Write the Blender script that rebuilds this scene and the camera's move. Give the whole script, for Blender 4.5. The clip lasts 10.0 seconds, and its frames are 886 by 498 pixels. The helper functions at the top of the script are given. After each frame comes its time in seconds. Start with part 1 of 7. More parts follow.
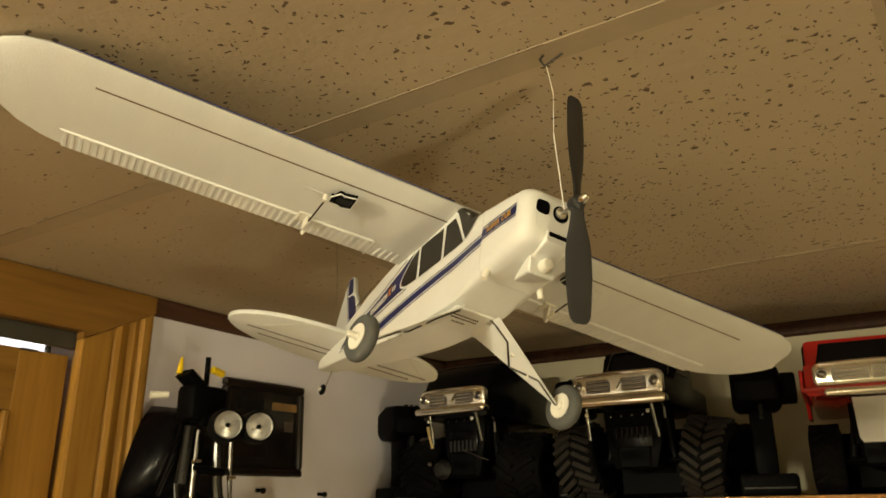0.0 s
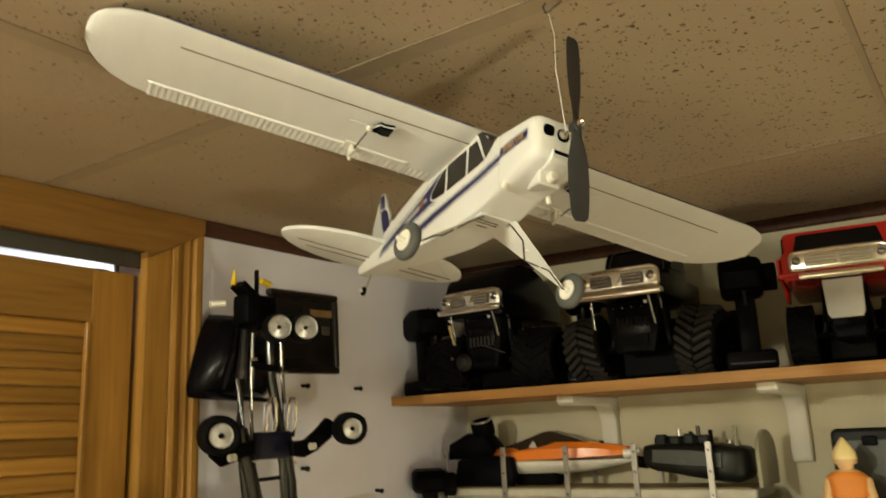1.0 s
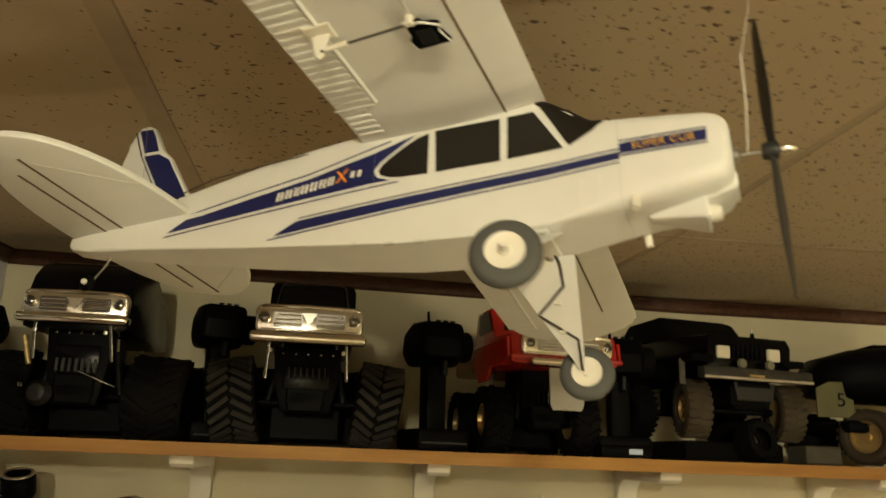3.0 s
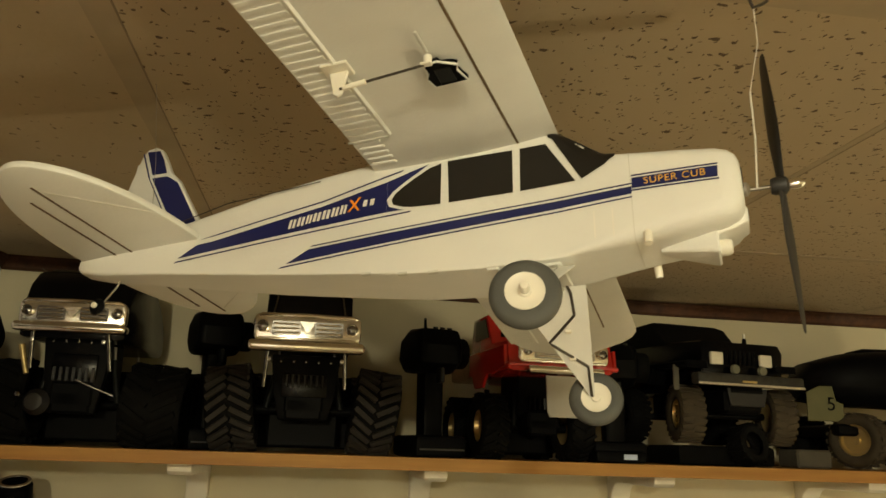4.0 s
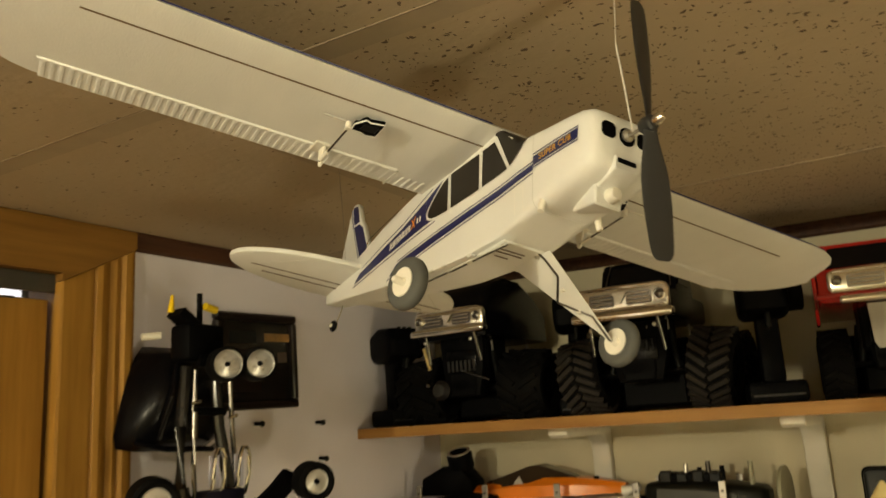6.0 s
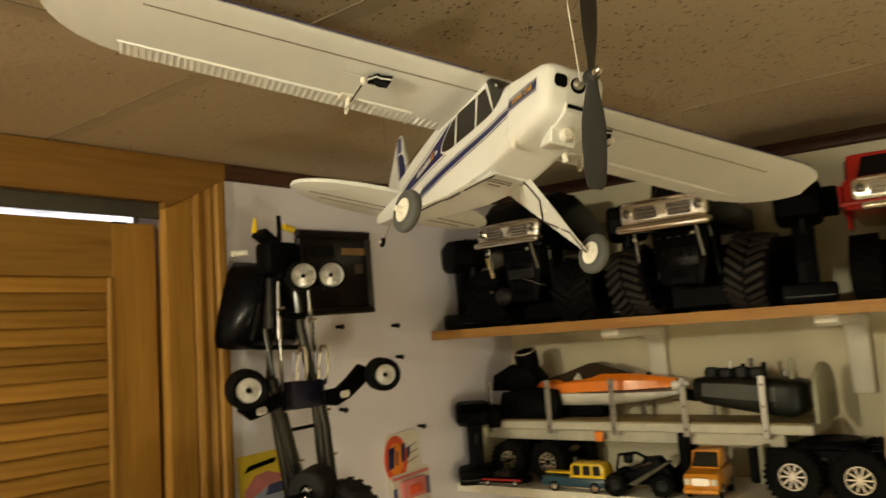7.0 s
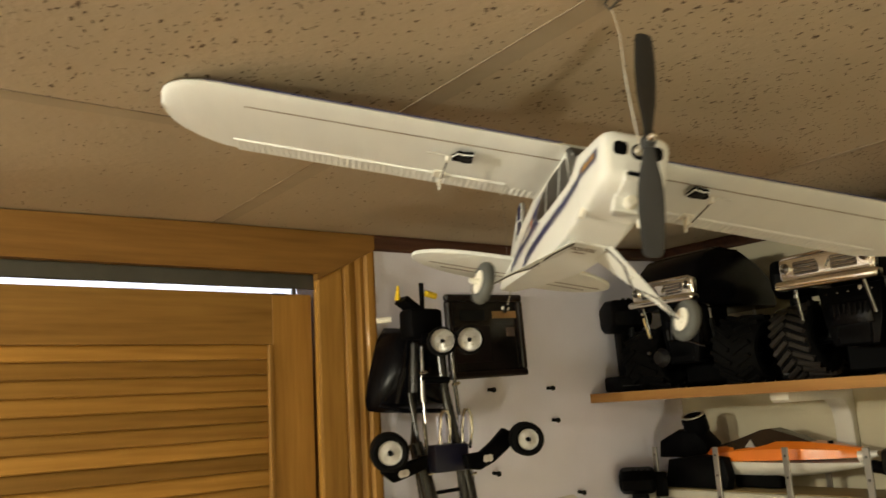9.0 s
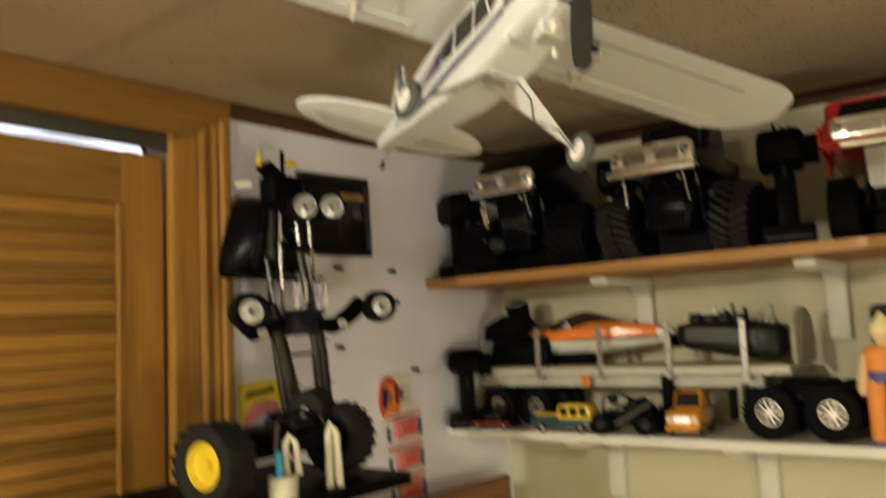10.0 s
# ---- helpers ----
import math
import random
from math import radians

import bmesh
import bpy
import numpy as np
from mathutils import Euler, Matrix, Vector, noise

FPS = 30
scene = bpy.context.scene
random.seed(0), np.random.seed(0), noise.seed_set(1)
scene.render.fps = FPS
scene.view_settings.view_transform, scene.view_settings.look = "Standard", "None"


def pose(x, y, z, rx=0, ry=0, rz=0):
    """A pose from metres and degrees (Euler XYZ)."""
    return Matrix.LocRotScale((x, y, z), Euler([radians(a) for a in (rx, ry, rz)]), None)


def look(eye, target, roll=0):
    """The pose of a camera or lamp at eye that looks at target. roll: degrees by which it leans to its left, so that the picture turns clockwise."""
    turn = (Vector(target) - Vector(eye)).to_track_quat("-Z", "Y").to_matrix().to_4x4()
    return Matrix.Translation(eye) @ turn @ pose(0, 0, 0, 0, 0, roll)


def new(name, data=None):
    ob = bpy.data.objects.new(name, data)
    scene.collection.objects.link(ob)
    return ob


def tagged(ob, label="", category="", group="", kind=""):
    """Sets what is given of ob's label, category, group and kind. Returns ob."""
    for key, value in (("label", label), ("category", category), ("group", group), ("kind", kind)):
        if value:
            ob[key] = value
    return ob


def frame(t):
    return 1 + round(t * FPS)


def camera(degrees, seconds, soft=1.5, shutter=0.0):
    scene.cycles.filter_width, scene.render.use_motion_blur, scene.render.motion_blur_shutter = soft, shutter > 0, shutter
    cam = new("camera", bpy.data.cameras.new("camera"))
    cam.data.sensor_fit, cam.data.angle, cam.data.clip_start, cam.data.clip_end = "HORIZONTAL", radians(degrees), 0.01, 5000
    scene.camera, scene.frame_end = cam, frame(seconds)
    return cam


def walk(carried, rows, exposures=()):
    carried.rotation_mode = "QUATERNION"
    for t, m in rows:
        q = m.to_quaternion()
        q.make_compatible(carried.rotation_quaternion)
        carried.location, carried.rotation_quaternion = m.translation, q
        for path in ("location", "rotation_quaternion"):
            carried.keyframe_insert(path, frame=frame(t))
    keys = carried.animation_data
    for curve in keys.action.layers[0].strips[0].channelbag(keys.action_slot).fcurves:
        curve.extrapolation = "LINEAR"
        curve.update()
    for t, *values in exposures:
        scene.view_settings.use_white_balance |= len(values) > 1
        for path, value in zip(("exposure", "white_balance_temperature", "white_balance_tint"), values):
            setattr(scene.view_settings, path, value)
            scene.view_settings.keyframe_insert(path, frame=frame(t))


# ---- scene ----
cam = camera(57.9, 10.0, shutter=0.5)
PATH = [
    (0, (-0.010, -0.004, 1.794), (-1.063, 1.566, 2.447), -0.2),
    (0.2, (0.002, -0.015, 1.786), (-1.083, 1.544, 2.411), -0.6),
    (0.5, (0.008, -0.060, 1.770), (-1.123, 1.499, 2.308), -2.2),
    (0.7, (0.030, -0.095, 1.758), (-1.110, 1.469, 2.261), -2.5),
    (1, (0.051, -0.133, 1.750), (-1.049, 1.476, 2.199), -2.5),
    (1.5, (0.042, -0.131, 1.736), (-1.006, 1.535, 2.097), -0.3),
    (1.7, (0.030, -0.101, 1.726), (-0.964, 1.597, 2.085), 1.1),
    (2, (-0.035, -0.058, 1.733), (-0.899, 1.707, 2.106), 1.7),
    (2.3, (-0.163, -0.018, 1.746), (-0.763, 1.843, 2.167), 1.9),
    (2.5, (-0.289, -0.000, 1.765), (-0.610, 1.920, 2.223), 1.6),
    (2.7, (-0.387, 0.016, 1.791), (-0.440, 1.957, 2.273), 1.3),
    (3, (-0.459, 0.069, 1.828), (-0.224, 1.992, 2.326), 2.1),
    (3.2, (-0.483, 0.073, 1.835), (-0.231, 1.994, 2.329), 2.5),
    (4.3, (-0.472, 0.037, 1.851), (-0.200, 1.959, 2.330), 1.6),
    (4.5, (-0.437, 0.010, 1.841), (-0.216, 1.937, 2.326), 0.5),
    (5, (-0.311, 0.003, 1.838), (-0.483, 1.936, 2.321), -1.1),
    (5.2, (-0.255, 0.001, 1.833), (-0.647, 1.900, 2.323), -1.4),
    (5.5, (-0.176, 0.011, 1.831), (-0.895, 1.812, 2.320), -2.2),
    (5.7, (-0.140, 0.025, 1.833), (-1.023, 1.753, 2.316), -2.9),
    (6.8, (0.026, -0.076, 1.823), (-1.126, 1.543, 2.052), -4.2),
    (7, (0.053, -0.052, 1.818), (-1.196, 1.495, 2.038), -3.8),
    (7.2, (0.073, -0.019, 1.810), (-1.285, 1.432, 2.035), -3.3),
    (7.5, (0.130, 0.040, 1.814), (-1.374, 1.336, 2.050), -2.5),
    (7.8, (0.191, 0.065, 1.827), (-1.380, 1.269, 2.111), -2.5),
    (8, (0.216, 0.077, 1.845), (-1.360, 1.258, 2.190), -2.8),
    (8.2, (0.214, 0.084, 1.840), (-1.360, 1.260, 2.211), -2.8),
    (8.5, (0.199, 0.062, 1.835), (-1.378, 1.231, 2.217), -3.0),
    (9, (0.140, 0.014, 1.822), (-1.434, 1.186, 2.212), -3.5),
    (9.3, (0.104, -0.038, 1.804), (-1.407, 1.213, 2.193), -4.3),
    (9.5, (0.085, -0.059, 1.790), (-1.353, 1.281, 2.163), -5.4),
    (9.8, (0.076, -0.088, 1.749), (-1.232, 1.390, 2.075), -3.7),
    (10, (0.075, -0.090, 1.715), (-1.165, 1.465, 1.923), -2.7),
]
EXPOSURE = [(0, 0.05, 7050, 11), (1, 0.15, 6250, 10), (2, 0.0, 6850, 12), (3, -0.18, 7000, 10), (4.5, -0.32, 7200, 9), (5.5, -0.22, 7200, 11), (7, 0.02, 6700, 12), (8.5, 0.14, 6150, 15), (10, 0.22, 6050, 13)]
walk(cam, [(t, look(eye, target, roll)) for t, eye, target, roll in PATH], EXPOSURE)

# ---- light ----
world = bpy.data.worlds.new("world")
world.use_nodes = True
world.node_tree.nodes["Background"].inputs[0].default_value = (1.0, 0.86, 0.64, 1)
world.node_tree.nodes["Background"].inputs[1].default_value = 0.012
scene.world = world


def lamp(name, place, radius, watts, colour):
    data = bpy.data.lights.new(name, "POINT")
    data.shadow_soft_size, data.energy, data.color = radius, watts, colour
    ob = new(name, data)
    ob.location = place
    return ob


WARM = (1.0, 0.94, 0.68)
# unseen fill from low right, added to brighten ceiling, wing undersides and left wall
lamp("low_fill_lamp", (1.55, -0.35, 0.80), 0.10, 27.0, WARM)
lamp("ceiling_lamp", (-0.72, -1.70, 2.085), 0.04, 74.0, WARM)
lamp("ceiling_lamp", (1.15, -0.90, 2.07), 0.05, 5.0, WARM)
lamp("ceiling_lamp", (-0.35, -0.65, 2.10), 0.04, 15.5, WARM)

# ---- materials ----


def mat(name, colour, rough=0.6, metal=0.0, vary=0.12, scale=30.0, bump=0.0, bump_scale=200.0, stretch=(1, 1, 1), second=None, coat=0.0, spec=0.5, rand=0.0):
    """A surface with a base colour that varies at two scales, and fine relief."""
    m = bpy.data.materials.new(name)
    m.use_nodes = True
    nt = m.node_tree
    n, link = nt.nodes, nt.links.new
    b = n["Principled BSDF"]
    b.inputs["Roughness"].default_value, b.inputs["Metallic"].default_value = rough, metal
    b.inputs["Coat Weight"].default_value, b.inputs["Specular IOR Level"].default_value = coat, spec
    tc, mp = n.new("ShaderNodeTexCoord"), n.new("ShaderNodeMapping")
    mp.inputs["Scale"].default_value = stretch
    link(tc.outputs["Object"], mp.inputs["Vector"])
    big, small = n.new("ShaderNodeTexNoise"), n.new("ShaderNodeTexNoise")
    big.inputs["Scale"].default_value, small.inputs["Scale"].default_value = scale * 0.2, scale
    big.inputs["Detail"].default_value, small.inputs["Detail"].default_value = 3, 6
    link(mp.outputs[0], big.inputs["Vector"]), link(mp.outputs[0], small.inputs["Vector"])
    add = n.new("ShaderNodeMath")
    add.operation = "ADD"
    link(big.outputs["Fac"], add.inputs[0]), link(small.outputs["Fac"], add.inputs[1])
    rng = n.new("ShaderNodeMapRange")
    rng.inputs["From Min"].default_value, rng.inputs["From Max"].default_value = 0.7, 1.3
    link(add.outputs[0], rng.inputs["Value"])
    mix = n.new("ShaderNodeMix")
    mix.data_type = "RGBA"
    low = second or tuple(c * (1 - vary) for c in colour)
    high = colour if second else tuple(min(1, c * (1 + vary)) for c in colour)
    mix.inputs["A"].default_value, mix.inputs["B"].default_value = (*low, 1), (*high, 1)
    link(rng.outputs[0], mix.inputs["Factor"])
    out = mix.outputs["Result"]
    if rand:
        info, hsv, r2 = n.new("ShaderNodeObjectInfo"), n.new("ShaderNodeHueSaturation"), n.new("ShaderNodeMapRange")
        r2.inputs["To Min"].default_value, r2.inputs["To Max"].default_value = 1 - rand, 1 + rand
        link(info.outputs["Random"], r2.inputs["Value"]), link(r2.outputs[0], hsv.inputs["Value"])
        link(out, hsv.inputs["Color"])
        out = hsv.outputs["Color"]
    link(out, b.inputs["Base Color"])
    rr = n.new("ShaderNodeMapRange")
    rr.inputs["To Min"].default_value, rr.inputs["To Max"].default_value = max(0.02, rough - 0.08), min(1, rough + 0.08)
    link(big.outputs["Fac"], rr.inputs["Value"]), link(rr.outputs[0], b.inputs["Roughness"])
    if bump:
        fine, bm_ = n.new("ShaderNodeTexNoise"), n.new("ShaderNodeBump")
        fine.inputs["Scale"].default_value = bump_scale
        link(mp.outputs[0], fine.inputs["Vector"])
        bm_.inputs["Strength"].default_value, bm_.inputs["Distance"].default_value = bump, 0.002
        link(fine.outputs["Fac"], bm_.inputs["Height"]), link(bm_.outputs[0], b.inputs["Normal"])
    return m


def ceiling_material(name, sparse):
    """Mineral-fibre tile: pale tan with short dark fissures and pinholes."""
    m = mat(name, (0.515, 0.415, 0.288), rough=0.9, vary=0.08, scale=6, bump=0.3, bump_scale=90)
    nt = m.node_tree
    n, link = nt.nodes, nt.links.new
    b = n["Principled BSDF"]
    base = b.inputs["Base Color"].links[0].from_socket
    tc = n.new("ShaderNodeTexCoord")
    mask = None
    for scale, stretch, _, high, turn in ((84, (1, 1.8, 1), 0.0, 0.125, 0.5), (140, (1.5, 1, 1), 0.0, 0.125, -0.7)):
        mp = n.new("ShaderNodeMapping")
        mp.inputs["Scale"].default_value, mp.inputs["Rotation"].default_value = stretch, (0, 0, turn)
        warp, mixv = n.new("ShaderNodeTexNoise"), n.new("ShaderNodeVectorMath")
        warp.inputs["Scale"].default_value = 95
        mixv.operation = "MULTIPLY_ADD"
        mixv.inputs[1].default_value = (0.012, 0.012, 0)
        link(tc.outputs["Object"], warp.inputs["Vector"]), link(warp.outputs["Color"], mixv.inputs[0]), link(tc.outputs["Object"], mixv.inputs[2])
        link(mixv.outputs[0], mp.inputs["Vector"])
        vor = n.new("ShaderNodeTexVoronoi")
        vor.inputs["Scale"].default_value = scale
        link(mp.outputs[0], vor.inputs["Vector"])
        sep = n.new("ShaderNodeSeparateColor")
        link(vor.outputs["Color"], sep.inputs[0])
        size = n.new("ShaderNodeMapRange")
        size.inputs["From Min"].default_value, size.inputs["From Max"].default_value = sparse, 1.0
        size.inputs["To Min"].default_value, size.inputs["To Max"].default_value = 0.0, high * 2.3
        link(sep.outputs[0], size.inputs["Value"])
        less = n.new("ShaderNodeMath")
        less.operation = "LESS_THAN"
        link(vor.outputs["Distance"], less.inputs[0]), link(size.outputs[0], less.inputs[1])
        if mask is None:
            mask = less.outputs[0]
        else:
            top = n.new("ShaderNodeMath")
            top.operation = "MAXIMUM"
            link(mask, top.inputs[0]), link(less.outputs[0], top.inputs[1])
            mask = top.outputs[0]
    fade = n.new("ShaderNodeMath")
    fade.operation = "MULTIPLY"
    fade.inputs[1].default_value = 0.88
    link(mask, fade.inputs[0])
    mix = n.new("ShaderNodeMix")
    mix.data_type = "RGBA"
    mix.inputs["B"].default_value = (0.080, 0.046, 0.025, 1)
    link(fade.outputs[0], mix.inputs["Factor"]), link(base, mix.inputs["A"]), link(mix.outputs["Result"], b.inputs["Base Color"])
    return m


def wood(name, dark, light, along="y", rough=0.55, scale=1.0, rand=0.16):
    """Wood with grain that runs along one axis."""
    s = {"x": (2.5, 40, 40), "y": (40, 2.5, 40), "z": (40, 40, 2.5)}[along]
    return mat(name, light, rough=rough, second=dark, scale=2.2 * scale, stretch=s, bump=0.12, bump_scale=6, coat=0.03, spec=0.28, rand=rand)


M_CEIL = ceiling_material("ceiling_tile", 0.18)
M_CEIL_PLAIN = ceiling_material("ceiling_tile_plain", 0.86)
M_BAR = mat("ceiling_bar_paint", (0.43, 0.345, 0.238), rough=0.75, vary=0.08)
M_WALL_L = mat("lavender_white_wall_paint", (0.84, 0.82, 0.94), rough=0.75, vary=0.05, scale=8, bump=0.08, bump_scale=160)
M_WALL_B = mat("cream_wall_paint", (0.565, 0.515, 0.365), rough=0.75, vary=0.06, scale=8, bump=0.08, bump_scale=160)
M_FLOOR = mat("floor_carpet", (0.25, 0.2, 0.15), rough=0.95, vary=0.2, scale=60)
M_PINE_Z = wood("pine_upright", (0.242, 0.115, 0.017), (0.358, 0.183, 0.034), "z", scale=1.5, rand=0.2)
M_PINE_Y = wood("pine_level", (0.238, 0.113, 0.017), (0.350, 0.179, 0.034), "y", scale=1.5, rand=0.34)
M_HEAD = wood("header_board", (0.165, 0.077, 0.014), (0.238, 0.117, 0.025), "y", scale=1.4)
M_CROWN = wood("dark_moulding_wood", (0.05, 0.02, 0.012), (0.11, 0.045, 0.022), "y")
M_SHELF = wood("oak_shelf", (0.28, 0.125, 0.030), (0.43, 0.225, 0.062), "x")
M_WHITE = mat("white_shelf_paint", (0.72, 0.69, 0.60), rough=0.5, vary=0.05)
M_STEEL = mat("dark_track_steel", (0.10, 0.095, 0.08), rough=0.45, metal=0.6)
M_FOAM = mat("white_foam", (0.73, 0.735, 0.705), rough=0.5, vary=0.045, scale=14, bump=0.10, bump_scale=260, stretch=(1, 3.2, 1))
M_SEAM = mat("dusty_tile_gap", (0.27, 0.21, 0.145), rough=0.9)
M_TINT = mat("black_tinted_window", (0.004, 0.004, 0.005), rough=0.2, spec=0.3)
M_DKCHROME = mat("dark_chrome", (0.22, 0.21, 0.20), rough=0.22, metal=1.0)
M_WHEELCHROME = mat("wheel_chrome", (0.72, 0.67, 0.56), rough=0.16, metal=1.0)
M_RIMGREY = mat("pale_grey_nylon", (0.50, 0.485, 0.46), rough=0.3, metal=0.35, vary=0.25, scale=90)
M_SLATE = mat("slate_grey_plastic", (0.009, 0.0085, 0.010), rough=0.5, vary=0.25, scale=60)
M_FOAMSEAM = mat("grey_seam", (0.62, 0.62, 0.58), rough=0.7)
M_SPAR = mat("brown_spar", (0.15, 0.095, 0.045), rough=0.6)
M_BUMPER = mat("worn_black_steel", (0.030, 0.028, 0.024), rough=0.5, vary=0.5, scale=80, spec=0.2)
M_THREAD = mat("white_thread", (0.72, 0.69, 0.62), rough=0.7)
M_GROOVE = mat("groove_brown", (0.10, 0.06, 0.035), rough=0.7)
M_GLASSDARK = mat("dark_window_film", (0.014, 0.012, 0.010), rough=0.34, vary=0.1, spec=0.3)
M_NAVY = mat("navy_film", (0.011, 0.016, 0.095), rough=0.35, vary=0.08)
M_LINE = mat("white_film", (0.8, 0.78, 0.72), rough=0.4)
M_GOLD = mat("gold_film", (0.75, 0.40, 0.06), rough=0.4)
M_ORANGE = mat("orange_film", (0.85, 0.27, 0.02), rough=0.4)
M_PROP = mat("grey_black_nylon", (0.022, 0.0225, 0.023), rough=0.42, vary=0.15)
M_TYRE = mat("grey_foam_rubber", (0.075, 0.077, 0.072), rough=0.75, vary=0.15, bump=0.1, bump_scale=500)
M_HUB = mat("white_nylon", (0.78, 0.75, 0.66), rough=0.4, vary=0.04)
M_WIRE = mat("steel_wire", (0.35, 0.33, 0.3), rough=0.35, metal=0.9)
M_DARKWIRE = mat("dark_wire", (0.09, 0.08, 0.07), rough=0.4, metal=0.8)
M_CHROME = mat("chrome", (0.90, 0.87, 0.80), rough=0.19, metal=1.0, vary=0.05)
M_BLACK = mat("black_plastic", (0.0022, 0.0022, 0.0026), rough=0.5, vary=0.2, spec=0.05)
M_GLOSS = mat("black_gloss_shell", (0.0022, 0.0022, 0.003), rough=0.24, vary=0.2, spec=0.14)
M_RUB = mat("black_rubber", (0.0030, 0.0028, 0.0027), rough=0.8, vary=0.3, spec=0.1, bump=0.2, bump_scale=300)
M_GREYRUB = mat("grey_black_rubber", (0.013, 0.012, 0.011), rough=0.8, vary=0.3, spec=0.25, scale=50)
M_LUG = mat("dusty_lug_rubber", (0.016, 0.0122, 0.0092), rough=0.85, vary=0.35, scale=60)
M_DUSTBOX = mat("dusty_grey_card", (0.07, 0.062, 0.047), rough=0.7, vary=0.25, scale=40)
M_TANRUB = mat("dusty_tan_rubber", (0.034, 0.024, 0.012), rough=0.85, vary=0.3, scale=60)
M_RED = mat("red_shell_paint", (0.42, 0.018, 0.014), rough=0.25, coat=0.5, vary=0.08)
M_GREY = mat("grey_plastic", (0.33, 0.31, 0.27), rough=0.5)
M_ALU = mat("aluminium", (0.6, 0.58, 0.53), rough=0.35, metal=0.9)
M_BRASS = mat("brass_rim", (0.62, 0.47, 0.22), rough=0.3, metal=0.8)
M_ORNG = mat("orange_hull_paint", (0.80, 0.21, 0.015), rough=0.3, coat=0.3, vary=0.06)
M_HULLW = mat("white_hull_paint", (0.76, 0.74, 0.68), rough=0.3, coat=0.3, vary=0.05)
M_YEL = mat("yellow_paint", (0.80, 0.55, 0.02), rough=0.3, coat=0.2)
M_TEAL = mat("teal_paint", (0.015, 0.055, 0.085), rough=0.3, coat=0.2)
M_VANOR = mat("amber_paint", (0.66, 0.26, 0.02), rough=0.25, coat=0.4)
M_OLIVE = mat("olive_plate", (0.070, 0.068, 0.020), rough=0.5)
M_SKIN = mat("figure_peach", (0.70, 0.45, 0.22), rough=0.5)
M_FIGO = mat("figure_orange", (0.75, 0.25, 0.03), rough=0.55)
M_FIGB = mat("figure_blue", (0.06, 0.06, 0.22), rough=0.5)
M_HAIR = mat("figure_pale_yellow", (0.80, 0.66, 0.30), rough=0.5)
M_CASE = mat("dark_grey_case", (0.007, 0.008, 0.008), rough=0.4, vary=0.15, spec=0.18)
M_DKGREEN = mat("dark_green_hull", (0.007, 0.008, 0.006), rough=0.42, spec=0.25, vary=0.2)
M_FRAME = mat("espresso_frame_wood", (0.010, 0.006, 0.005), rough=0.3, vary=0.2)
M_PICT = mat("dark_print", (0.009, 0.007, 0.006), rough=0.25, vary=0.5, scale=20)
M_PAPER = mat("white_card", (0.74, 0.70, 0.66), rough=0.6, vary=0.06)
M_PINK = mat("pink_red_print", (0.62, 0.20, 0.20), rough=0.55, vary=0.15)
M_REDP = mat("red_print", (0.72, 0.09, 0.03), rough=0.5, vary=0.1)
M_BLUEP = mat("blue_print", (0.05, 0.07, 0.22), rough=0.5, vary=0.15)
M_SKYP = mat("pale_blue_print", (0.42, 0.50, 0.68), rough=0.5, vary=0.15)
M_CYAN = mat("cyan_plastic", (0.03, 0.36, 0.62), rough=0.4)
M_IVORY = mat("ivory_plastic", (0.72, 0.68, 0.52), rough=0.4)
M_BROWN = wood("brown_board", (0.20, 0.09, 0.035), (0.34, 0.17, 0.07), "y")


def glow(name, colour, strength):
    """Emissive sheet as a bright, uneven distance: noise makes pale patches, darker gaps."""
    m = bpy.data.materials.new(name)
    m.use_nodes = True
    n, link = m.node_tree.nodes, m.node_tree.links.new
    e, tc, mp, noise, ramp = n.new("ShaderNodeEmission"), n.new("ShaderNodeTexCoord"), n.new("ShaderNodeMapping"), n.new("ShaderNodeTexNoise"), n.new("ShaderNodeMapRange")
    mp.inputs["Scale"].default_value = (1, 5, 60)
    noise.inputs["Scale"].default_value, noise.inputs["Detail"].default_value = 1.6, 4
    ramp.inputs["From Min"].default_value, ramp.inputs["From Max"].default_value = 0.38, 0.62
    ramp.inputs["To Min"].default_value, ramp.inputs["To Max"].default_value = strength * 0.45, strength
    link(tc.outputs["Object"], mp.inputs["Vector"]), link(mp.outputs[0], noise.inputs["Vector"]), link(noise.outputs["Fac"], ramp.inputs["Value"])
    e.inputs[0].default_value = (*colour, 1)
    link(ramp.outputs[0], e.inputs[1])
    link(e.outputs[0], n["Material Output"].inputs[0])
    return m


# ---- mesh helpers ----


def link_mesh(name, bm, material, parent=None, smooth=35):
    bmesh.ops.recalc_face_normals(bm, faces=bm.faces)
    me = bpy.data.meshes.new(name)
    bm.to_mesh(me)
    bm.free()
    me.materials.append(material)
    if smooth:
        me.polygons.foreach_set("use_smooth", [True] * len(me.polygons))
        me.set_sharp_from_angle(angle=radians(smooth))
    ob = new(name, me)
    ob.parent = parent
    return ob


def part(name, bm, material, parent, label="", smooth=35):
    ob = link_mesh(name, bm, material, parent, smooth)
    if label:
        ob["label"] = label
    return ob


def thing(name, label, category, m=None, group="", kind=""):
    """An empty at the base of a thing, which parents its parts."""
    ob = new(name)
    ob.empty_display_size = 0.02
    if m is not None:
        ob.matrix_world = m
    return tagged(ob, label, category, group, kind)


def settled(bm, m=None):
    if m is not None:
        bmesh.ops.transform(bm, matrix=m, verts=bm.verts)
    return bm


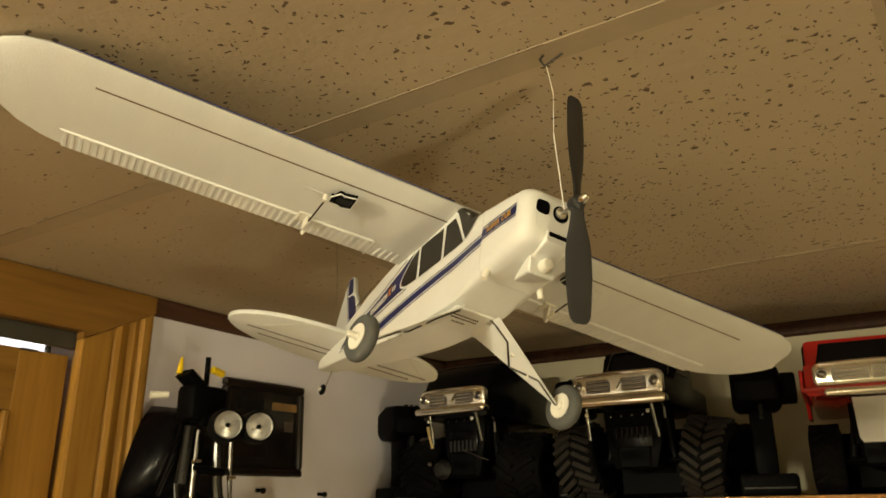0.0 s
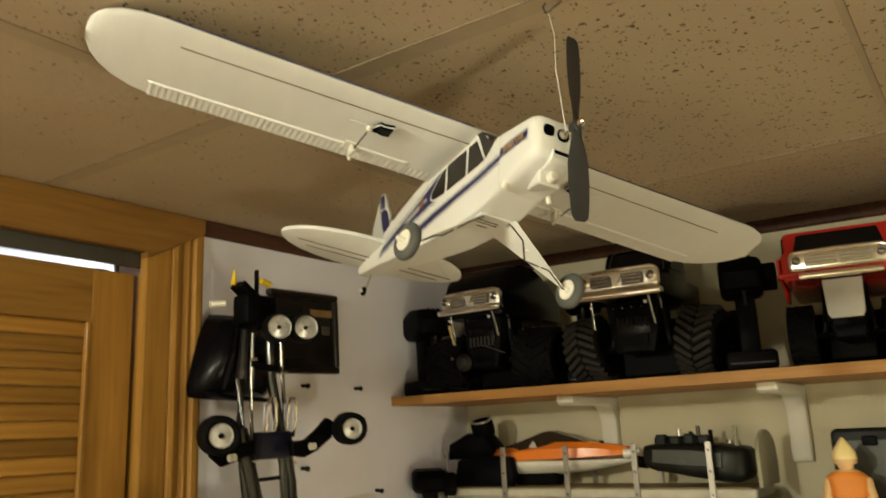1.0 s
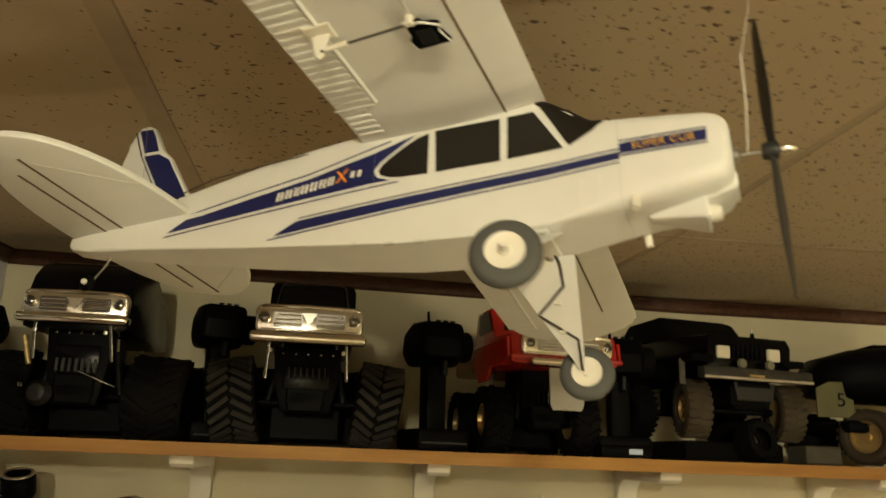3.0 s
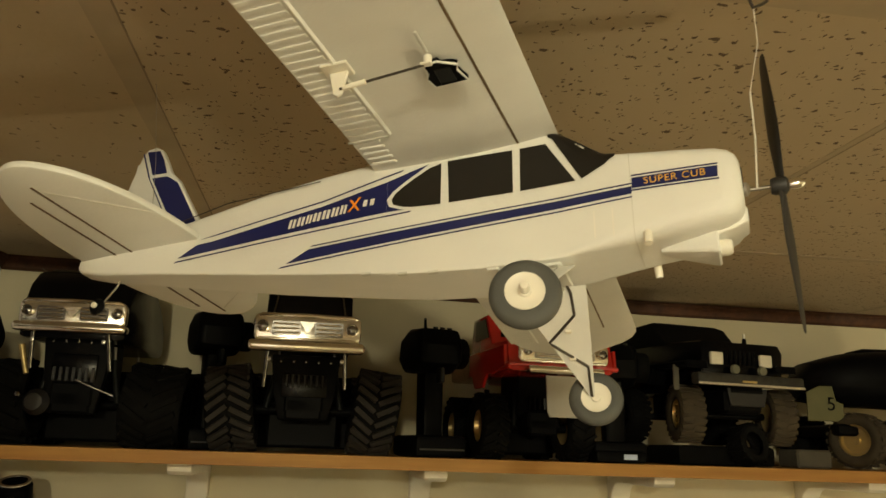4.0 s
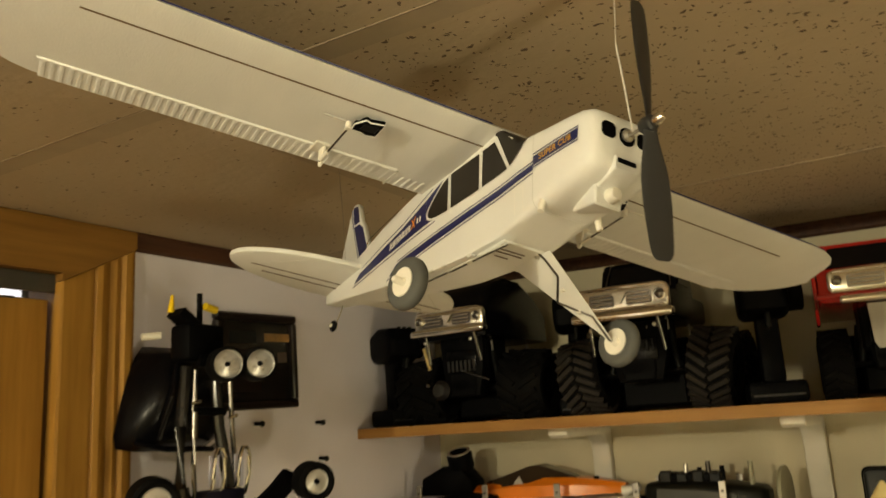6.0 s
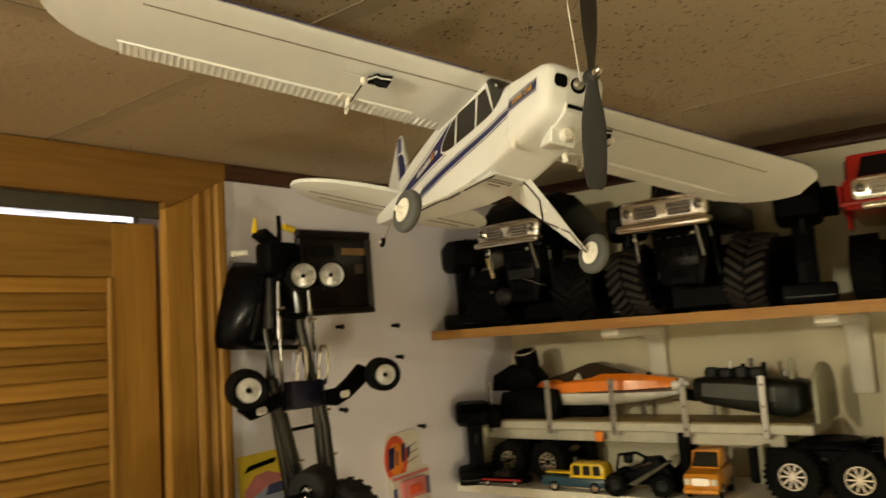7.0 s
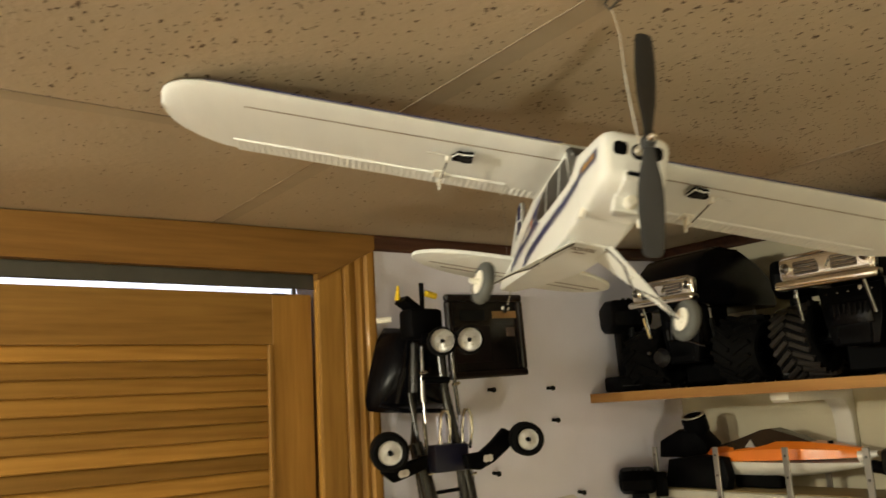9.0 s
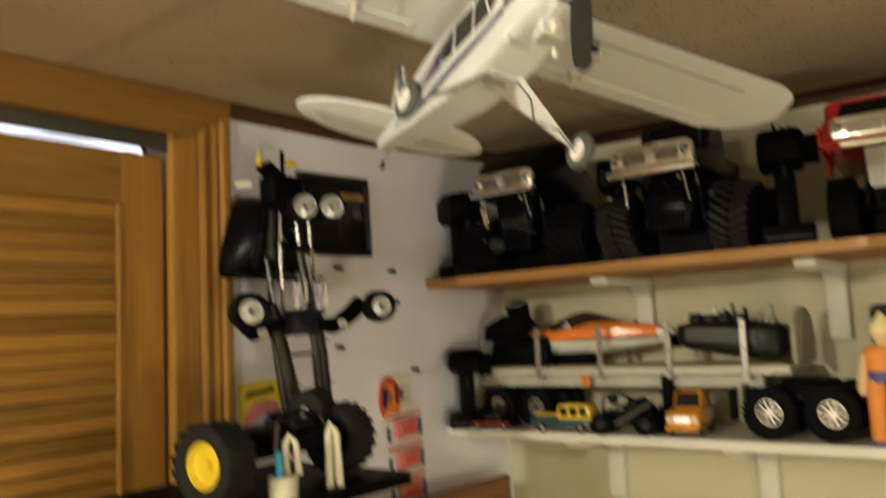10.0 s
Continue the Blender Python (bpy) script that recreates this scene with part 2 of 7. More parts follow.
def box(x0, x1, y0, y1, z0, z1, bevel=0.0, seg=1, into=None):
    """A block, from its bounds, with bevelled edges."""
    bm = bmesh.new()
    bmesh.ops.create_cube(bm, size=1, matrix=Matrix.LocRotScale(((x0 + x1) / 2, (y0 + y1) / 2, (z0 + z1) / 2), None, (abs(x1 - x0), abs(y1 - y0), abs(z1 - z0))))
    if bevel:
        bmesh.ops.bevel(bm, geom=bm.edges[:], offset=min(bevel, 0.45 * min(abs(x1 - x0), abs(y1 - y0), abs(z1 - z0))), segments=seg, profile=0.5, affect="EDGES")
    return joined(into, bm)


def joined(into, bm):
    """Adds bm to into, if that is given."""
    if into is None:
        return bm
    me = bpy.data.meshes.new("tmp")
    bm.to_mesh(me)
    bm.free()
    into.from_mesh(me)
    bpy.data.meshes.remove(me)
    return into


def rod(p0, p1, r0, r1=None, seg=12, into=None):
    """A round bar from p0 to p1."""
    p0, p1 = Vector(p0), Vector(p1)
    d = p1 - p0
    bm = bmesh.new()
    bmesh.ops.create_cone(bm, cap_ends=True, segments=seg, radius1=r0, radius2=r0 if r1 is None else r1, depth=d.length,
                          matrix=Matrix.Translation((p0 + p1) / 2) @ d.to_track_quat("Z", "Y").to_matrix().to_4x4())
    return joined(into, bm)


def tube(points, r, seg=8, into=None):
    """A bent wire through points."""
    pts = [Vector(p) for p in points]
    bm = bmesh.new()
    rings = []
    for i, p in enumerate(pts):
        d = (pts[min(i + 1, len(pts) - 1)] - pts[max(i - 1, 0)]).normalized()
        q = d.to_track_quat("Z", "Y")
        rings.append([bm.verts.new(p + q @ Vector((r * math.cos(a), r * math.sin(a), 0))) for a in (2 * math.pi * k / seg for k in range(seg))])
    for a, b in zip(rings, rings[1:]):
        for k in range(seg):
            bm.faces.new((a[k], a[(k + 1) % seg], b[(k + 1) % seg], b[k]))
    bm.faces.new(rings[0][::-1]), bm.faces.new(rings[-1])
    return joined(into, bm)


def lathe(profile, seg=24, m=None, into=None):
    """A turned form round the local z axis from (radius, height) pairs."""
    bm = bmesh.new()
    rings = []
    for r, z in profile:
        if r < 1e-6:
            rings.append([bm.verts.new((0, 0, z))])
        else:
            rings.append([bm.verts.new((r * math.cos(2 * math.pi * k / seg), r * math.sin(2 * math.pi * k / seg), z)) for k in range(seg)])
    for a, b in zip(rings, rings[1:]):
        for k in range(seg):
            j = (k + 1) % seg
            if len(a) == 1 and len(b) > 1:
                bm.faces.new((a[0], b[j], b[k]))
            elif len(b) == 1 and len(a) > 1:
                bm.faces.new((a[k], a[j], b[0]))
            elif len(a) > 1:
                bm.faces.new((a[k], a[j], b[j], b[k]))
    settled(bm, m)
    return joined(into, bm)


def loft(rings, caps=True, into=None):
    """A skin through rings of equally many points."""
    bm = bmesh.new()
    rows = [[bm.verts.new(p) for p in ring] for ring in rings]
    n = len(rows[0])
    for a, b in zip(rows, rows[1:]):
        for k in range(n):
            bm.faces.new((a[k], a[(k + 1) % n], b[(k + 1) % n], b[k]))
    if caps:
        bm.faces.new(rows[0][::-1]), bm.faces.new(rows[-1])
    return joined(into, bm)


def slab(outline, depth, axis="y", at=0.0, bevel=0.0, into=None, seg=1):
    """A flat plate from a 2D outline, depth thick from at, across an axis: the outline is (x, z), (y, z) or (x, y)."""
    bm = bmesh.new()
    put = {"y": lambda a, b, c: (a, c, b), "x": lambda a, b, c: (c, a, b), "z": lambda a, b, c: (a, b, c)}[axis]
    lo = [bm.verts.new(put(a, b, at)) for a, b in outline]
    hi = [bm.verts.new(put(a, b, at + depth)) for a, b in outline]
    n = len(lo)
    bm.faces.new(lo[::-1]), bm.faces.new(hi)
    for k in range(n):
        bm.faces.new((lo[k], lo[(k + 1) % n], hi[(k + 1) % n], hi[k]))
    bmesh.ops.recalc_face_normals(bm, faces=bm.faces)
    if bevel:
        rim = [e for e in bm.edges if abs(put(1, 1, 0)[0] * 0 + (e.verts[0].co - e.verts[1].co)["xyz".index(axis)]) < 1e-9]
        bmesh.ops.bevel(bm, geom=rim, offset=bevel, segments=seg, profile=0.5, affect="EDGES")
    return joined(into, bm)


def rounded(a0, a1, b0, b1, r, seg=5):
    """A rounded rectangle as an outline."""
    out = []
    for ca, cb, s in ((a1 - r, b1 - r, 0), (a0 + r, b1 - r, 1), (a0 + r, b0 + r, 2), (a1 - r, b0 + r, 3)):
        for k in range(seg + 1):
            t = (s + k / seg) * math.pi / 2
            out.append((ca + r * math.cos(t), cb + r * math.sin(t)))
    return out


def superring(x, zc, hz, hw, e, n=28):
    """A ring across x: a rounded box with half height hz and half width hw."""
    out = []
    for k in range(n):
        t = 2 * math.pi * (k + 0.5) / n
        c, s = math.cos(t), math.sin(t)
        out.append((x, hw * math.copysign(abs(c) ** (2 / e), c), zc + hz * math.copysign(abs(s) ** (2 / e), s)))
    return out

# ---- the room ----
LEFT, BACK, RIGHT, FRONT, TOP = -1.073, 1.585, 1.7, -2.3, 2.128
REAR_TOP = 2.165  # the last row of tiles rises to the back wall
SEAM_Y, SEAM_X = (0.470, 1.080), (-0.645, -0.020)


def ceiling_height(y, x=0.0):
    """The ceiling dips and rises a little along the left wall, and rises to the back wall."""
    u = max(0.0, min(1.0, (SEAM_X[0] - x) / (SEAM_X[0] - LEFT)))
    z = TOP + u * float(np.interp(y, [-0.14, 0.470, 1.080], [-0.009, 0.004, 0.010]))
    rear = float(np.interp(x, [LEFT, 0.2], [REAR_TOP, 2.147]))
    return z if y <= SEAM_Y[1] else z + (rear - z) * (y - SEAM_Y[1]) / (BACK - SEAM_Y[1])


def make_room():
    tagged(link_mesh("floor", box(LEFT - 0.6, RIGHT + 0.1, FRONT - 0.1, BACK + 0.1, -0.1, 0), M_FLOOR), "brown carpet floor of a basement room", "floor", kind="structure")
    tagged(link_mesh("wall_back", box(LEFT - 0.1, RIGHT + 0.1, BACK, BACK + 0.1, 0.001, REAR_TOP + 0.1), M_WALL_B), "cream painted wall behind two shelves", "wall", kind="structure")
    bm = box(LEFT - 0.1, LEFT, 0.668, BACK - 0.001, 0.001, TOP + 0.12)
    box(LEFT - 0.1, LEFT, FRONT, -0.56, 0.001, TOP + 0.12, into=bm)
    box(LEFT - 0.1, LEFT, -0.5599, 0.6679, 2.062, TOP + 0.12, into=bm)
    tagged(link_mesh("wall_left", bm, M_WALL_L), "pale lavender-white painted wall with a door opening", "wall", kind="structure")
    # right and front walls stay out of view; added to bounce light back
    tagged(link_mesh("wall_right", box(RIGHT, RIGHT + 0.1, FRONT, BACK - 0.001, 0.001, TOP + 0.12), M_WALL_B), "plain cream painted wall, unseen, added to close the room", "wall", kind="structure")
    tagged(link_mesh("wall_front", box(LEFT - 0.1, RIGHT + 0.1, FRONT - 0.1, FRONT - 0.001, 0.001, TOP + 0.12), M_WALL_B), "plain cream painted wall, unseen, added to close the room", "wall", kind="structure")
    # tiles, all in one mesh, each with a chamfered edge
    bm, plain = bmesh.new(), bmesh.new()
    xs = [LEFT + 0.001, SEAM_X[0], SEAM_X[1], 0.590, 1.2, RIGHT]
    ys = [FRONT, -1.97, -1.36, -0.75, -0.14, SEAM_Y[0], SEAM_Y[1], BACK]
    for x0, x1 in zip(xs, xs[1:]):
        for y0, y1 in zip(ys, ys[1:]):
            rows = []
            for inset, dz in ((0.0015, 0.012), (0.0015, 0.0012), (0.004, 0.0)):
                ring = [(x, y, ceiling_height(y, x) + dz) for x, y in ((x0 + inset, y0 + inset), (x1 - inset, y0 + inset), (x1 - inset, y1 - inset), (x0 + inset, y1 - inset))]
                rows.append(ring)
            loft(rows, into=plain if x1 <= SEAM_X[0] else bm)
    tagged(link_mesh("ceiling_plain", plain, M_CEIL_PLAIN, smooth=0), "tan ceiling tiles with few fissures along the wall", "ceiling", kind="structure")
    tagged(link_mesh("ceiling", bm, M_CEIL, smooth=0), "tan mineral-fibre ceiling tiles with dark fissures", "ceiling", kind="structure")
    tagged(link_mesh("ceiling_slab", box(LEFT - 0.1, RIGHT + 0.1, FRONT - 0.1, BACK + 0.1, REAR_TOP + 0.02, REAR_TOP + 0.1), M_WALL_B), "plain slab above the ceiling tiles", "ceiling", kind="structure")
    rnd = random.Random(4)

    def strip(points, half, proud, across, material, label):
        """A flat strip under the ceiling along points."""
        dx, dy = (half, 0) if across == "x" else (0, half)
        rows = [[(x - dx, y - dy, ceiling_height(y, x) - proud), (x + dx, y + dy, ceiling_height(y, x) - proud), (x + dx, y + dy, ceiling_height(y, x) + 0.003), (x - dx, y - dy, ceiling_height(y, x) + 0.003)] for x, y in points]
        return tagged(link_mesh("ceiling_trim", loft(rows), material, smooth=0), label, "ceiling grid", kind="structure")

    for x in SEAM_X + (0.590, 1.2):
        wide = 0.011 if x == SEAM_X[0] else 0.004
        strip([(x, FRONT), (x, SEAM_Y[1]), (x, BACK)], wide, 0.0005, "x", M_BAR, "tan painted flat ceiling grid strip")
        strip([(x + wide, FRONT), (x + wide, SEAM_Y[1]), (x + wide, BACK)], 0.0006, 0.0008, "x", M_SEAM, "thin dark gap beside a ceiling grid strip")
    for y in (-1.97, -1.36, -0.75, -0.14) + SEAM_Y:
        wide = 0.0125 if y != SEAM_Y[1] else 0.005
        strip([(LEFT + 0.02, y), (SEAM_X[0], y), (RIGHT, y)], wide, 0.0005, "y", M_BAR, "tan painted flat ceiling grid strip")
        x = LEFT + 0.02
        while x < 1.0:
            step = rnd.uniform(0.10, 0.34)
            if rnd.random() < 0.75:
                strip([(x, y - wide), (x + step, y - wide)], rnd.uniform(0.0004, 0.0009), 0.0008, "y", M_SEAM, "thin dark gap beside a ceiling grid strip")
            x += step + rnd.uniform(0.0, 0.05)
    # dark moulding where the walls meet the ceiling
    def crown(points, dx, dy, name):
        """A moulding under the ceiling's edge along points."""
        rows = []
        for x, y in points:
            z = ceiling_height(y, x) - 0.001
            rows.append([(x + dx * a, y + dy * a, z - b) for a, b in ((0.0, 0.0), (1.0, 0.0), (1.0, 0.006), (0.7, 0.012), (0.55, 0.022), (0.2, 0.026), (0.0, 0.026))])
        tagged(link_mesh(name, loft(rows), M_CROWN), "dark stained wood moulding along the ceiling", "moulding", kind="structure")
    crown([(LEFT, 0.752), (LEFT, SEAM_Y[1]), (LEFT, BACK - 0.0155)], 0.015, 0, "trim_left")
    crown([(LEFT + 0.001, BACK), (SEAM_X[0], BACK), (0.2, BACK), (RIGHT, BACK)], 0, -0.015, "trim_back")


def fluted(y0, y1, z0, z1, x, proud):
    """A casing board that stands proud of a wall, with flutes along it."""
    w = y1 - y0
    marks = [(0, 0.0), (0, 0.62), (0.03, 0.72), (0.40, 0.76), (0.42, 0.60), (0.44, 0.60), (0.46, 0.78), (0.52, 0.92), (0.58, 0.88), (0.63, 0.70), (0.65, 0.62), (0.67, 0.70), (0.72, 0.86), (0.77, 0.80), (0.79, 0.68), (0.81, 0.80), (0.84, 1.0), (0.92, 1.0), (0.94, 0.8), (0.97, 0.8), (1.0, 0.7), (1.0, 0.0)]
    return [(y0 + w * a, x + proud * b) for a, b in marks], z0, z1


def make_door():
    outline, z0, z1 = fluted(0.6385, 0.7525, 0.002, 2.106, LEFT, 0.019)
    bm = bmesh.new()
    cut = lambda y: z1 + (y - 0.7525) * 0.52  # the mitred top
    loft([[(x, y, z0) for y, x in outline], [(x, y, cut(y)) for y, x in outline]], into=bm)
    tagged(link_mesh("trim_casing", bm, M_PINE_Z, smooth=25), "fluted honey pine door casing", "door casing", kind="structure")
    top = [(y, ceiling_height(y, LEFT) - 0.002) for y in (0.7525, 0.47, -0.14, -0.66)]
    bm = slab(top + [(-0.66, 2.058), (0.638, 2.058), (0.638, 2.0475), (0.7525, 2.1068)], 0.017, "x", LEFT)
    tagged(link_mesh("trim_header", bm, M_HEAD, smooth=0), "brown stained header board above the louvred door", "door casing", kind="structure")
    tagged(link_mesh("trim_jamb", box(LEFT - 0.1, LEFT - 0.0005, 0.656, 0.6678, 0.002, 2.0615), M_PINE_Z), "honey pine door jamb", "door casing", kind="structure")
    bm = box(LEFT - 0.075, LEFT - 0.004, -0.555, 0.655, 2.058, 2.0615)
    box(LEFT - 0.012, LEFT - 0.004, -0.555, 0.655, 2.034, 2.0585, 0.001, into=bm)
    tagged(link_mesh("trim_track", bm, M_STEEL), "dark steel sliding-door track under the header", "door track", kind="structure")
    # glowing panel for the next room's daylight, seen through the gap above the door
    tagged(link_mesh("backdrop", box(LEFT - 0.52, LEFT - 0.50, -0.9, 1.2, 2.036, 2.3), glow("daylight", (0.93, 0.94, 1.0), 1.9), smooth=0), "glowing panel for the pale daylight of the next room behind the door", "backdrop", kind="structure")
    face, back = LEFT - 0.030, LEFT - 0.062
    for n, (y0, y1) in enumerate(((0.056, 0.648), (-0.552, 0.050))):
        door = thing("door_%d" % (n + 1), "closed honey pine louvred bifold door", "door", kind="structure")
        part("stile", box(back, face, y1 - 0.072, y1, 0.02, 2.0285, 0.0006), M_PINE_Z, door)
        part("stile", box(back, face, y0, y0 + 0.072, 0.02, 2.0285, 0.0006), M_PINE_Z, door)
        part("rail", box(back, face - 0.0003, y0 + 0.0722, y1 - 0.0722, 1.9435, 2.0285, 0.0006), M_PINE_Y, door)
        part("rail", box(back, face - 0.001, y0 + 0.0725, y1 - 0.0725, 0.95, 1.05, 0.002), M_PINE_Y, door)
        part("rail", box(back, face - 0.001, y0 + 0.0725, y1 - 0.0725, 0.02, 0.16, 0.002), M_PINE_Y, door)
        bead = box(face - 0.006, face + 0.003, y1 - 0.0805, y1 - 0.0722, 1.052, 1.943, 0.0015)
        part("bead", bead, M_PINE_Z, door)
        me = None
        for k in range(35):
            z = 1.9320 - 0.0253 * k
            if me is None:
                b = box(-0.003, 0.003, -(y1 - y0 - 0.146) / 2, (y1 - y0 - 0.146) / 2, -0.0131, 0.0131, 0.0008, 1)
                first = part("slat", b, M_PINE_Y, door)
                me, ob = first.data, first
            else:
                ob = new("slat", me)
                ob.parent = door
            ob.matrix_basis = pose((face + back) / 2 + 0.004, (y0 + y1) / 2, z, 0, -22, 0)
    bm = rod((LEFT - 0.035, 0.618, 2.0285), (LEFT - 0.035, 0.618, 2.042), 0.004)
    box(LEFT - 0.045, LEFT - 0.025, 0.575, 0.6, 2.02855, 2.026, 0.002, into=bm)
    tagged(link_mesh("door_pivot", bm, M_STEEL), "dark steel pivot pin on top of the louvred door", "door pivot", kind="structure")


make_room()
make_door()


# ---- shelves ----
SHELF_Z, SHELF_Y = 1.833, 1.281
LOW_Z, LOW_Y = 1.503, 1.335


def bracket(name, x, y_front, z_top, drop, label):
    """A white moulded bracket: an arm under the shelf, a curved corner and a leg on the wall."""
    out = [(y_front, z_top), (BACK, z_top), (BACK, z_top - drop), (BACK - 0.016, z_top - drop), (BACK - 0.020, z_top - drop + 0.008)]
    for k in range(6):
        t = math.radians(90 * k / 5)
        out.append((BACK - 0.020 - 0.04 * (1 - math.cos(t)), z_top - 0.058 + 0.04 * math.sin(t)))
    out += [(y_front + 0.01, z_top - 0.018), (y_front, z_top - 0.012)]
    bm = slab(out, 0.038, "x", x, 0.004, seg=2)
    return tagged(link_mesh(name, bm, M_WHITE), label, "shelf bracket", group="shelf brackets")


shelf = thing("shelf", "long oak-coloured wooden wall shelf on white brackets", "shelf")
part("board", box(LEFT + 0.001, RIGHT - 0.002, SHELF_Y + 0.0012, BACK - 0.001, SHELF_Z - 0.019, SHELF_Z, 0.0008), M_SHELF, shelf)
part("edge_band", box(LEFT + 0.001, RIGHT - 0.002, SHELF_Y, SHELF_Y + 0.0011, SHELF_Z - 0.019, SHELF_Z, 0.0004), M_SHELF, shelf)
low = thing("shelf", "long white painted wall shelf on white brackets", "shelf")
part("board", box(LEFT + 0.001, 0.75, LOW_Y + 0.0012, BACK - 0.001, LOW_Z - 0.017, LOW_Z, 0.001), M_WHITE, low)
part("edge_band", box(LEFT + 0.001, 0.75, LOW_Y, LOW_Y + 0.0011, LOW_Z - 0.017, LOW_Z, 0.0004), M_WHITE, low)
for x in (-0.706, -0.314, 0.066, 0.45):
    bracket("shelf_bracket", x, 1.358, SHELF_Z - 0.0195, 0.145, "white moulded bracket under the oak shelf")
for x in (-0.80, -0.47, -0.1, 0.3):
    bracket("shelf_bracket", x, 1.378, LOW_Z - 0.0175, 0.15, "white moulded bracket under the white shelf")

# ---- the model aeroplane: x forward, y to its left wing's far side, z up ----
PLANE = Matrix((
    (0.871952, 0.487844, 0.041322, -0.217653),
    (-0.484689, 0.848228, 0.213507, 0.467737),
    (0.069107, -0.206196, 0.976067, 2.007935),
    (0, 0, 0, 1)))

# x, top, bottom, half width at the top and at the bottom, corner radii at the top and at the bottom
FUSE = [
    (-0.0272, 0.0075, -0.0180, 0.0190, 0.0180, 0.0100, 0.0090), (-0.0278, 0.0108, -0.0210, 0.0222, 0.0210, 0.0105, 0.0095), (-0.0295, 0.0138, -0.0240, 0.0250, 0.0236, 0.0110, 0.0100),
    (-0.0330, 0.0162, -0.0270, 0.0272, 0.0258, 0.0115, 0.0105), (-0.0400, 0.0182, -0.0298, 0.0284, 0.0268, 0.0115, 0.0110), (-0.0580, 0.0200, -0.0325, 0.0286, 0.0270, 0.0105, 0.0110),
    (-0.0740, 0.0210, -0.0342, 0.0286, 0.0266, 0.0090, 0.0105), (-0.0885, 0.0218, -0.0364, 0.0286, 0.0258, 0.0070, 0.0090), (-0.1050, 0.0232, -0.0388, 0.0286, 0.0250, 0.0060, 0.0060),
    (-0.1180, 0.0330, -0.0408, 0.0286, 0.0242, 0.0050, 0.0035), (-0.1290, 0.0405, -0.0424, 0.0286, 0.0236, 0.0040, 0.0018), (-0.1330, 0.0430, -0.0430, 0.0286, 0.0234, 0.0040, 0.0012),
    (-0.1360, 0.0440, -0.0430, 0.0286, 0.0233, 0.0040, 0.0010), (-0.1500, 0.0450, -0.0434, 0.0286, 0.0233, 0.0040, 0.0010), (-0.1830, 0.0450, -0.0440, 0.0286, 0.0232, 0.0040, 0.0010),
    (-0.2300, 0.0450, -0.0416, 0.0282, 0.0228, 0.0040, 0.0010), (-0.2650, 0.0440, -0.0374, 0.0272, 0.0220, 0.0045, 0.0010), (-0.3000, 0.0415, -0.0330, 0.0256, 0.0208, 0.0050, 0.0010),
    (-0.3450, 0.0370, -0.0272, 0.0228, 0.0190, 0.0050, 0.0012), (-0.4000, 0.0290, -0.0190, 0.0186, 0.0160, 0.0050, 0.0014), (-0.4500, 0.0220, -0.0115, 0.0150, 0.0132, 0.0050, 0.0020),
    (-0.5000, 0.0170, -0.0045, 0.0110, 0.0098, 0.0045, 0.0030), (-0.5200, 0.0148, 0.0000, 0.0085, 0.0078, 0.0040, 0.0030), (-0.5255, 0.0125, 0.0040, 0.0055, 0.0050, 0.0030, 0.0025)]


def mid_y(x):
    """The fuselage's centre line, which leans a little to the far side at the nose."""
    return 0.006 * max(0.0, min(1.0, (x + 0.52) / 0.49))


def fuse_at(x):
    rows = sorted(FUSE)
    xs = [r[0] for r in rows]
    return [float(np.interp(x, xs, [r[k] for r in rows])) for k in range(1, 7)]


def fuse_ring(x, grow=0.0):
    """The fuselage's section at x: a box that narrows downwards, with rounded corners."""
    top, bot, wt, wb, rt, rb = fuse_at(x)
    corners = [Vector((wt + grow, top + grow)), Vector((-wt - grow, top + grow)), Vector((-wb - grow, bot - grow)), Vector((wb + grow, bot - grow))]
    out, c = [], mid_y(x)
    for k, q in enumerate(corners):
        r = rt if k < 2 else rb
        before, after = (corners[k - 1] - q).normalized(), (corners[(k + 1) % 4] - q).normalized()
        out.append(q + before * min(r + 0.0025, (corners[k - 1] - q).length * 0.49))
        for j in range(6):
            t = j / 5
            out.append(q + before * r * (1 - t) ** 2 + after * r * t**2)
        out.append(q + after * min(r + 0.0025, (corners[(k + 1) % 4] - q).length * 0.49))
    return [(x, c + y, z) for y, z in out]


def side_y(x, z, off):
    """The half width of the fuselage at x and z, and off metres outside it."""
    top, bot, wt, wb, rt, rb = fuse_at(x)
    w = wb + (wt - wb) * max(0.0, min(1.0, (z - bot) / (top - bot)))
    for edge, r in ((top - z, rt), (z - bot, rb)):
        if edge < r:
            t = math.sqrt(max(0.0, edge) / r)
            w -= r * (1 - t) ** 2
    return w + off


def top_z(x, y):
    """The height of the fuselage's back at x, y from its centre line."""
    top, bot, wt, wb, rt, rb = fuse_at(x)
    edge = wt - abs(y)
    return top - (rt * (1 - math.sqrt(max(0.0, edge) / rt)) ** 2 if edge < rt else 0.0)


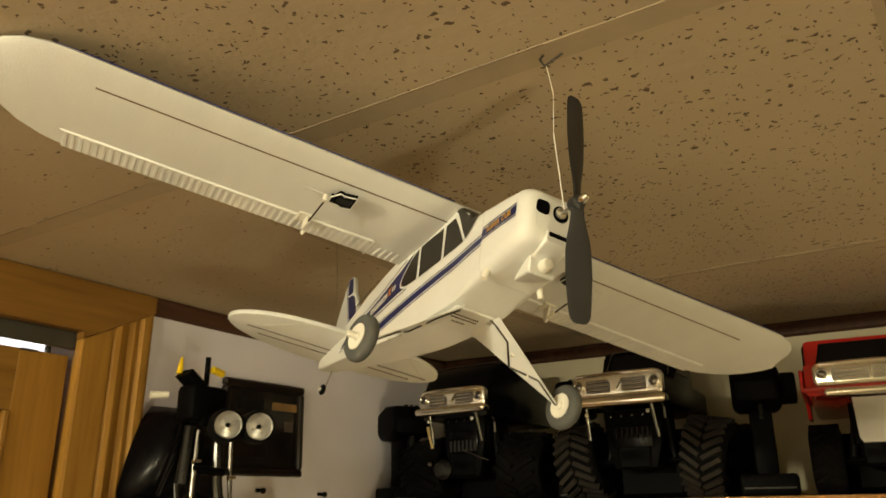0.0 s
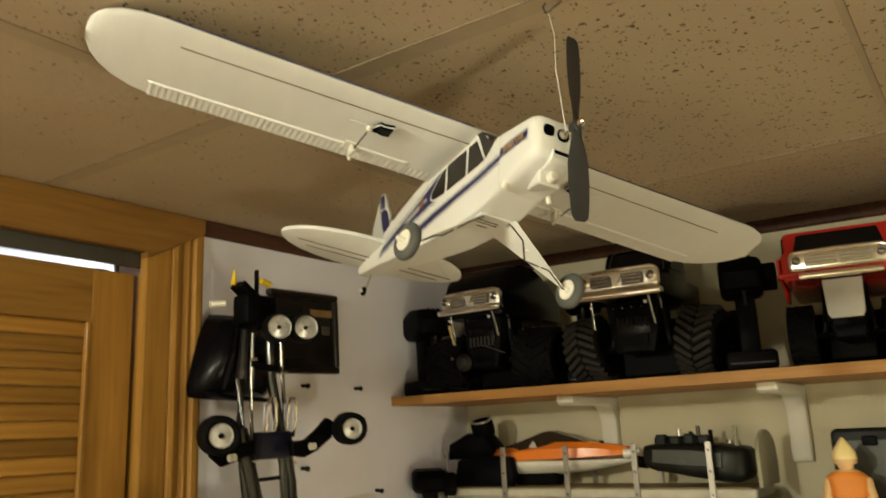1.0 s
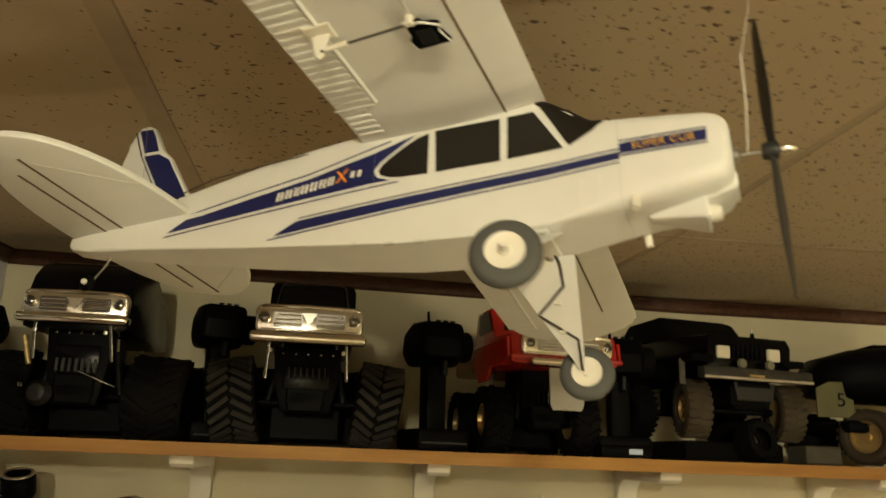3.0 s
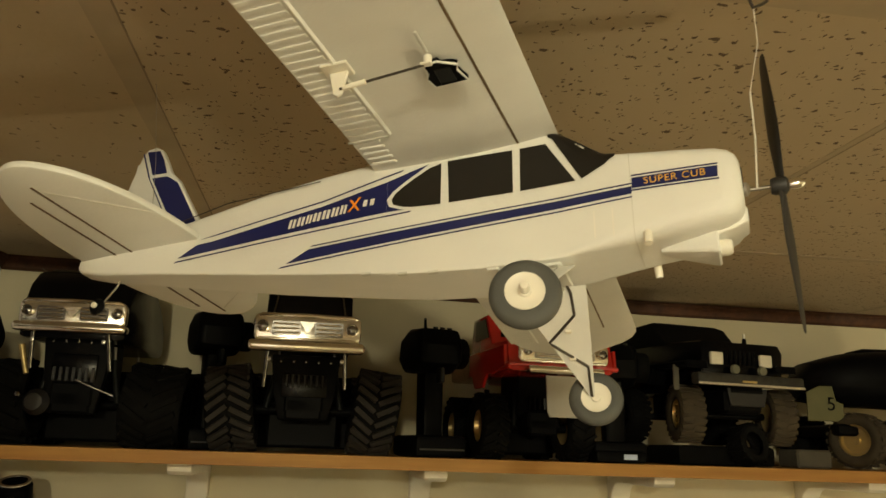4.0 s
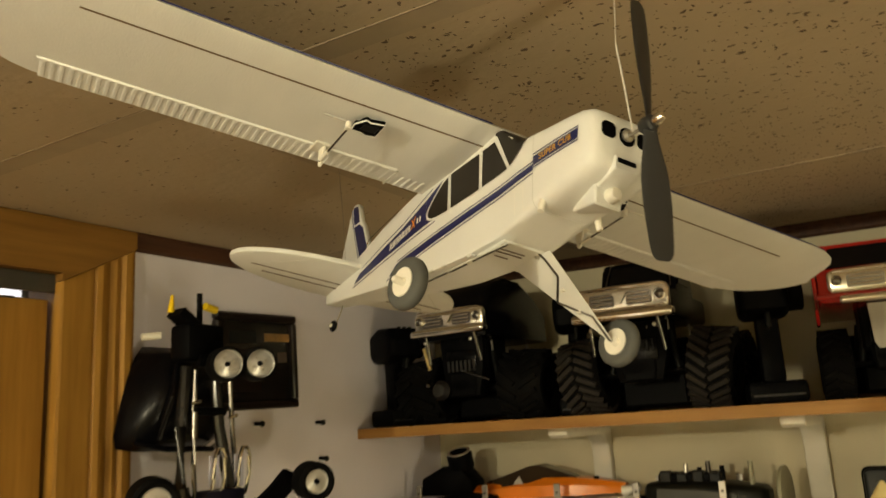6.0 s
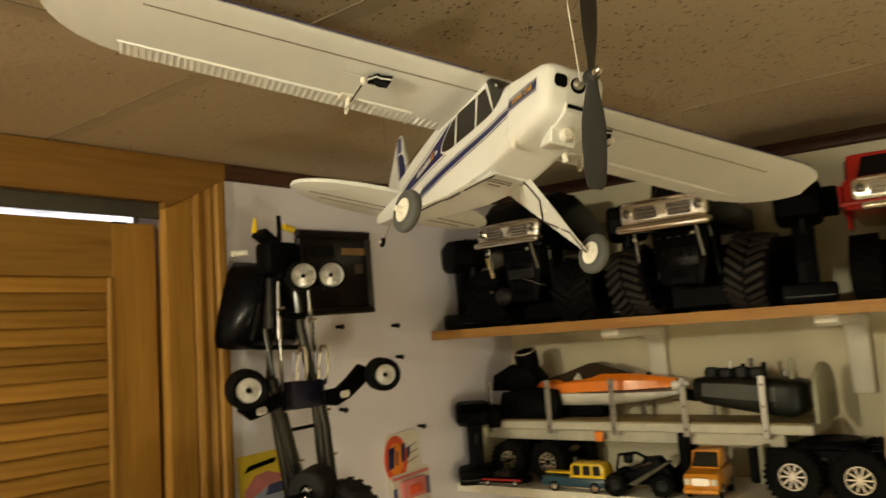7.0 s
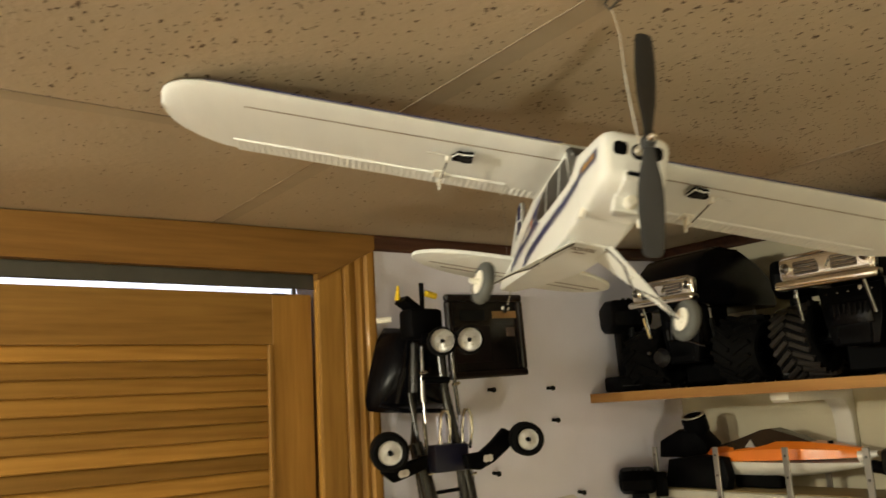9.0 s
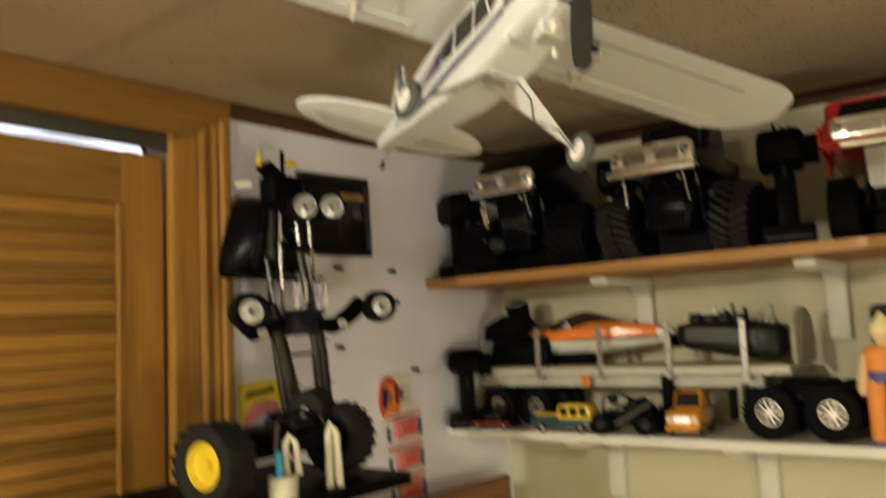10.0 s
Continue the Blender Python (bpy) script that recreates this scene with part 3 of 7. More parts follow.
def skin_patch(outline, side, off, step=0.006):
    """A film on the fuselage's flank: an (x, z) outline, with one low and one high edge, laid on the skin."""
    lo_x, hi_x = min(outline), max(outline)
    i, j = outline.index(lo_x), outline.index(hi_x)
    n = len(outline)
    one = [outline[(i + k) % n] for k in range((j - i) % n + 1)]
    two = [outline[(i - k) % n] for k in range((i - j) % n + 1)]

    def z_of(chain, x):
        for (xa, za), (xb, zb) in zip(chain, chain[1:]):
            if xa <= x <= xb or xb <= x <= xa:
                return za if abs(xb - xa) < 1e-9 else za + (zb - za) * (x - xa) / (xb - xa)
        return chain[-1][1]
    # ends that stand upright keep their height
    x0, x1 = lo_x[0] + 1e-6, hi_x[0] - 1e-6
    xs = sorted({round(x, 6) for x, _ in outline if x0 < x < x1} | {x0 + (x1 - x0) * k / max(2, int((x1 - x0) / step) + 1) for k in range(max(2, int((x1 - x0) / step) + 1) + 1)})
    bm = bmesh.new()
    rows = []
    for x in xs:
        a, b = z_of(one, x), z_of(two, x)
        rows.append([bm.verts.new((x, mid_y(x) + side * side_y(x, a + (b - a) * t, off), a + (b - a) * t)) for t in (0, 0.25, 0.5, 0.75, 1)])
    for p, q in zip(rows, rows[1:]):
        for k in range(4):
            bm.faces.new((p[k], q[k], q[k + 1], p[k + 1]))
    return bm


def wing_span(y):
    """Leading edge x, trailing edge x, thickness at y."""
    a = abs(y)
    if a <= 0.33:
        return -0.1320 - 0.004 * (a / 0.33), -0.2585 - 0.0055 * (a / 0.33), 0.0205
    t = (a - 0.33) / 0.0605
    c = math.sqrt(max(0.0, 1 - t * t))
    c2 = max(0.0, 1 - t**2.4) ** (1 / 2.0)
    return -0.188 + 0.0520 * c2, -0.188 - 0.0760 * c**0.95, 0.004 + 0.0165 * c


def wing_ring(y, n=11):
    lead, trail, thick = wing_span(y)
    chord = lead - trail
    thick = min(thick, chord * 0.28)
    low, up = [], []
    for k in range(n):
        u = 0.5 - 0.5 * math.cos(math.pi * k / (n - 1))
        prof = 2.6 * (0.2969 * math.sqrt(u) - 0.126 * u - 0.3516 * u**2 + 0.2843 * u**3 - 0.095 * u**4) / 0.52
        x = lead - chord * u
        mean = 0.0372 + 0.0070 * (1 - u) ** 2 + 0.006 * abs(y)
        up.append((x, y, mean + 0.62 * thick * prof + 0.0005))
        low.append((x, y, mean - 0.16 * thick * prof - 0.0005))
    return low + up[::-1][1:-1]


def make_plane():
    p = thing("model_aeroplane", "white foam model aeroplane with navy stripes, hung from the ceiling", "model aeroplane", PLANE)
    body = part("fuselage", loft([fuse_ring(row[0]) for row in FUSE]), M_FOAM, p, smooth=40)
    # wing
    ys = [-0.3904, -0.389, -0.385, -0.378, -0.366, -0.35, -0.338, -0.325] + [-0.30 + 0.05 * k for k in range(13)] + [0.325, 0.338, 0.35, 0.366, 0.378, 0.385, 0.389, 0.3904]
    skin = loft([wing_ring(y) for y in ys])
    for v in skin.verts:
        if v.co.y < -0.31:  # the near tip is a little longer
            v.co.y -= 0.008 * (-0.31 - v.co.y) / 0.08
    wing = part("wing", skin, M_FOAM, p, smooth=50)
    for s in (-1, 1):
        def swept(bm, dx):
            """Leans a straight piece of the wing back towards the tip."""
            for v in bm.verts:
                v.co.x -= dx * abs(v.co.y) / 0.33
                v.co.z += 0.006 * abs(v.co.y)
            return bm
        def under(x, y):
            """The wing's lower skin at x and y."""
            low = wing_ring(y)[:11]
            return float(np.interp(-x, [-q[0] for q in low], [q[2] for q in low]))

        def line(x, y0, y1, half, deep):
            """A thin line on the lower skin, along the span."""
            rows = []
            for k in range(9):
                y = s * (y0 + (y1 - y0) * k / 8)
                xx = x - 0.0085 * abs(y) / 0.33
                z = under(xx, y)
                rows.append([(xx - half, y, z + deep), (xx - half, y, z - 0.0003), (xx + half, y, z - 0.0003), (xx + half, y, z + deep)])
            return loft(rows)

        part("spar_groove", line(-0.1572, 0.024, 0.318, 0.0008, 0.002), M_SPAR, wing, "dark brown spar line")
        # a thin navy strip draws the dark line along the leading edge
        rows = []
        for k in range(15):
            y = s * (0.030 + 0.345 * k / 14)
            up = wing_ring(y, 41)
            up = [up[0]] + up[41:][::-1]
            edge = [up[q] for q in (3, 4, 5, 7, 9)]
            rows.append([(q[0] + 0.0003, q[1], q[2] + 0.0004) for q in edge] + [(q[0] - 0.0005, q[1], q[2] - 0.0006) for q in edge[::-1]])
        part("edge_line", loft(rows), M_NAVY, wing, "dark navy line along the leading edge")
        # aileron with raised ribs
        ail = box(-0.2305, -0.2275, min(s * 0.062, s * 0.338), max(s * 0.062, s * 0.338), 0.0349, 0.0385, 0.0010)
        box(-0.2570, -0.2300, min(s * 0.062, s * 0.336), max(s * 0.062, s * 0.336), 0.0360, 0.0402, 0.0006, into=ail)
        for k in range(44):
            y = s * (0.0665 + 0.0062 * k)
            box(-0.2560, -0.2312, y - 0.0019, y + 0.0019, 0.03565, 0.0380, 0.0007, into=ail)
        for k in range(5):
            y = s * (0.0330 + 0.0062 * k)
            box(-0.2560, -0.2380, y - 0.0016, y + 0.0016, 0.0356, 0.0380, 0.0007, into=ail)
        part("hinge_gap", swept(box(-0.2590, -0.2300, min(s * 0.0602, s * 0.0614), max(s * 0.0602, s * 0.0614), 0.0352, 0.0366), 0.010), M_FOAMSEAM, wing)
        part("aileron", swept(ail, 0.010), M_FOAM, wing, "ribbed white foam aileron")
        dx = 0.0 if s < 0 else 0.012
        well = [(-0.184, 0.1225), (-0.1755, 0.1235), (-0.1745, 0.1205), (-0.1690, 0.1200), (-0.1655, 0.1180), (-0.1672, 0.1140), (-0.1640, 0.1040), (-0.1835, 0.1030), (-0.1860, 0.1110), (-0.1838, 0.1150)]
        sv = part("servo", slab([(x + dx, s * y) for x, y in well], 0.004, "z", 0.0318, 0.0004), M_BLACK, wing, "black servo sunk in a torn slot of the wing")
        part("servo_lug", box(-0.1795 + dx, -0.1700 + dx, min(s * 0.106, s * 0.118), max(s * 0.106, s * 0.118), 0.0310, 0.0322, 0.0005), M_CASE, sv)
        lip_ = tube([(x + dx, s * y, 0.0322) for x, y in well[:2] + well[4:] + well[:1]], 0.0007, 5)
        part("slot_lip", lip_, M_FOAM, sv, "torn white foam edge of the slot")
        arm = rod((-0.1795 + dx, s * 0.1270, 0.034), (-0.1795 + dx, s * 0.1270, 0.0290), 0.0024)
        box(-0.1835 + dx, -0.1770 + dx, s * 0.1270 - 0.0020, s * 0.1270 + 0.0020, 0.0282, 0.0298, 0.0005, into=arm)
        part("servo_arm", arm, M_HUB, sv)
        part("slot_groove", box(-0.1800 + dx, -0.1782 + dx, min(s * 0.130, s * 0.147), max(s * 0.130, s * 0.147), 0.0334, 0.0348, 0.0003), M_FOAMSEAM, wing)
        part("pushrod", rod((-0.1815 + dx, s * 0.1270, 0.0285), (-0.2310, s * 0.1290, 0.0225), 0.0008), M_DARKWIRE, wing)
        part("clevis", rod((-0.2150, s * 0.1284, 0.0245), (-0.2290, s * 0.1289, 0.0227), 0.0017, 0.0014), M_HUB, wing, "white clevis on the pushrod")
        horn = slab([(-0.2400, 0.0385), (-0.2270, 0.0385), (-0.2300, 0.0200), (-0.2325, 0.0185), (-0.2350, 0.0200)], 0.0022, "y", s * 0.1285, 0.0004)
        box(-0.2420, -0.2250, s * 0.1296 - 0.006, s * 0.1296 + 0.006, 0.0352, 0.0370, 0.0005, into=horn)
        part("control_horn", horn, M_HUB, wing)
    # tailplane
    half = [(-0.404, 0.0)] + [(-0.4625 + 0.0585 * math.copysign(abs(math.cos(t)) ** 1.10, math.cos(t)), 0.1315 * math.sin(t) ** 0.80) for t in (math.pi * k / 34 for k in range(1, 34))] + [(-0.521, 0.0)]
    full = [(x, y * 0.95 - 0.002) for x, y in half] + [(x, -y * 1.02 - 0.002) for x, y in half[1:-1]][::-1]
    tail = part("tailplane", slab(full, 0.0055, "z", 0.0095, 0.0018, seg=2), M_FOAM, p)
    for s in (-1, 1):
        part("spar_groove", box(-0.4689, -0.4671, min(s * 0.012, s * 0.112), max(s * 0.012, s * 0.112), 0.0090, 0.0100), M_GROOVE, tail, "dark brown slot")
        part("spar_groove", box(-0.4854, -0.4836, min(s * 0.006, s * 0.096), max(s * 0.006, s * 0.096), 0.0090, 0.0100), M_GROOVE, tail, "dark brown slot")
        part("panel_seam", slab([(-0.4090, s * 0.060), (-0.4096, s * 0.060), (-0.4640, s * 0.104), (-0.4634, s * 0.1044)], 0.0004, "z", 0.0092), M_FOAMSEAM, tail)
    lead = [(-0.4080, 0.024), (-0.4145, 0.0290), (-0.4330, 0.0560), (-0.4462, 0.0760), (-0.4560, 0.0850), (-0.4650, 0.1010), (-0.4705, 0.1095), (-0.4770, 0.1130), (-0.4850, 0.1125), (-0.4900, 0.1060)]
    fin = part("fin", slab(lead + [(-0.4940, 0.090), (-0.5000, 0.065), (-0.5040, 0.040), (-0.5065, 0.012), (-0.43, 0.014)], 0.006, "y", -0.003, 0.0018, seg=2), M_FOAM, p)
    for s in (-1, 1):
        at = s * 0.0032 - 0.0002
        part("fin_stripe", slab([(-0.4165, 0.0265), (-0.4470, 0.0735), (-0.4590, 0.0810), (-0.4740, 0.0815), (-0.4395, 0.0275), (-0.4270, 0.0190)], 0.0004, "y", at), M_NAVY, fin, "navy fin stripe")
        part("fin_stripe", slab([(-0.4600, 0.0845), (-0.4665, 0.0990), (-0.4720, 0.1080), (-0.4850, 0.1090), (-0.4745, 0.0850)], 0.0004, "y", at), M_NAVY, fin, "navy fin stripe")
        part("fin_line", slab([(-0.4425, 0.0275), (-0.4762, 0.0815), (-0.4772, 0.0840), (-0.4882, 0.1085), (-0.4892, 0.1075), (-0.4784, 0.0835), (-0.4436, 0.0275)], 0.0004, "y", at), M_NAVY, fin)
    part("rudder_hinge", rod((-0.4905, 0, 0.0150), (-0.4915, 0, 0.0980), 0.0033, 0.0031, 10), M_FOAM, fin)
    part("pull_wire", tube([(-0.300, -0.0262, 0.0345), (-0.380, -0.0200, 0.0335), (-0.4330, -0.006, 0.0330)], 0.0004, 5), M_DARKWIRE, p, "thin dark wire to the fin")
    # cabin glazing and films on both flanks
    def poly(*pts):
        return list(pts)
    rear = [(-0.2103, 0.0340), (-0.2190, 0.0315), (-0.2290, 0.0260), (-0.2370, 0.0210), (-0.2430, 0.0165), (-0.2455, 0.0125), (-0.2440, 0.0090), (-0.2370, 0.0062), (-0.2290, 0.0050), (-0.2103, 0.0042)]
    for s in (-1, 1):
        part("cabin_window", skin_patch(rear, s, 0.0006), M_GLASSDARK, p, "dark tinted cabin window")
        part("cabin_window", skin_patch(poly((-0.2046, 0.0042), (-0.2058, 0.0348), (-0.1617, 0.0350), (-0.1617, 0.0046)), s, 0.0006), M_GLASSDARK, p, "dark tinted cabin window")
        part("cabin_window", skin_patch(poly((-0.1570, 0.0048), (-0.1568, 0.0352), (-0.1400, 0.0356), (-0.1220, 0.0062)), s, 0.0006), M_GLASSDARK, p, "dark tinted cabin window")
        for piece in ([(-0.4212, -0.0038), (-0.4043, 0.0046), (-0.3905, 0.0052), (-0.2980, 0.0168), (-0.2490, 0.0268), (-0.2490, 0.0042)],
                      [(-0.2489, 0.0135), (-0.2489, 0.0268), (-0.2190, 0.0350), (-0.2270, 0.0300), (-0.2370, 0.0240), (-0.2450, 0.0185)],
                      [(-0.2489, 0.0042), (-0.2489, 0.0125), (-0.2472, 0.0080), (-0.2390, 0.0047), (-0.2360, 0.0042)]):
            part("flank_stripe", skin_patch(piece, s, 0.0004), M_NAVY, p, "navy flank stripe")
        part("flank_stripe", skin_patch([(-0.3245, -0.0225), (-0.3068, -0.0140), (-0.0886, -0.0036), (-0.0889, -0.0084)], s, 0.0004), M_NAVY, p, "navy flank stripe")
        part("pin_stripe", skin_patch([(-0.3275, -0.0240), (-0.0890, -0.0101), (-0.0890, -0.0110), (-0.3300, -0.0252)], s, 0.0004), M_NAVY, p)
        part("pin_stripe", skin_patch([(-0.3060, -0.0126), (-0.0885, -0.0022), (-0.0885, -0.0013), (-0.3040, -0.0116)], s, 0.0004), M_NAVY, p)
        part("pin_stripe", skin_patch([(-0.4225, -0.0060), (-0.2310, 0.0026), (-0.2320, 0.0016), (-0.4240, -0.0072)], s, 0.0004), M_NAVY, p)
        part("pin_stripe", skin_patch([(-0.4030, 0.0082), (-0.3905, 0.0090), (-0.2980, 0.0200), (-0.2376, 0.0330), (-0.2376, 0.0341), (-0.2980, 0.0211), (-0.3905, 0.0100)], s, 0.0004), M_NAVY, p)
        nose = part("nose_plate", skin_patch([(-0.0885, -0.0050), (-0.0885, 0.0020), (-0.0395, 0.0022), (-0.0400, -0.0050)], s, 0.0004), M_NAVY, p, "navy name plate with gold lettering")
        for z in (0.0030, -0.0068):
            part("pin_stripe", skin_patch([(-0.0885, z), (-0.0395, z), (-0.0395, z + 0.0010), (-0.0885, z + 0.0010)], s, 0.0004), M_NAVY, p)
        curve = bpy.data.curves.new("lettering", "FONT")
        curve.body, curve.size, curve.align_x, curve.align_y, curve.extrude = "SUPER CUB", 0.0064, "CENTER", "CENTER", 0.0002
        curve.space_character = 1.12
        letters = new("lettering", bpy.data.meshes.new_from_object(new("tmp_text", curve)))
        bpy.data.objects.remove(bpy.data.objects["tmp_text"])
        letters.data.materials.append(M_GOLD)
        letters.parent = nose
        side = -s
        letters.matrix_basis = Matrix.Translation((-0.0640, mid_y(-0.064) + s * (side_y(-0.064, -0.0014, 0.0006)), -0.0014)) @ (Matrix.Rotation(radians(90), 4, "X") if s < 0 else Matrix.Rotation(radians(180), 4, "Z") @ Matrix.Rotation(radians(90), 4, "X"))
        # maker's mark: slanted bars of the letters' size
        bars = bmesh.new()
        xa = -0.3252
        for k, w in enumerate((6.4, 6.4, 5.0, 6.6, 6.6, 6.0, 5.6)):
            w *= 0.001
            z = 0.0038 + 0.105 * (xa + 0.3252)
            hgt = 0.0066
            lean = 0.0014 if s < 0 else 0.0
            for a in (xa, xa + w * 0.50):
                joined(bars, skin_patch([(a, z), (a + w * 0.34, z), (a + w * 0.34 + lean, z + hgt), (a + lean, z + hgt)], s, 0.0008))
            xa += w + 0.0006
        part("maker_mark", bars, M_LINE, p, "white slanted bars of a maker's mark")
        z = 0.0088
        cross = skin_patch([(xa, z), (xa + 0.0020, z), (xa + 0.0105, z + 0.0100), (xa + 0.0085, z + 0.0100)], s, 0.0008)
        joined(cross, skin_patch([(xa + 0.0075, z), (xa + 0.0096, z), (xa + 0.0030, z + 0.0090), (xa + 0.0009, z + 0.0090)], s, 0.00085))
        part("maker_mark", cross, M_ORANGE, p, "orange crossed bars of a maker's mark")
        tail_bar = bmesh.new()
        for k in range(2):
            a = xa + 0.0115 + 0.0052 * k
            joined(tail_bar, skin_patch([(a, z + 0.0022), (a + 0.0030, z + 0.0022), (a + 0.0038, z + 0.0070), (a + 0.0008, z + 0.0070)], s, 0.0008))
        part("maker_mark", tail_bar, M_LINE, p)
    # windscreen: a dark wrap from the wing's leading edge to the cowl
    shell = bmesh.new()
    rows = []
    for x in np.linspace(-0.1385, -0.0975, 15):
        x = float(x)
        top, hw = fuse_at(x)[0], fuse_at(x)[2]
        low_z = float(np.interp(x, [-0.1389, -0.1182, -0.1019, -0.0975], [0.0443, 0.0066, 0.0150, 0.0215]))
        low_z = min(low_z, top - 0.004)
        row = []
        ys_ = [hw * t for t in (-0.96, -0.9, -0.75, -0.4, 0, 0.4, 0.75, 0.9, 0.96)]
        tops = [(y, top_z(x, y) + 0.0008) for y in ys_]
        z_edge = tops[0][1]
        flank = [min(z_edge, low_z) + (z_edge - min(z_edge, low_z)) * t for t in (0, 0.25, 0.5, 0.75)]
        c = mid_y(x)
        row = [(x, c - side_y(x, z, 0.0008), z) for z in flank] + [(x, c + y, z) for y, z in tops] + [(x, c + side_y(x, z, 0.0008), z) for z in flank[::-1]]
        rows.append([shell.verts.new(q) for q in row])
    for p_, q_ in zip(rows, rows[1:]):
        for k in range(len(p_) - 1):
            shell.faces.new((p_[k], q_[k], q_[k + 1], p_[k + 1]))
    part("windscreen", shell, M_GLASSDARK, p, "dark tinted windscreen")
    # cowl openings
    def opening(name, y0, y1, z0, z1, r, x=-0.0238):
        return part(name, slab(rounded(y0, y1, z0, z1, r), 0.0016, "x", x), M_BLACK, p, "black cowl opening")
    opening("cowl_opening", -0.0132, -0.0022, -0.0052, 0.0058, 0.0035, -0.0283)
    opening("cowl_opening", 0.0158, 0.0258, -0.0052, 0.0058, 0.0035, -0.0283)
    opening("cowl_opening", 0.0010, 0.0136, -0.0070, 0.0060, 0.0060, -0.0283)
    motor = lathe([(0.0, 0), (0.0042, 0), (0.0045, 0.002), (0.0028, 0.0035), (0.0015, 0.004), (0.0, 0.004)], 16, pose(-0.0268, 0.0068, 0, 0, 90, 0))
    part("motor", motor, M_ALU, p)
    off = Matrix.Translation((0, 0.0068, 0))

    def wedge(rows, r):
        """A moulded block along x: (x, top, bottom, half width) rows with rounded edges."""
        return settled(loft([[(x, y, z) for y, z in rounded(-w, w, b_, t_, min(r, (t_ - b_) * 0.4), 3)] for x, t_, b_, w in rows]), off)
    lip = part("chin_lip", wedge([(-0.0560, -0.0290, -0.0325, 0.0070), (-0.0480, -0.0250, -0.0335, 0.0098), (-0.0330, -0.0172, -0.0292, 0.0102), (-0.0272, -0.0160, -0.0262, 0.0098), (-0.0262, -0.0168, -0.0252, 0.0090)], 0.0016), M_FOAM, p, smooth=30)
    part("lip_slot", slab(rounded(-0.0010, 0.0140, -0.0212, -0.0178, 0.0006), 0.0012, "x", -0.0270), M_BLACK, lip, "black slot in the chin")
    scoop = part("chin_scoop", wedge([(-0.0770, -0.0330, -0.0362, 0.0030), (-0.0640, -0.0315, -0.0396, 0.0072), (-0.0480, -0.0290, -0.0432, 0.0106), (-0.0448, -0.0288, -0.0440, 0.0108), (-0.0436, -0.0296, -0.0430, 0.0100)], 0.0018), M_FOAM, p, smooth=30)
    part("exhaust_stub", lathe([(0.0, 0), (0.0044, 0), (0.0052, 0.002), (0.0050, 0.0065), (0.0040, 0.0086), (0, 0.0092)], 18, pose(-0.0455, 0.0080, -0.0362, 0, 90, 0)), M_HUB, scoop, "translucent white stub")
    for y in (-1, 1):
        part("wing_peg", rod((-0.0822, 0.006 + y * 0.0225, -0.0300), (-0.0818, 0.006 + y * 0.0250, -0.0408), 0.0027, 0.0024), M_HUB, p)
    part("panel_seam", loft([fuse_ring(-0.0892 + k * 0.00025, 0.0002) for k in (-1, 1)]), M_FOAMSEAM, body, "fine grey panel seam")
    for x in (-0.1120, -0.1010):
        part("moulding_line", skin_patch([(x - 0.0003, -0.034), (x - 0.0003, -0.016), (x + 0.0003, -0.016), (x + 0.0003, -0.034)], -1, 0.0002), M_LINE, body)
    part("belly_plate", box(-0.1730, -0.1345, -0.0135, 0.0250, -0.0444, -0.0420, 0.0008), M_FOAM, p, "white gear plate under the belly")
    for y in (-0.016, 0.0276):
        part("belly_lug", box(-0.1800, -0.1720, y - 0.0022, y + 0.0022, -0.0452, -0.0425, 0.0008), M_FOAM, p)
    for x in (-0.215, -0.236, -0.262):
        part("edge_chip", box(x - 0.0035, x + 0.0035, mid_y(x) - fuse_at(x)[3] - 0.0004, mid_y(x) - fuse_at(x)[3] + 0.0030, fuse_at(x)[1] - 0.0004, fuse_at(x)[1] + 0.0010, 0.0003), M_FOAMSEAM, body, "worn chip in the foam edge")
    for x, y0, y1 in ((-0.1480, -0.0100, 0.0140), (-0.1535, -0.0090, 0.0150), (-0.1620, -0.0040, 0.0080)):
        part("belly_vent", box(x - 0.0008, x + 0.0008, y0, y1, -0.0449, -0.0440, 0.0002), M_GROOVE, p, "dark belly slot")
    # propeller, standing upright
    prop = thing("propeller", "", "")
    prop.parent, prop.matrix_basis = p, pose(0.003, 0.0063, -0.001, 6.5, 0, 0)
    prop["label"] = "grey-black two-blade nylon propeller"
    part("shaft", rod((-0.034, 0, 0), (0.0005, 0, 0), 0.0012), M_WIRE, prop)
    part("hub", lathe([(0, -0.0065), (0.0045, -0.0065), (0.0055, -0.004), (0.0055, 0.002), (0.0035, 0.0035), (0, 0.0035)], 18, pose(-0.0080, 0, 0, 0, 90, 0)), M_PROP, prop)
    part("spinner_nut", lathe([(0, -0.002), (0.0032, -0.002), (0.0036, 0.001), (0.0030, 0.0045), (0.0016, 0.0062), (0, 0.0066)], 16, pose(-0.0020, 0, 0, 0, 90, 0)), M_CHROME, prop)
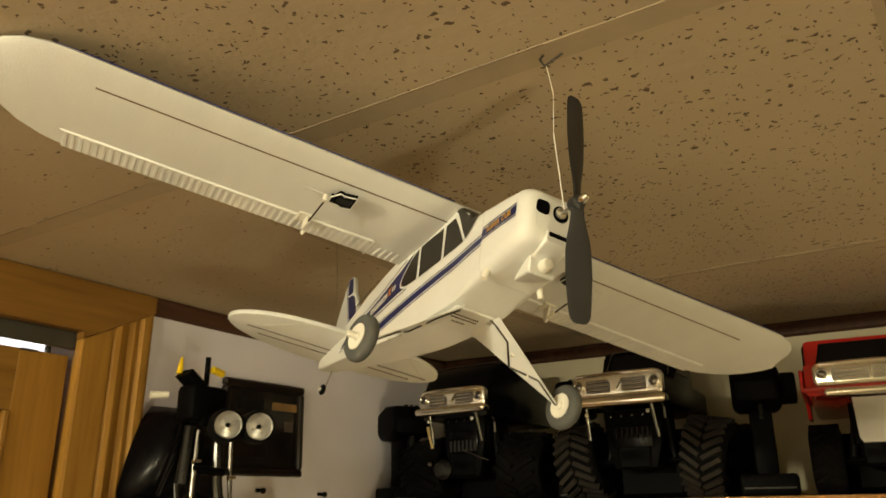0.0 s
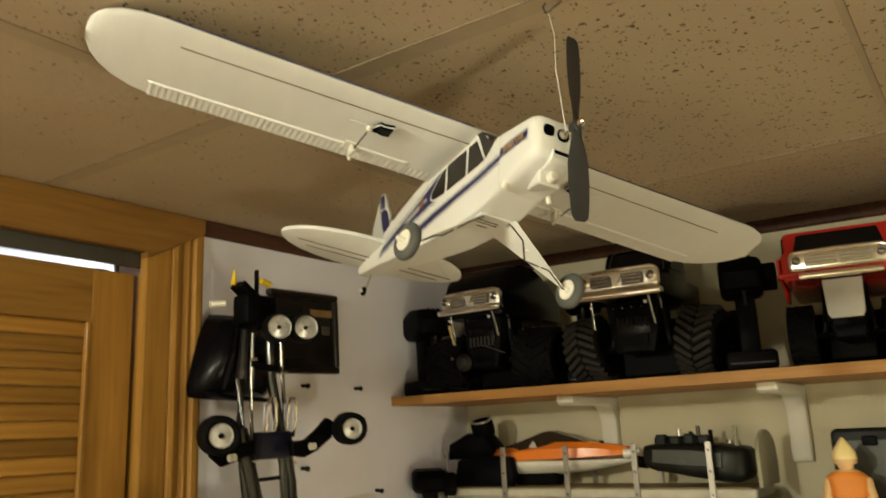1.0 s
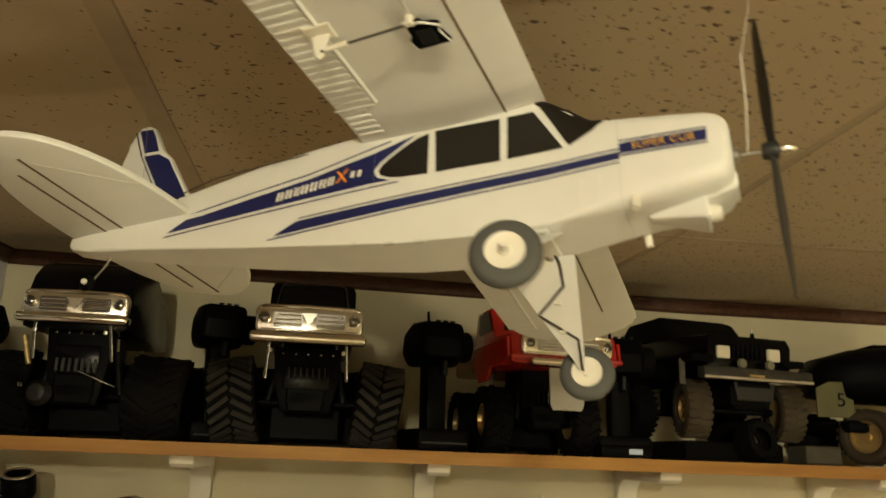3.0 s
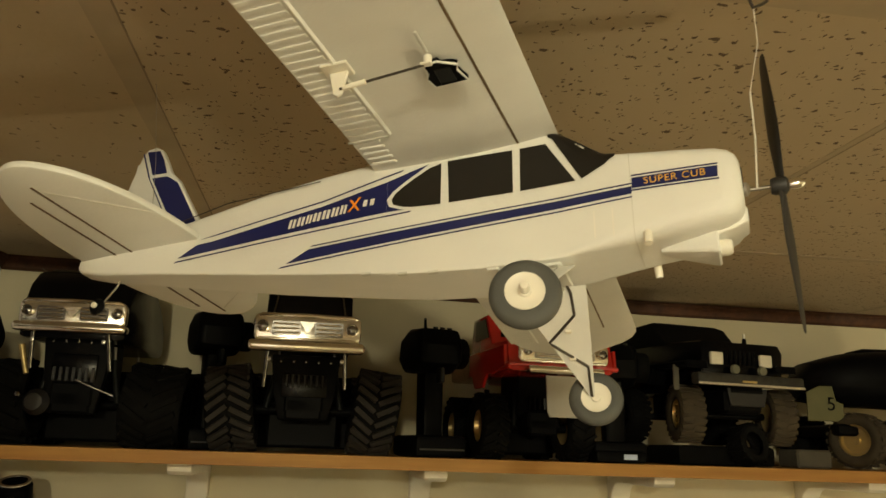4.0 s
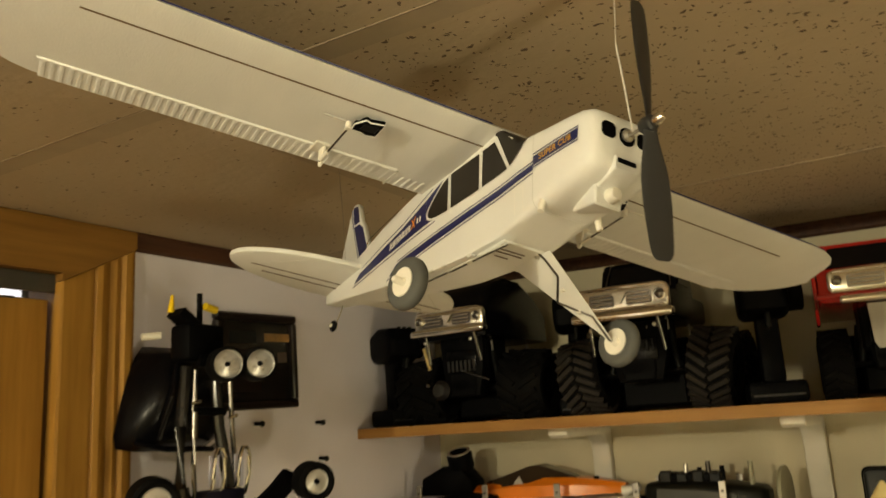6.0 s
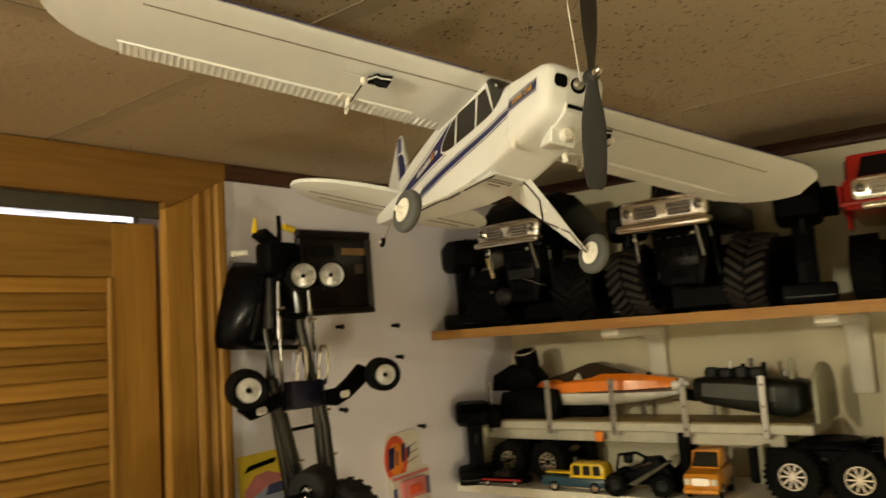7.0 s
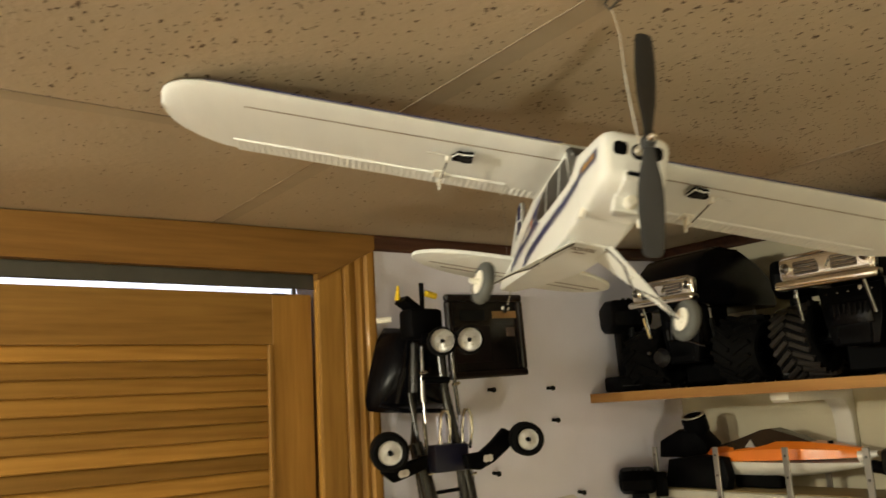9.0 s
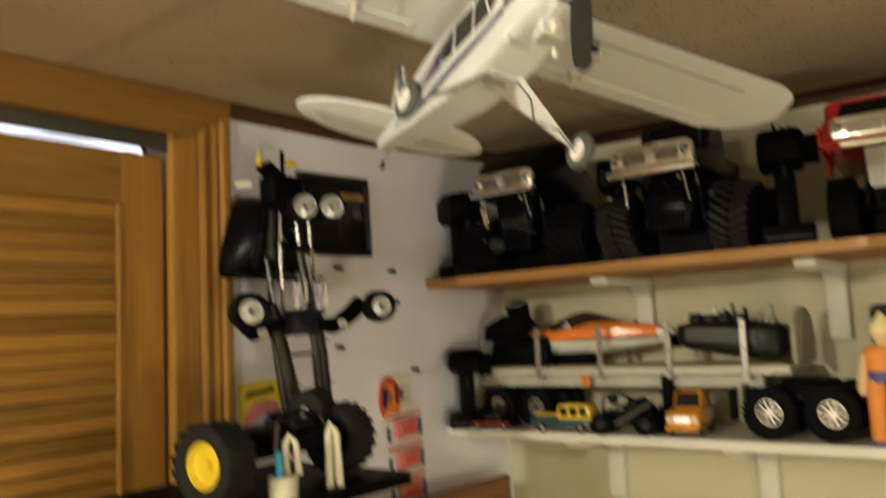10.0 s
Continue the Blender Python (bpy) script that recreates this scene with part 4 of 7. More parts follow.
    for s in (1, -1):
        rings = []
        for u in (0, 0.1, 0.2, 0.3, 0.4, 0.5, 0.6, 0.7, 0.8, 0.88, 0.94, 0.97, 0.99, 1):
            r = 0.003 + 0.0858 * u
            chord = float(np.interp(u, [0, 0.12, 0.35, 0.6, 0.85, 0.94, 0.98, 1], [0.009, 0.0105, 0.0182, 0.0192, 0.0172, 0.0155, 0.0130, 0.0080]))
            twist = radians(27 - 16 * u)
            th = 0.0026 - 0.0017 * u
            ring = []
            for j in range(12):
                a = 2 * math.pi * j / 12
                cx, cy = chord / 2 * math.cos(a), th / 2 * math.sin(a)
                ring.append((-0.0085 + cx * math.sin(twist) * s * -0.9 + cy * math.cos(twist), cx * math.cos(twist) + s * cy * math.sin(twist), s * r))
            rings.append(ring)
        part("blade", loft(rings), M_PROP, prop, smooth=60)
    # undercarriage
    for s in (-1, 1):
        c = 0.004
        wx, wy, wz = (-0.1374, -0.0840, -0.0935) if s < 0 else (-0.1366, 0.0956, -0.0968)
        c = 0.006
        root, tip = Vector((0, c + s * 0.0160, -0.0450)), Vector((0, wy - s * 0.0075, wz + 0.001))
        down = Vector((0, s * (root.z - tip.z), -abs(tip.y - root.y))).normalized() * 0.0011  # square to the leg, on its lower side

        def on_leg(x, t, out=0.0):
            q = root.lerp(tip, t) + down * out
            return (x, q.y, q.z)
        rows = []
        for t, x0, x1 in ((0.0, -0.1265, -0.1740), (0.5, -0.1310, -0.1570), (0.9, -0.1350, -0.1425), (1.0, -0.1362, -0.1398)):
            rows.append([on_leg(x0, t, 0.8), on_leg(x1, t, 0.8), on_leg(x1, t, -0.8), on_leg(x0, t, -0.8)])
        lg = part("gear_leg", loft(rows), M_FOAM, p, "white tapered undercarriage leg")
        bends = [on_leg(-0.1400, -0.10, 0.5), on_leg(-0.1370, 0.02, 1.6), on_leg(-0.1378, 0.22, 1.6), on_leg(-0.1482, 0.34, 1.6), on_leg(-0.1580, 0.45, 1.6), on_leg(-0.1560, 0.48, 1.6), on_leg(-0.1361, 0.70, 1.6), on_leg(-0.1380, 0.98, 1.6), (wx, wy + s * 0.004, wz)]
        part("gear_wire", tube(bends, 0.0010), M_DARKWIRE, lg, "bent steel gear wire")
        for x, t in ((-0.1440, 0.36), (-0.1450, 0.62)):
            q = on_leg(x, t, 1.6)
            part("wire_clip", box(q[0] - 0.0022, q[0] + 0.0022, q[1] - 0.0016, q[1] + 0.0016, q[2] - 0.0012, q[2] + 0.0012, 0.0005), M_HUB, lg)
        part("screw", lathe([(0, 0), (0.0024, 0), (0.0024, 0.0012), (0.0012, 0.002), (0, 0.002)], 12, pose(-0.1395 - 0.0015 * (s + 1), c + s * 0.0158, -0.0445, 180, 0, 0)), M_ALU, lg)
        wm = pose(wx, wy, wz, 90, 0, 12 if s < 0 else 10)
        wheel = thing("wheel", "", "")
        wheel.parent, wheel.matrix_basis = p, wm
        wheel["label"] = "grey foam wheel with a white hub"
        part("tyre", lathe([(0.0092, -0.0040), (0.0118, -0.0048), (0.0150, -0.0047), (0.0172, -0.0036), (0.0183, -0.0017), (0.0185, 0), (0.0183, 0.0017), (0.0172, 0.0036), (0.0150, 0.0047), (0.0118, 0.0048), (0.0092, 0.0040)], 40), M_TYRE, wheel, smooth=60)
        part("hub", lathe([(0, -0.0062), (0.0030, -0.0060), (0.0034, -0.0044), (0.0085, -0.0042), (0.0102, -0.0050), (0.0102, 0.0050), (0.0085, 0.0042), (0.0034, 0.0044), (0.0030, 0.0060), (0, 0.0062)], 28), M_HUB, wheel)
        part("collar", lathe([(0, 0.0125), (0.0020, 0.0122), (0.0026, 0.0105), (0.0026, 0.0060), (0.0034, 0.0055)] if s < 0 else [(0, -0.0125), (0.0020, -0.0122), (0.0026, -0.0105), (0.0026, -0.0060), (0.0034, -0.0055)], 16), M_HUB, wheel)
    tw = thing("tail_wheel", "", "")
    tw.parent, tw.matrix_basis = p, pose(-0.5000, -0.002, -0.0285, 90, 0, 0)
    tw["label"] = "tiny black tail wheel"
    part("tyre", lathe([(0.002, -0.0022), (0.0052, -0.0025), (0.0068, 0), (0.0052, 0.0025), (0.002, 0.0022)], 18), M_BLACK, tw)
    part("hub", rod((0, 0, -0.0045), (0, 0, 0.0045), 0.0022), M_HUB, tw)
    part("tail_wire", tube([(-0.4850, 0, -0.008), (-0.4870, 0, -0.0130), (-0.4970, 0, -0.0255), (-0.5000, -0.001, -0.0283), (-0.5000, 0.003, -0.0285)], 0.0008), M_WIRE, p)
    return p


make_plane()


def hang_plane():
    a = PLANE @ Vector((-0.0190, 0.0050, -0.001))
    hook = Vector((-0.232, 0.468, TOP - 0.0045))
    b = tube([hook + Vector((0.010, 0.004, 0.001)), hook + Vector((0.004, 0.001, -0.004)), hook + Vector((-0.003, -0.001, -0.008)), hook + Vector((-0.006, -0.002, -0.002)), hook + Vector((-0.004, 0, 0.002))], 0.0011)
    tagged(link_mesh("ceiling_hook", b, M_DARKWIRE), "small bent wire hook in the ceiling strip", "hook")
    mid = hook.lerp(a, 0.5) + Vector((-0.003, 0.002, 0))
    b = tube([hook + Vector((-0.002, 0, -0.007)), hook.lerp(a, 0.25) + Vector((0.001, 0, 0)), mid], 0.00028, 6)
    joined(b, tube([mid, hook.lerp(a, 0.75) + Vector((-0.001, 0, 0)), a], 0.00055))
    tagged(link_mesh("hanging_string", b, M_THREAD), "thin white string from the ceiling to the aeroplane's nose", "string")
    a = PLANE @ Vector((-0.452, -0.012, 0.012))
    b = tube([(a.x - 0.012, a.y + 0.008, TOP), (a.x - 0.004, a.y + 0.003, (a.z + TOP) / 2), a], 0.00022, 6)
    tagged(link_mesh("hanging_thread", b, M_WIRE), "thin thread from the ceiling to the aeroplane's tail", "thread")


hang_plane()

# ---- vehicles and things on the oak shelf: x across, y to the back, z up from the shelf ----


def tyre_mesh(r, w, lugs=0, rim=0.55, deep=0.1):
    """A tyre round the local z axis, with rows of raised chevron lugs."""
    bm = lathe([(r * rim, -w * 0.40), (r * (rim + 0.12), -w * 0.48), (r * 0.82, -w * 0.5), (r * 0.93, -w * 0.42), (r * 0.96, -w * 0.2), (r * 0.97, 0), (r * 0.96, w * 0.2), (r * 0.93, w * 0.42), (r * 0.82, w * 0.5), (r * (rim + 0.12), w * 0.48), (r * rim, w * 0.40)], 30)
    return bm


def lug_mesh(r, w, lugs, lean=32, thick=0.30, deep=0.11):
    """Chevron lugs of a tyre, in one mesh."""
    bm = bmesh.new()
    pitch = 2 * math.pi * r / lugs
    for k in range(lugs):
        for s in (-1, 1):
            a = 2 * math.pi * (k + (0.25 if s > 0 else -0.0)) / lugs
            block = box(-0.5, 0.5, -0.5, 0.5, -0.5, 0.5)
            m = Matrix.Rotation(a, 4, "Z") @ Matrix.Translation((r * 0.965, 0, s * w * 0.235)) @ Matrix.Rotation(radians(s * lean), 4, "X") @ Matrix.Diagonal((r * deep, pitch * thick, w * 0.48, 1))
            settled(block, m)
            joined(bm, block)
    return bm


def rim_mesh(r, w, spokes=0):
    bm = lathe([(0, w * 0.30), (r * 0.22, w * 0.30), (r * 0.26, w * 0.20), (r * 0.80, w * 0.22), (r * 0.90, w * 0.36), (r * 1.0, w * 0.36), (r * 1.0, -w * 0.36), (r * 0.85, -w * 0.30), (0, -w * 0.30)], 24)
    for k in range(spokes):
        b = box(r * 0.2, r * 0.86, -r * 0.07, r * 0.07, w * 0.2, w * 0.31, 0.0004)
        joined(bm, settled(b, Matrix.Rotation(2 * math.pi * k / spokes, 4, "Z")))
    return bm


def add_wheel(parent, m, r, w, tyre_m, rim_m, lugs=0, lug_m=None, rim=0.55, spokes=0, label="", lean=32, thick=0.30, deep=0.11):
    """A wheel whose axle is the local z axis of m, its outer face towards +z."""
    t = part("wheel", tyre_mesh(r, w, lugs, rim), tyre_m, parent, label, smooth=50)
    t.matrix_basis = m
    if lugs:
        part("tread", lug_mesh(r, w, lugs, lean, thick, deep), lug_m or tyre_m, t, smooth=0)
    hub = part("rim", rim_mesh(r * rim * 1.02, w, spokes), rim_m, t)
    if spokes:
        part("rim_recess", lathe([(r * rim * 0.30, w * 0.232), (r * rim * 0.80, w * 0.245), (r * rim * 0.80, w * 0.20), (r * rim * 0.30, w * 0.19)], 20), M_BLACK, hub, "dark gaps between the spokes")
    return t


def headlamp(parent, x, y, z, r, mat_ring, m_lens):
    h = part("headlight", lathe([(r, 0), (r * 1.05, 0.003), (r * 0.88, 0.004), (r * 0.8, 0.0015), (0, 0.0015)], 20, pose(x, y, z, 90, 0, 0)), mat_ring, parent)
    part("lens", lathe([(r * 0.8, 0.0016), (r * 0.55, 0.003), (0, 0.0036)], 16, pose(x, y, z, 90, 0, 0)), m_lens, h)


M_LENS = mat("clear_lens", (0.62, 0.58, 0.48), rough=0.15, vary=0.1, coat=0.5)


def pickup(m, label, body_m, chrome_m, half, front, grille, bumper, profile, tyre, axle, lug_m=None, lugs=0, rim_m=None, tyre_m=None, rail_half=0.03, cab_half=None, name="monster_truck", grille_style=0, camber=0, lug_thick=0.30):
    """A toy pickup on big tyres. grille and bumper: (half width, z0, z1); tyre: (radius, width); axle: (half track, front y, rear y)."""
    t = thing(name, label, "toy truck", m)
    shell = slab(profile, 2 * half, "x", -half, 0.008, seg=2)
    b = part("body", shell, body_m, t)
    # cab glass
    ch = cab_half or half
    roof = max(q[1] for q in profile)
    scr = [q for q in profile if q[1] > roof - 0.004]
    y0 = min(q[0] for q in scr)
    hood = sorted([q for q in profile if q[0] < y0 - 0.004 and q[1] > grille[1]], key=lambda q: -q[0])[0]
    a, c = Vector((0, hood[0], hood[1])), Vector((0, y0, roof))
    d = c - a
    nrm = Vector((0, -d.z, d.y)).normalized() * 0.0012
    lo, hi = a + d * 0.18 + nrm, a + d * 0.86 + nrm
    part("windscreen", loft([[(-ch * 0.80, lo.y, lo.z), (ch * 0.80, lo.y, lo.z), (ch * 0.72, hi.y, hi.z), (-ch * 0.72, hi.y, hi.z)], [(-ch * 0.80, lo.y + 0.003, lo.z), (ch * 0.80, lo.y + 0.003, lo.z), (ch * 0.72, hi.y + 0.003, hi.z), (-ch * 0.72, hi.y + 0.003, hi.z)]]), M_TINT, b)
    for s in (-1, 1):
        part("side_window", slab([(y0 + 0.002, roof - 0.008), (y0 + 0.050, roof - 0.008), (y0 + 0.052, hood[1] + 0.008), (hood[0] + 0.012, hood[1] + 0.008)], 0.002, "x", s * half - 0.001), M_TINT, b)
    # grille: a frame with bars and round lamps
    gw, g0, g1 = grille
    gf = slab(rounded(-gw, gw, g0, g1, 0.009), 0.014, "y", front, 0.0045, seg=3)
    g = part("grille", gf, chrome_m, t, "chrome grille")
    part("top_bead", tube([(-gw * 0.94, front + 0.004, g1 - 0.004), (-gw * 0.85, front - 0.0005, g1 - 0.0015), (0, front - 0.002, g1 - 0.0005), (gw * 0.85, front - 0.0005, g1 - 0.0015), (gw * 0.94, front + 0.004, g1 - 0.004)], 0.0028), chrome_m, g)
    zl, zh = g0 + (g1 - g0) * 0.22, g1 - (g1 - g0) * 0.24
    for s in (-1, 1):
        half_gap = 0.010 if not grille_style else 0.0015
        a, c_ = sorted((s * half_gap, s * gw * 0.66))
        rec = part("grille_recess", slab(rounded(a, c_, zl, zh, 0.003), 0.002, "y", front - 0.0012), M_GREY if grille_style else M_DKCHROME, g, "dark grille recess")
        for k in range(3):
            z = zl + (zh - zl) * (0.2 + 0.3 * k)
            part("grille_bar", rod((a + 0.003, front - 0.0022, z), (c_ - 0.003, front - 0.0022, z), 0.0013, seg=8), chrome_m, rec)
    part("lower_bead", rod((-gw * 0.9, front - 0.001, g0 + (g1 - g0) * 0.10), (gw * 0.9, front - 0.001, g0 + (g1 - g0) * 0.10), 0.0024, seg=10), chrome_m, g)
    if not grille_style:
        part("emblem", slab([(-0.012, g1 - 0.010), (0.012, g1 - 0.010), (0, g0 + 0.012)], 0.002, "y", front - 0.0058), chrome_m, g)
    for s in (-1, 1):
        headlamp(g, s * gw * 0.83, front - 0.0005, (g0 + g1) / 2 + 0.002, (g1 - g0) * 0.23, chrome_m, M_DKCHROME)
    bw, b0, b1 = bumper
    bum = part("bumper", box(-bw, bw, front - 0.012, front + 0.012, b0, b1, 0.006, 4), chrome_m, t, "chrome bumper")
    if not grille_style:
        for s in (-1, 1):
            part("bumper_bolt", lathe([(0, 0.003), (0.003, 0.002), (0.003, 0)], 10, pose(s * bw * 0.62, front - 0.004, b0 - 0.012, 90, 0, 0)), M_ALU, bum)
            part("bumper_stay", rod((s * bw * 0.66, front + 0.004, b0), (s * bw * 0.70, front + 0.020, b0 - 0.050), 0.0030), M_DKCHROME, bum, "dull steel stay")
    # chassis
    r, w = tyre
    track, yf, yr = axle
    ch_bm = box(-rail_half, rail_half, yf - 0.055, yr + 0.04, r * 0.9, r * 1.5, 0.004)
    box(-rail_half * 1.35, rail_half * 1.35, yf - 0.03, yf + 0.05, r * 1.3, g0, 0.004, into=ch_bm)
    box(-rail_half * 0.9, rail_half * 0.9, yf - 0.055, yf - 0.01, r * 0.75, r * 1.25, 0.003, into=ch_bm)
    c = part("chassis", ch_bm, M_BLACK, t)
    for k in range(7):
        x = rail_half * 0.9 * (k - 3) / 3
        part("louvre", box(x - 0.0022, x + 0.0022, yf - 0.0580, yf - 0.0520, r * 1.50, r * 1.50 + 0.020, 0.0008), M_SLATE if grille[2] > 0.2 else M_GLOSS, c)
    if not grille_style:
        wide_ = bumper[0] * 0.62
        part("front_panel", slab([(-wide_, b0 + 0.002), (wide_, b0 + 0.002), (wide_ * 0.9, b0 - 0.055), (wide_ * 0.7, r * 0.75), (-wide_ * 0.7, r * 0.75), (-wide_ * 0.9, b0 - 0.055)], 0.012, "y", yf - 0.052, 0.003, seg=2), M_BLACK, t)
        part("gear_cover", box(-wide_ * 0.66, wide_ * 0.66, yf - 0.0560, yf - 0.0515, b0 - 0.062, b0 - 0.026, 0.003, 2), M_GLOSS, t, "glossy black gear cover")
        for k in range(5):
            part("screw", lathe([(0, 0.0015), (0.0016, 0.001), (0.0018, 0)], 8, pose((k - 2) * wide_ * 0.36, yf - 0.052, b0 - 0.008, 90, 0, 0)), M_DKCHROME, t)
    # black sheets added under the truck keep the space between wheels dark
    part("rear_dark_sheet", box(-track * 0.95, track * 0.95, yr - 0.012, yr - 0.004, 0.006, r * 2.0, 0.003), M_BLACK, t)
    part("front_dark_sheet", box(-track * 0.5, track * 0.5, yf + 0.02, yf + 0.03, 0.008, r * 1.3, 0.003), M_BLACK, t)
    for y in (yf, yr):
        part("axle", rod((-track * 0.95, y, r), (track * 0.95, y, r), 0.007), M_BLACK, t)
        part("gearbox", lathe([(0, -0.020), (0.012, -0.018), (0.019, 0), (0.012, 0.018), (0, 0.020)], 14, pose(0, y, r, 0, 90, 0)), M_BLACK, t)
        for s in (-1, 1):
            sh = part("shock", rod((s * track * 0.52, y - 0.02, r * 1.02), (s * track * 0.40, y - 0.012, r * 1.02 + 0.065), 0.0048), M_CASE, t)
            part("shock_rod", rod((s * track * 0.40, y - 0.012, r * 1.02 + 0.065), (s * track * 0.385, y - 0.011, r * 1.02 + 0.085), 0.0022), M_ALU, sh)
            part("link", rod((s * track * 0.50, y, r), (s * rail_half * 0.8, (yf + yr) / 2, r * 1.1), 0.0028), M_ALU, t)
            add_wheel(t, pose(s * track, y, r, 0, s * (90 + (camber if y == yf else 0)), 0) @ Matrix.Rotation(0.3 * (s + y * 20), 4, "Z"), r, w, tyre_m or M_RUB, rim_m or M_BLACK, lugs, lug_m, rim=0.50, spokes=0, thick=lug_thick, deep=0.13)
    return t


def car_profile(front, hood, base, roof, cab0, cab1, rear, nose):
    return [(front, nose), (front + 0.004, base), (rear, base), (rear, hood - 0.006), (cab1 + 0.012, hood - 0.004), (cab1, roof), (cab0, roof), (cab0 - 0.028, hood), (front + 0.010, hood - 0.004)]


S = SHELF_Z + 0.001
# black truck beside the wall
wall_truck = pickup(pose(-0.840, 1.300, S, 0, 0, -1), "black monster truck with a dull chrome grille on the oak shelf", M_GLOSS, M_CHROME, 0.074, -0.040, (0.074, 0.166, 0.203), (0.078, 0.157, 0.170),
       [(-0.034, 0.165), (-0.030, 0.150), (0.225, 0.150), (0.225, 0.200), (0.175, 0.236), (0.120, 0.260), (0.060, 0.266), (0.012, 0.252), (-0.014, 0.230), (-0.026, 0.206)], (0.061, 0.088), (0.110, 0.055, 0.200), lugs=16, lug_m=M_RUB, camber=4)
part("front_strut", rod((-0.0727, -0.012, 0.140), (-0.0603, -0.014, 0.099), 0.0045, 0.0036), M_BRASS, wall_truck, "brassy front strut")
part("steering_link", rod((0.007, -0.012, 0.093), (0.060, -0.006, 0.072), 0.0014), M_DKCHROME, wall_truck, "thin steel steering link")
part("link_end", lathe([(0, -0.004), (0.004, -0.003), (0.005, 0), (0.004, 0.003), (0, 0.004)], 12, pose(-0.068, -0.012, 0.070)), M_DKCHROME, wall_truck)
part("axle_cover", lathe([(0, -0.014), (0.012, -0.012), (0.019, 0), (0.012, 0.012), (0, 0.014)], 18, pose(-0.045, -0.004, 0.060, 90, 0, 0)), M_SLATE, wall_truck, "dull dark axle cover")
# black truck with chevron tyres
chevron_truck = pickup(pose(-0.508, 1.300, S, 0, 0, 0.5), "black monster truck with bright chrome grille and dusty chevron tyres", M_GLOSS, M_CHROME, 0.067, -0.056, (0.078, 0.157, 0.197), (0.084, 0.143, 0.158),
       car_profile(-0.046, 0.199, 0.150, 0.256, 0.070, 0.140, 0.230, 0.160), (0.0640, 0.072), (0.110, 0.060, 0.205), lugs=24, lug_m=M_LUG, cab_half=0.066, camber=8, lug_thick=0.42)
# dull tube on the windscreen's frame stands in for its grey highlights
part("windscreen_highlight", tube([(-0.058, 0.0405, 0.203), (-0.051, 0.0665, 0.252), (-0.040, 0.0680, 0.2550), (0.040, 0.0680, 0.2550), (0.051, 0.0665, 0.252), (0.058, 0.0405, 0.203)], 0.0016), M_DKCHROME, chevron_truck, "thin dull metal tube for highlights on the windscreen frame")
# red pickup
red = pickup(pose(-0.142, 1.300, S, 0, 0, 7), "red toy pickup with a chrome grille and grey skid plate", M_RED, M_CHROME, 0.085, -0.096, (0.072, 0.138, 0.170), (0.060, 0.124, 0.134),
             car_profile(-0.088, 0.177, 0.128, 0.225, 0.020, 0.090, 0.220, 0.135), (0.050, 0.044), (0.072, 0.040, 0.190), lugs=20, lug_m=M_RUB, rim_m=M_BRASS, rail_half=0.026, grille_style=1, name="toy_pickup")
part("skid_plate", slab([(-0.028, 0.122), (0.028, 0.122), (0.026, 0.070), (0.022, 0.062), (-0.022, 0.062), (-0.026, 0.070)], 0.003, "y", -0.092, 0.0008), M_GREY, red, "grey skid plate")
part("red_bumper_trim", box(-0.088, 0.088, -0.095, -0.080, 0.132, 0.139, 0.002), M_RED, red)
for s in (-1, 1):
    part("fender", slab([(-0.085, 0.134), (-0.080, 0.165), (0.09, 0.165), (0.09, 0.128), (0.075, 0.128), (0.060, 0.108), (0.020, 0.108), (0.000, 0.128), (-0.03, 0.126)], 0.005, "x", s * 0.085 - (0.005 if s < 0 else 0), 0.001), M_RED, red)


M_FOG = mat("dim_fog_lens", (0.16, 0.155, 0.11), rough=0.2)


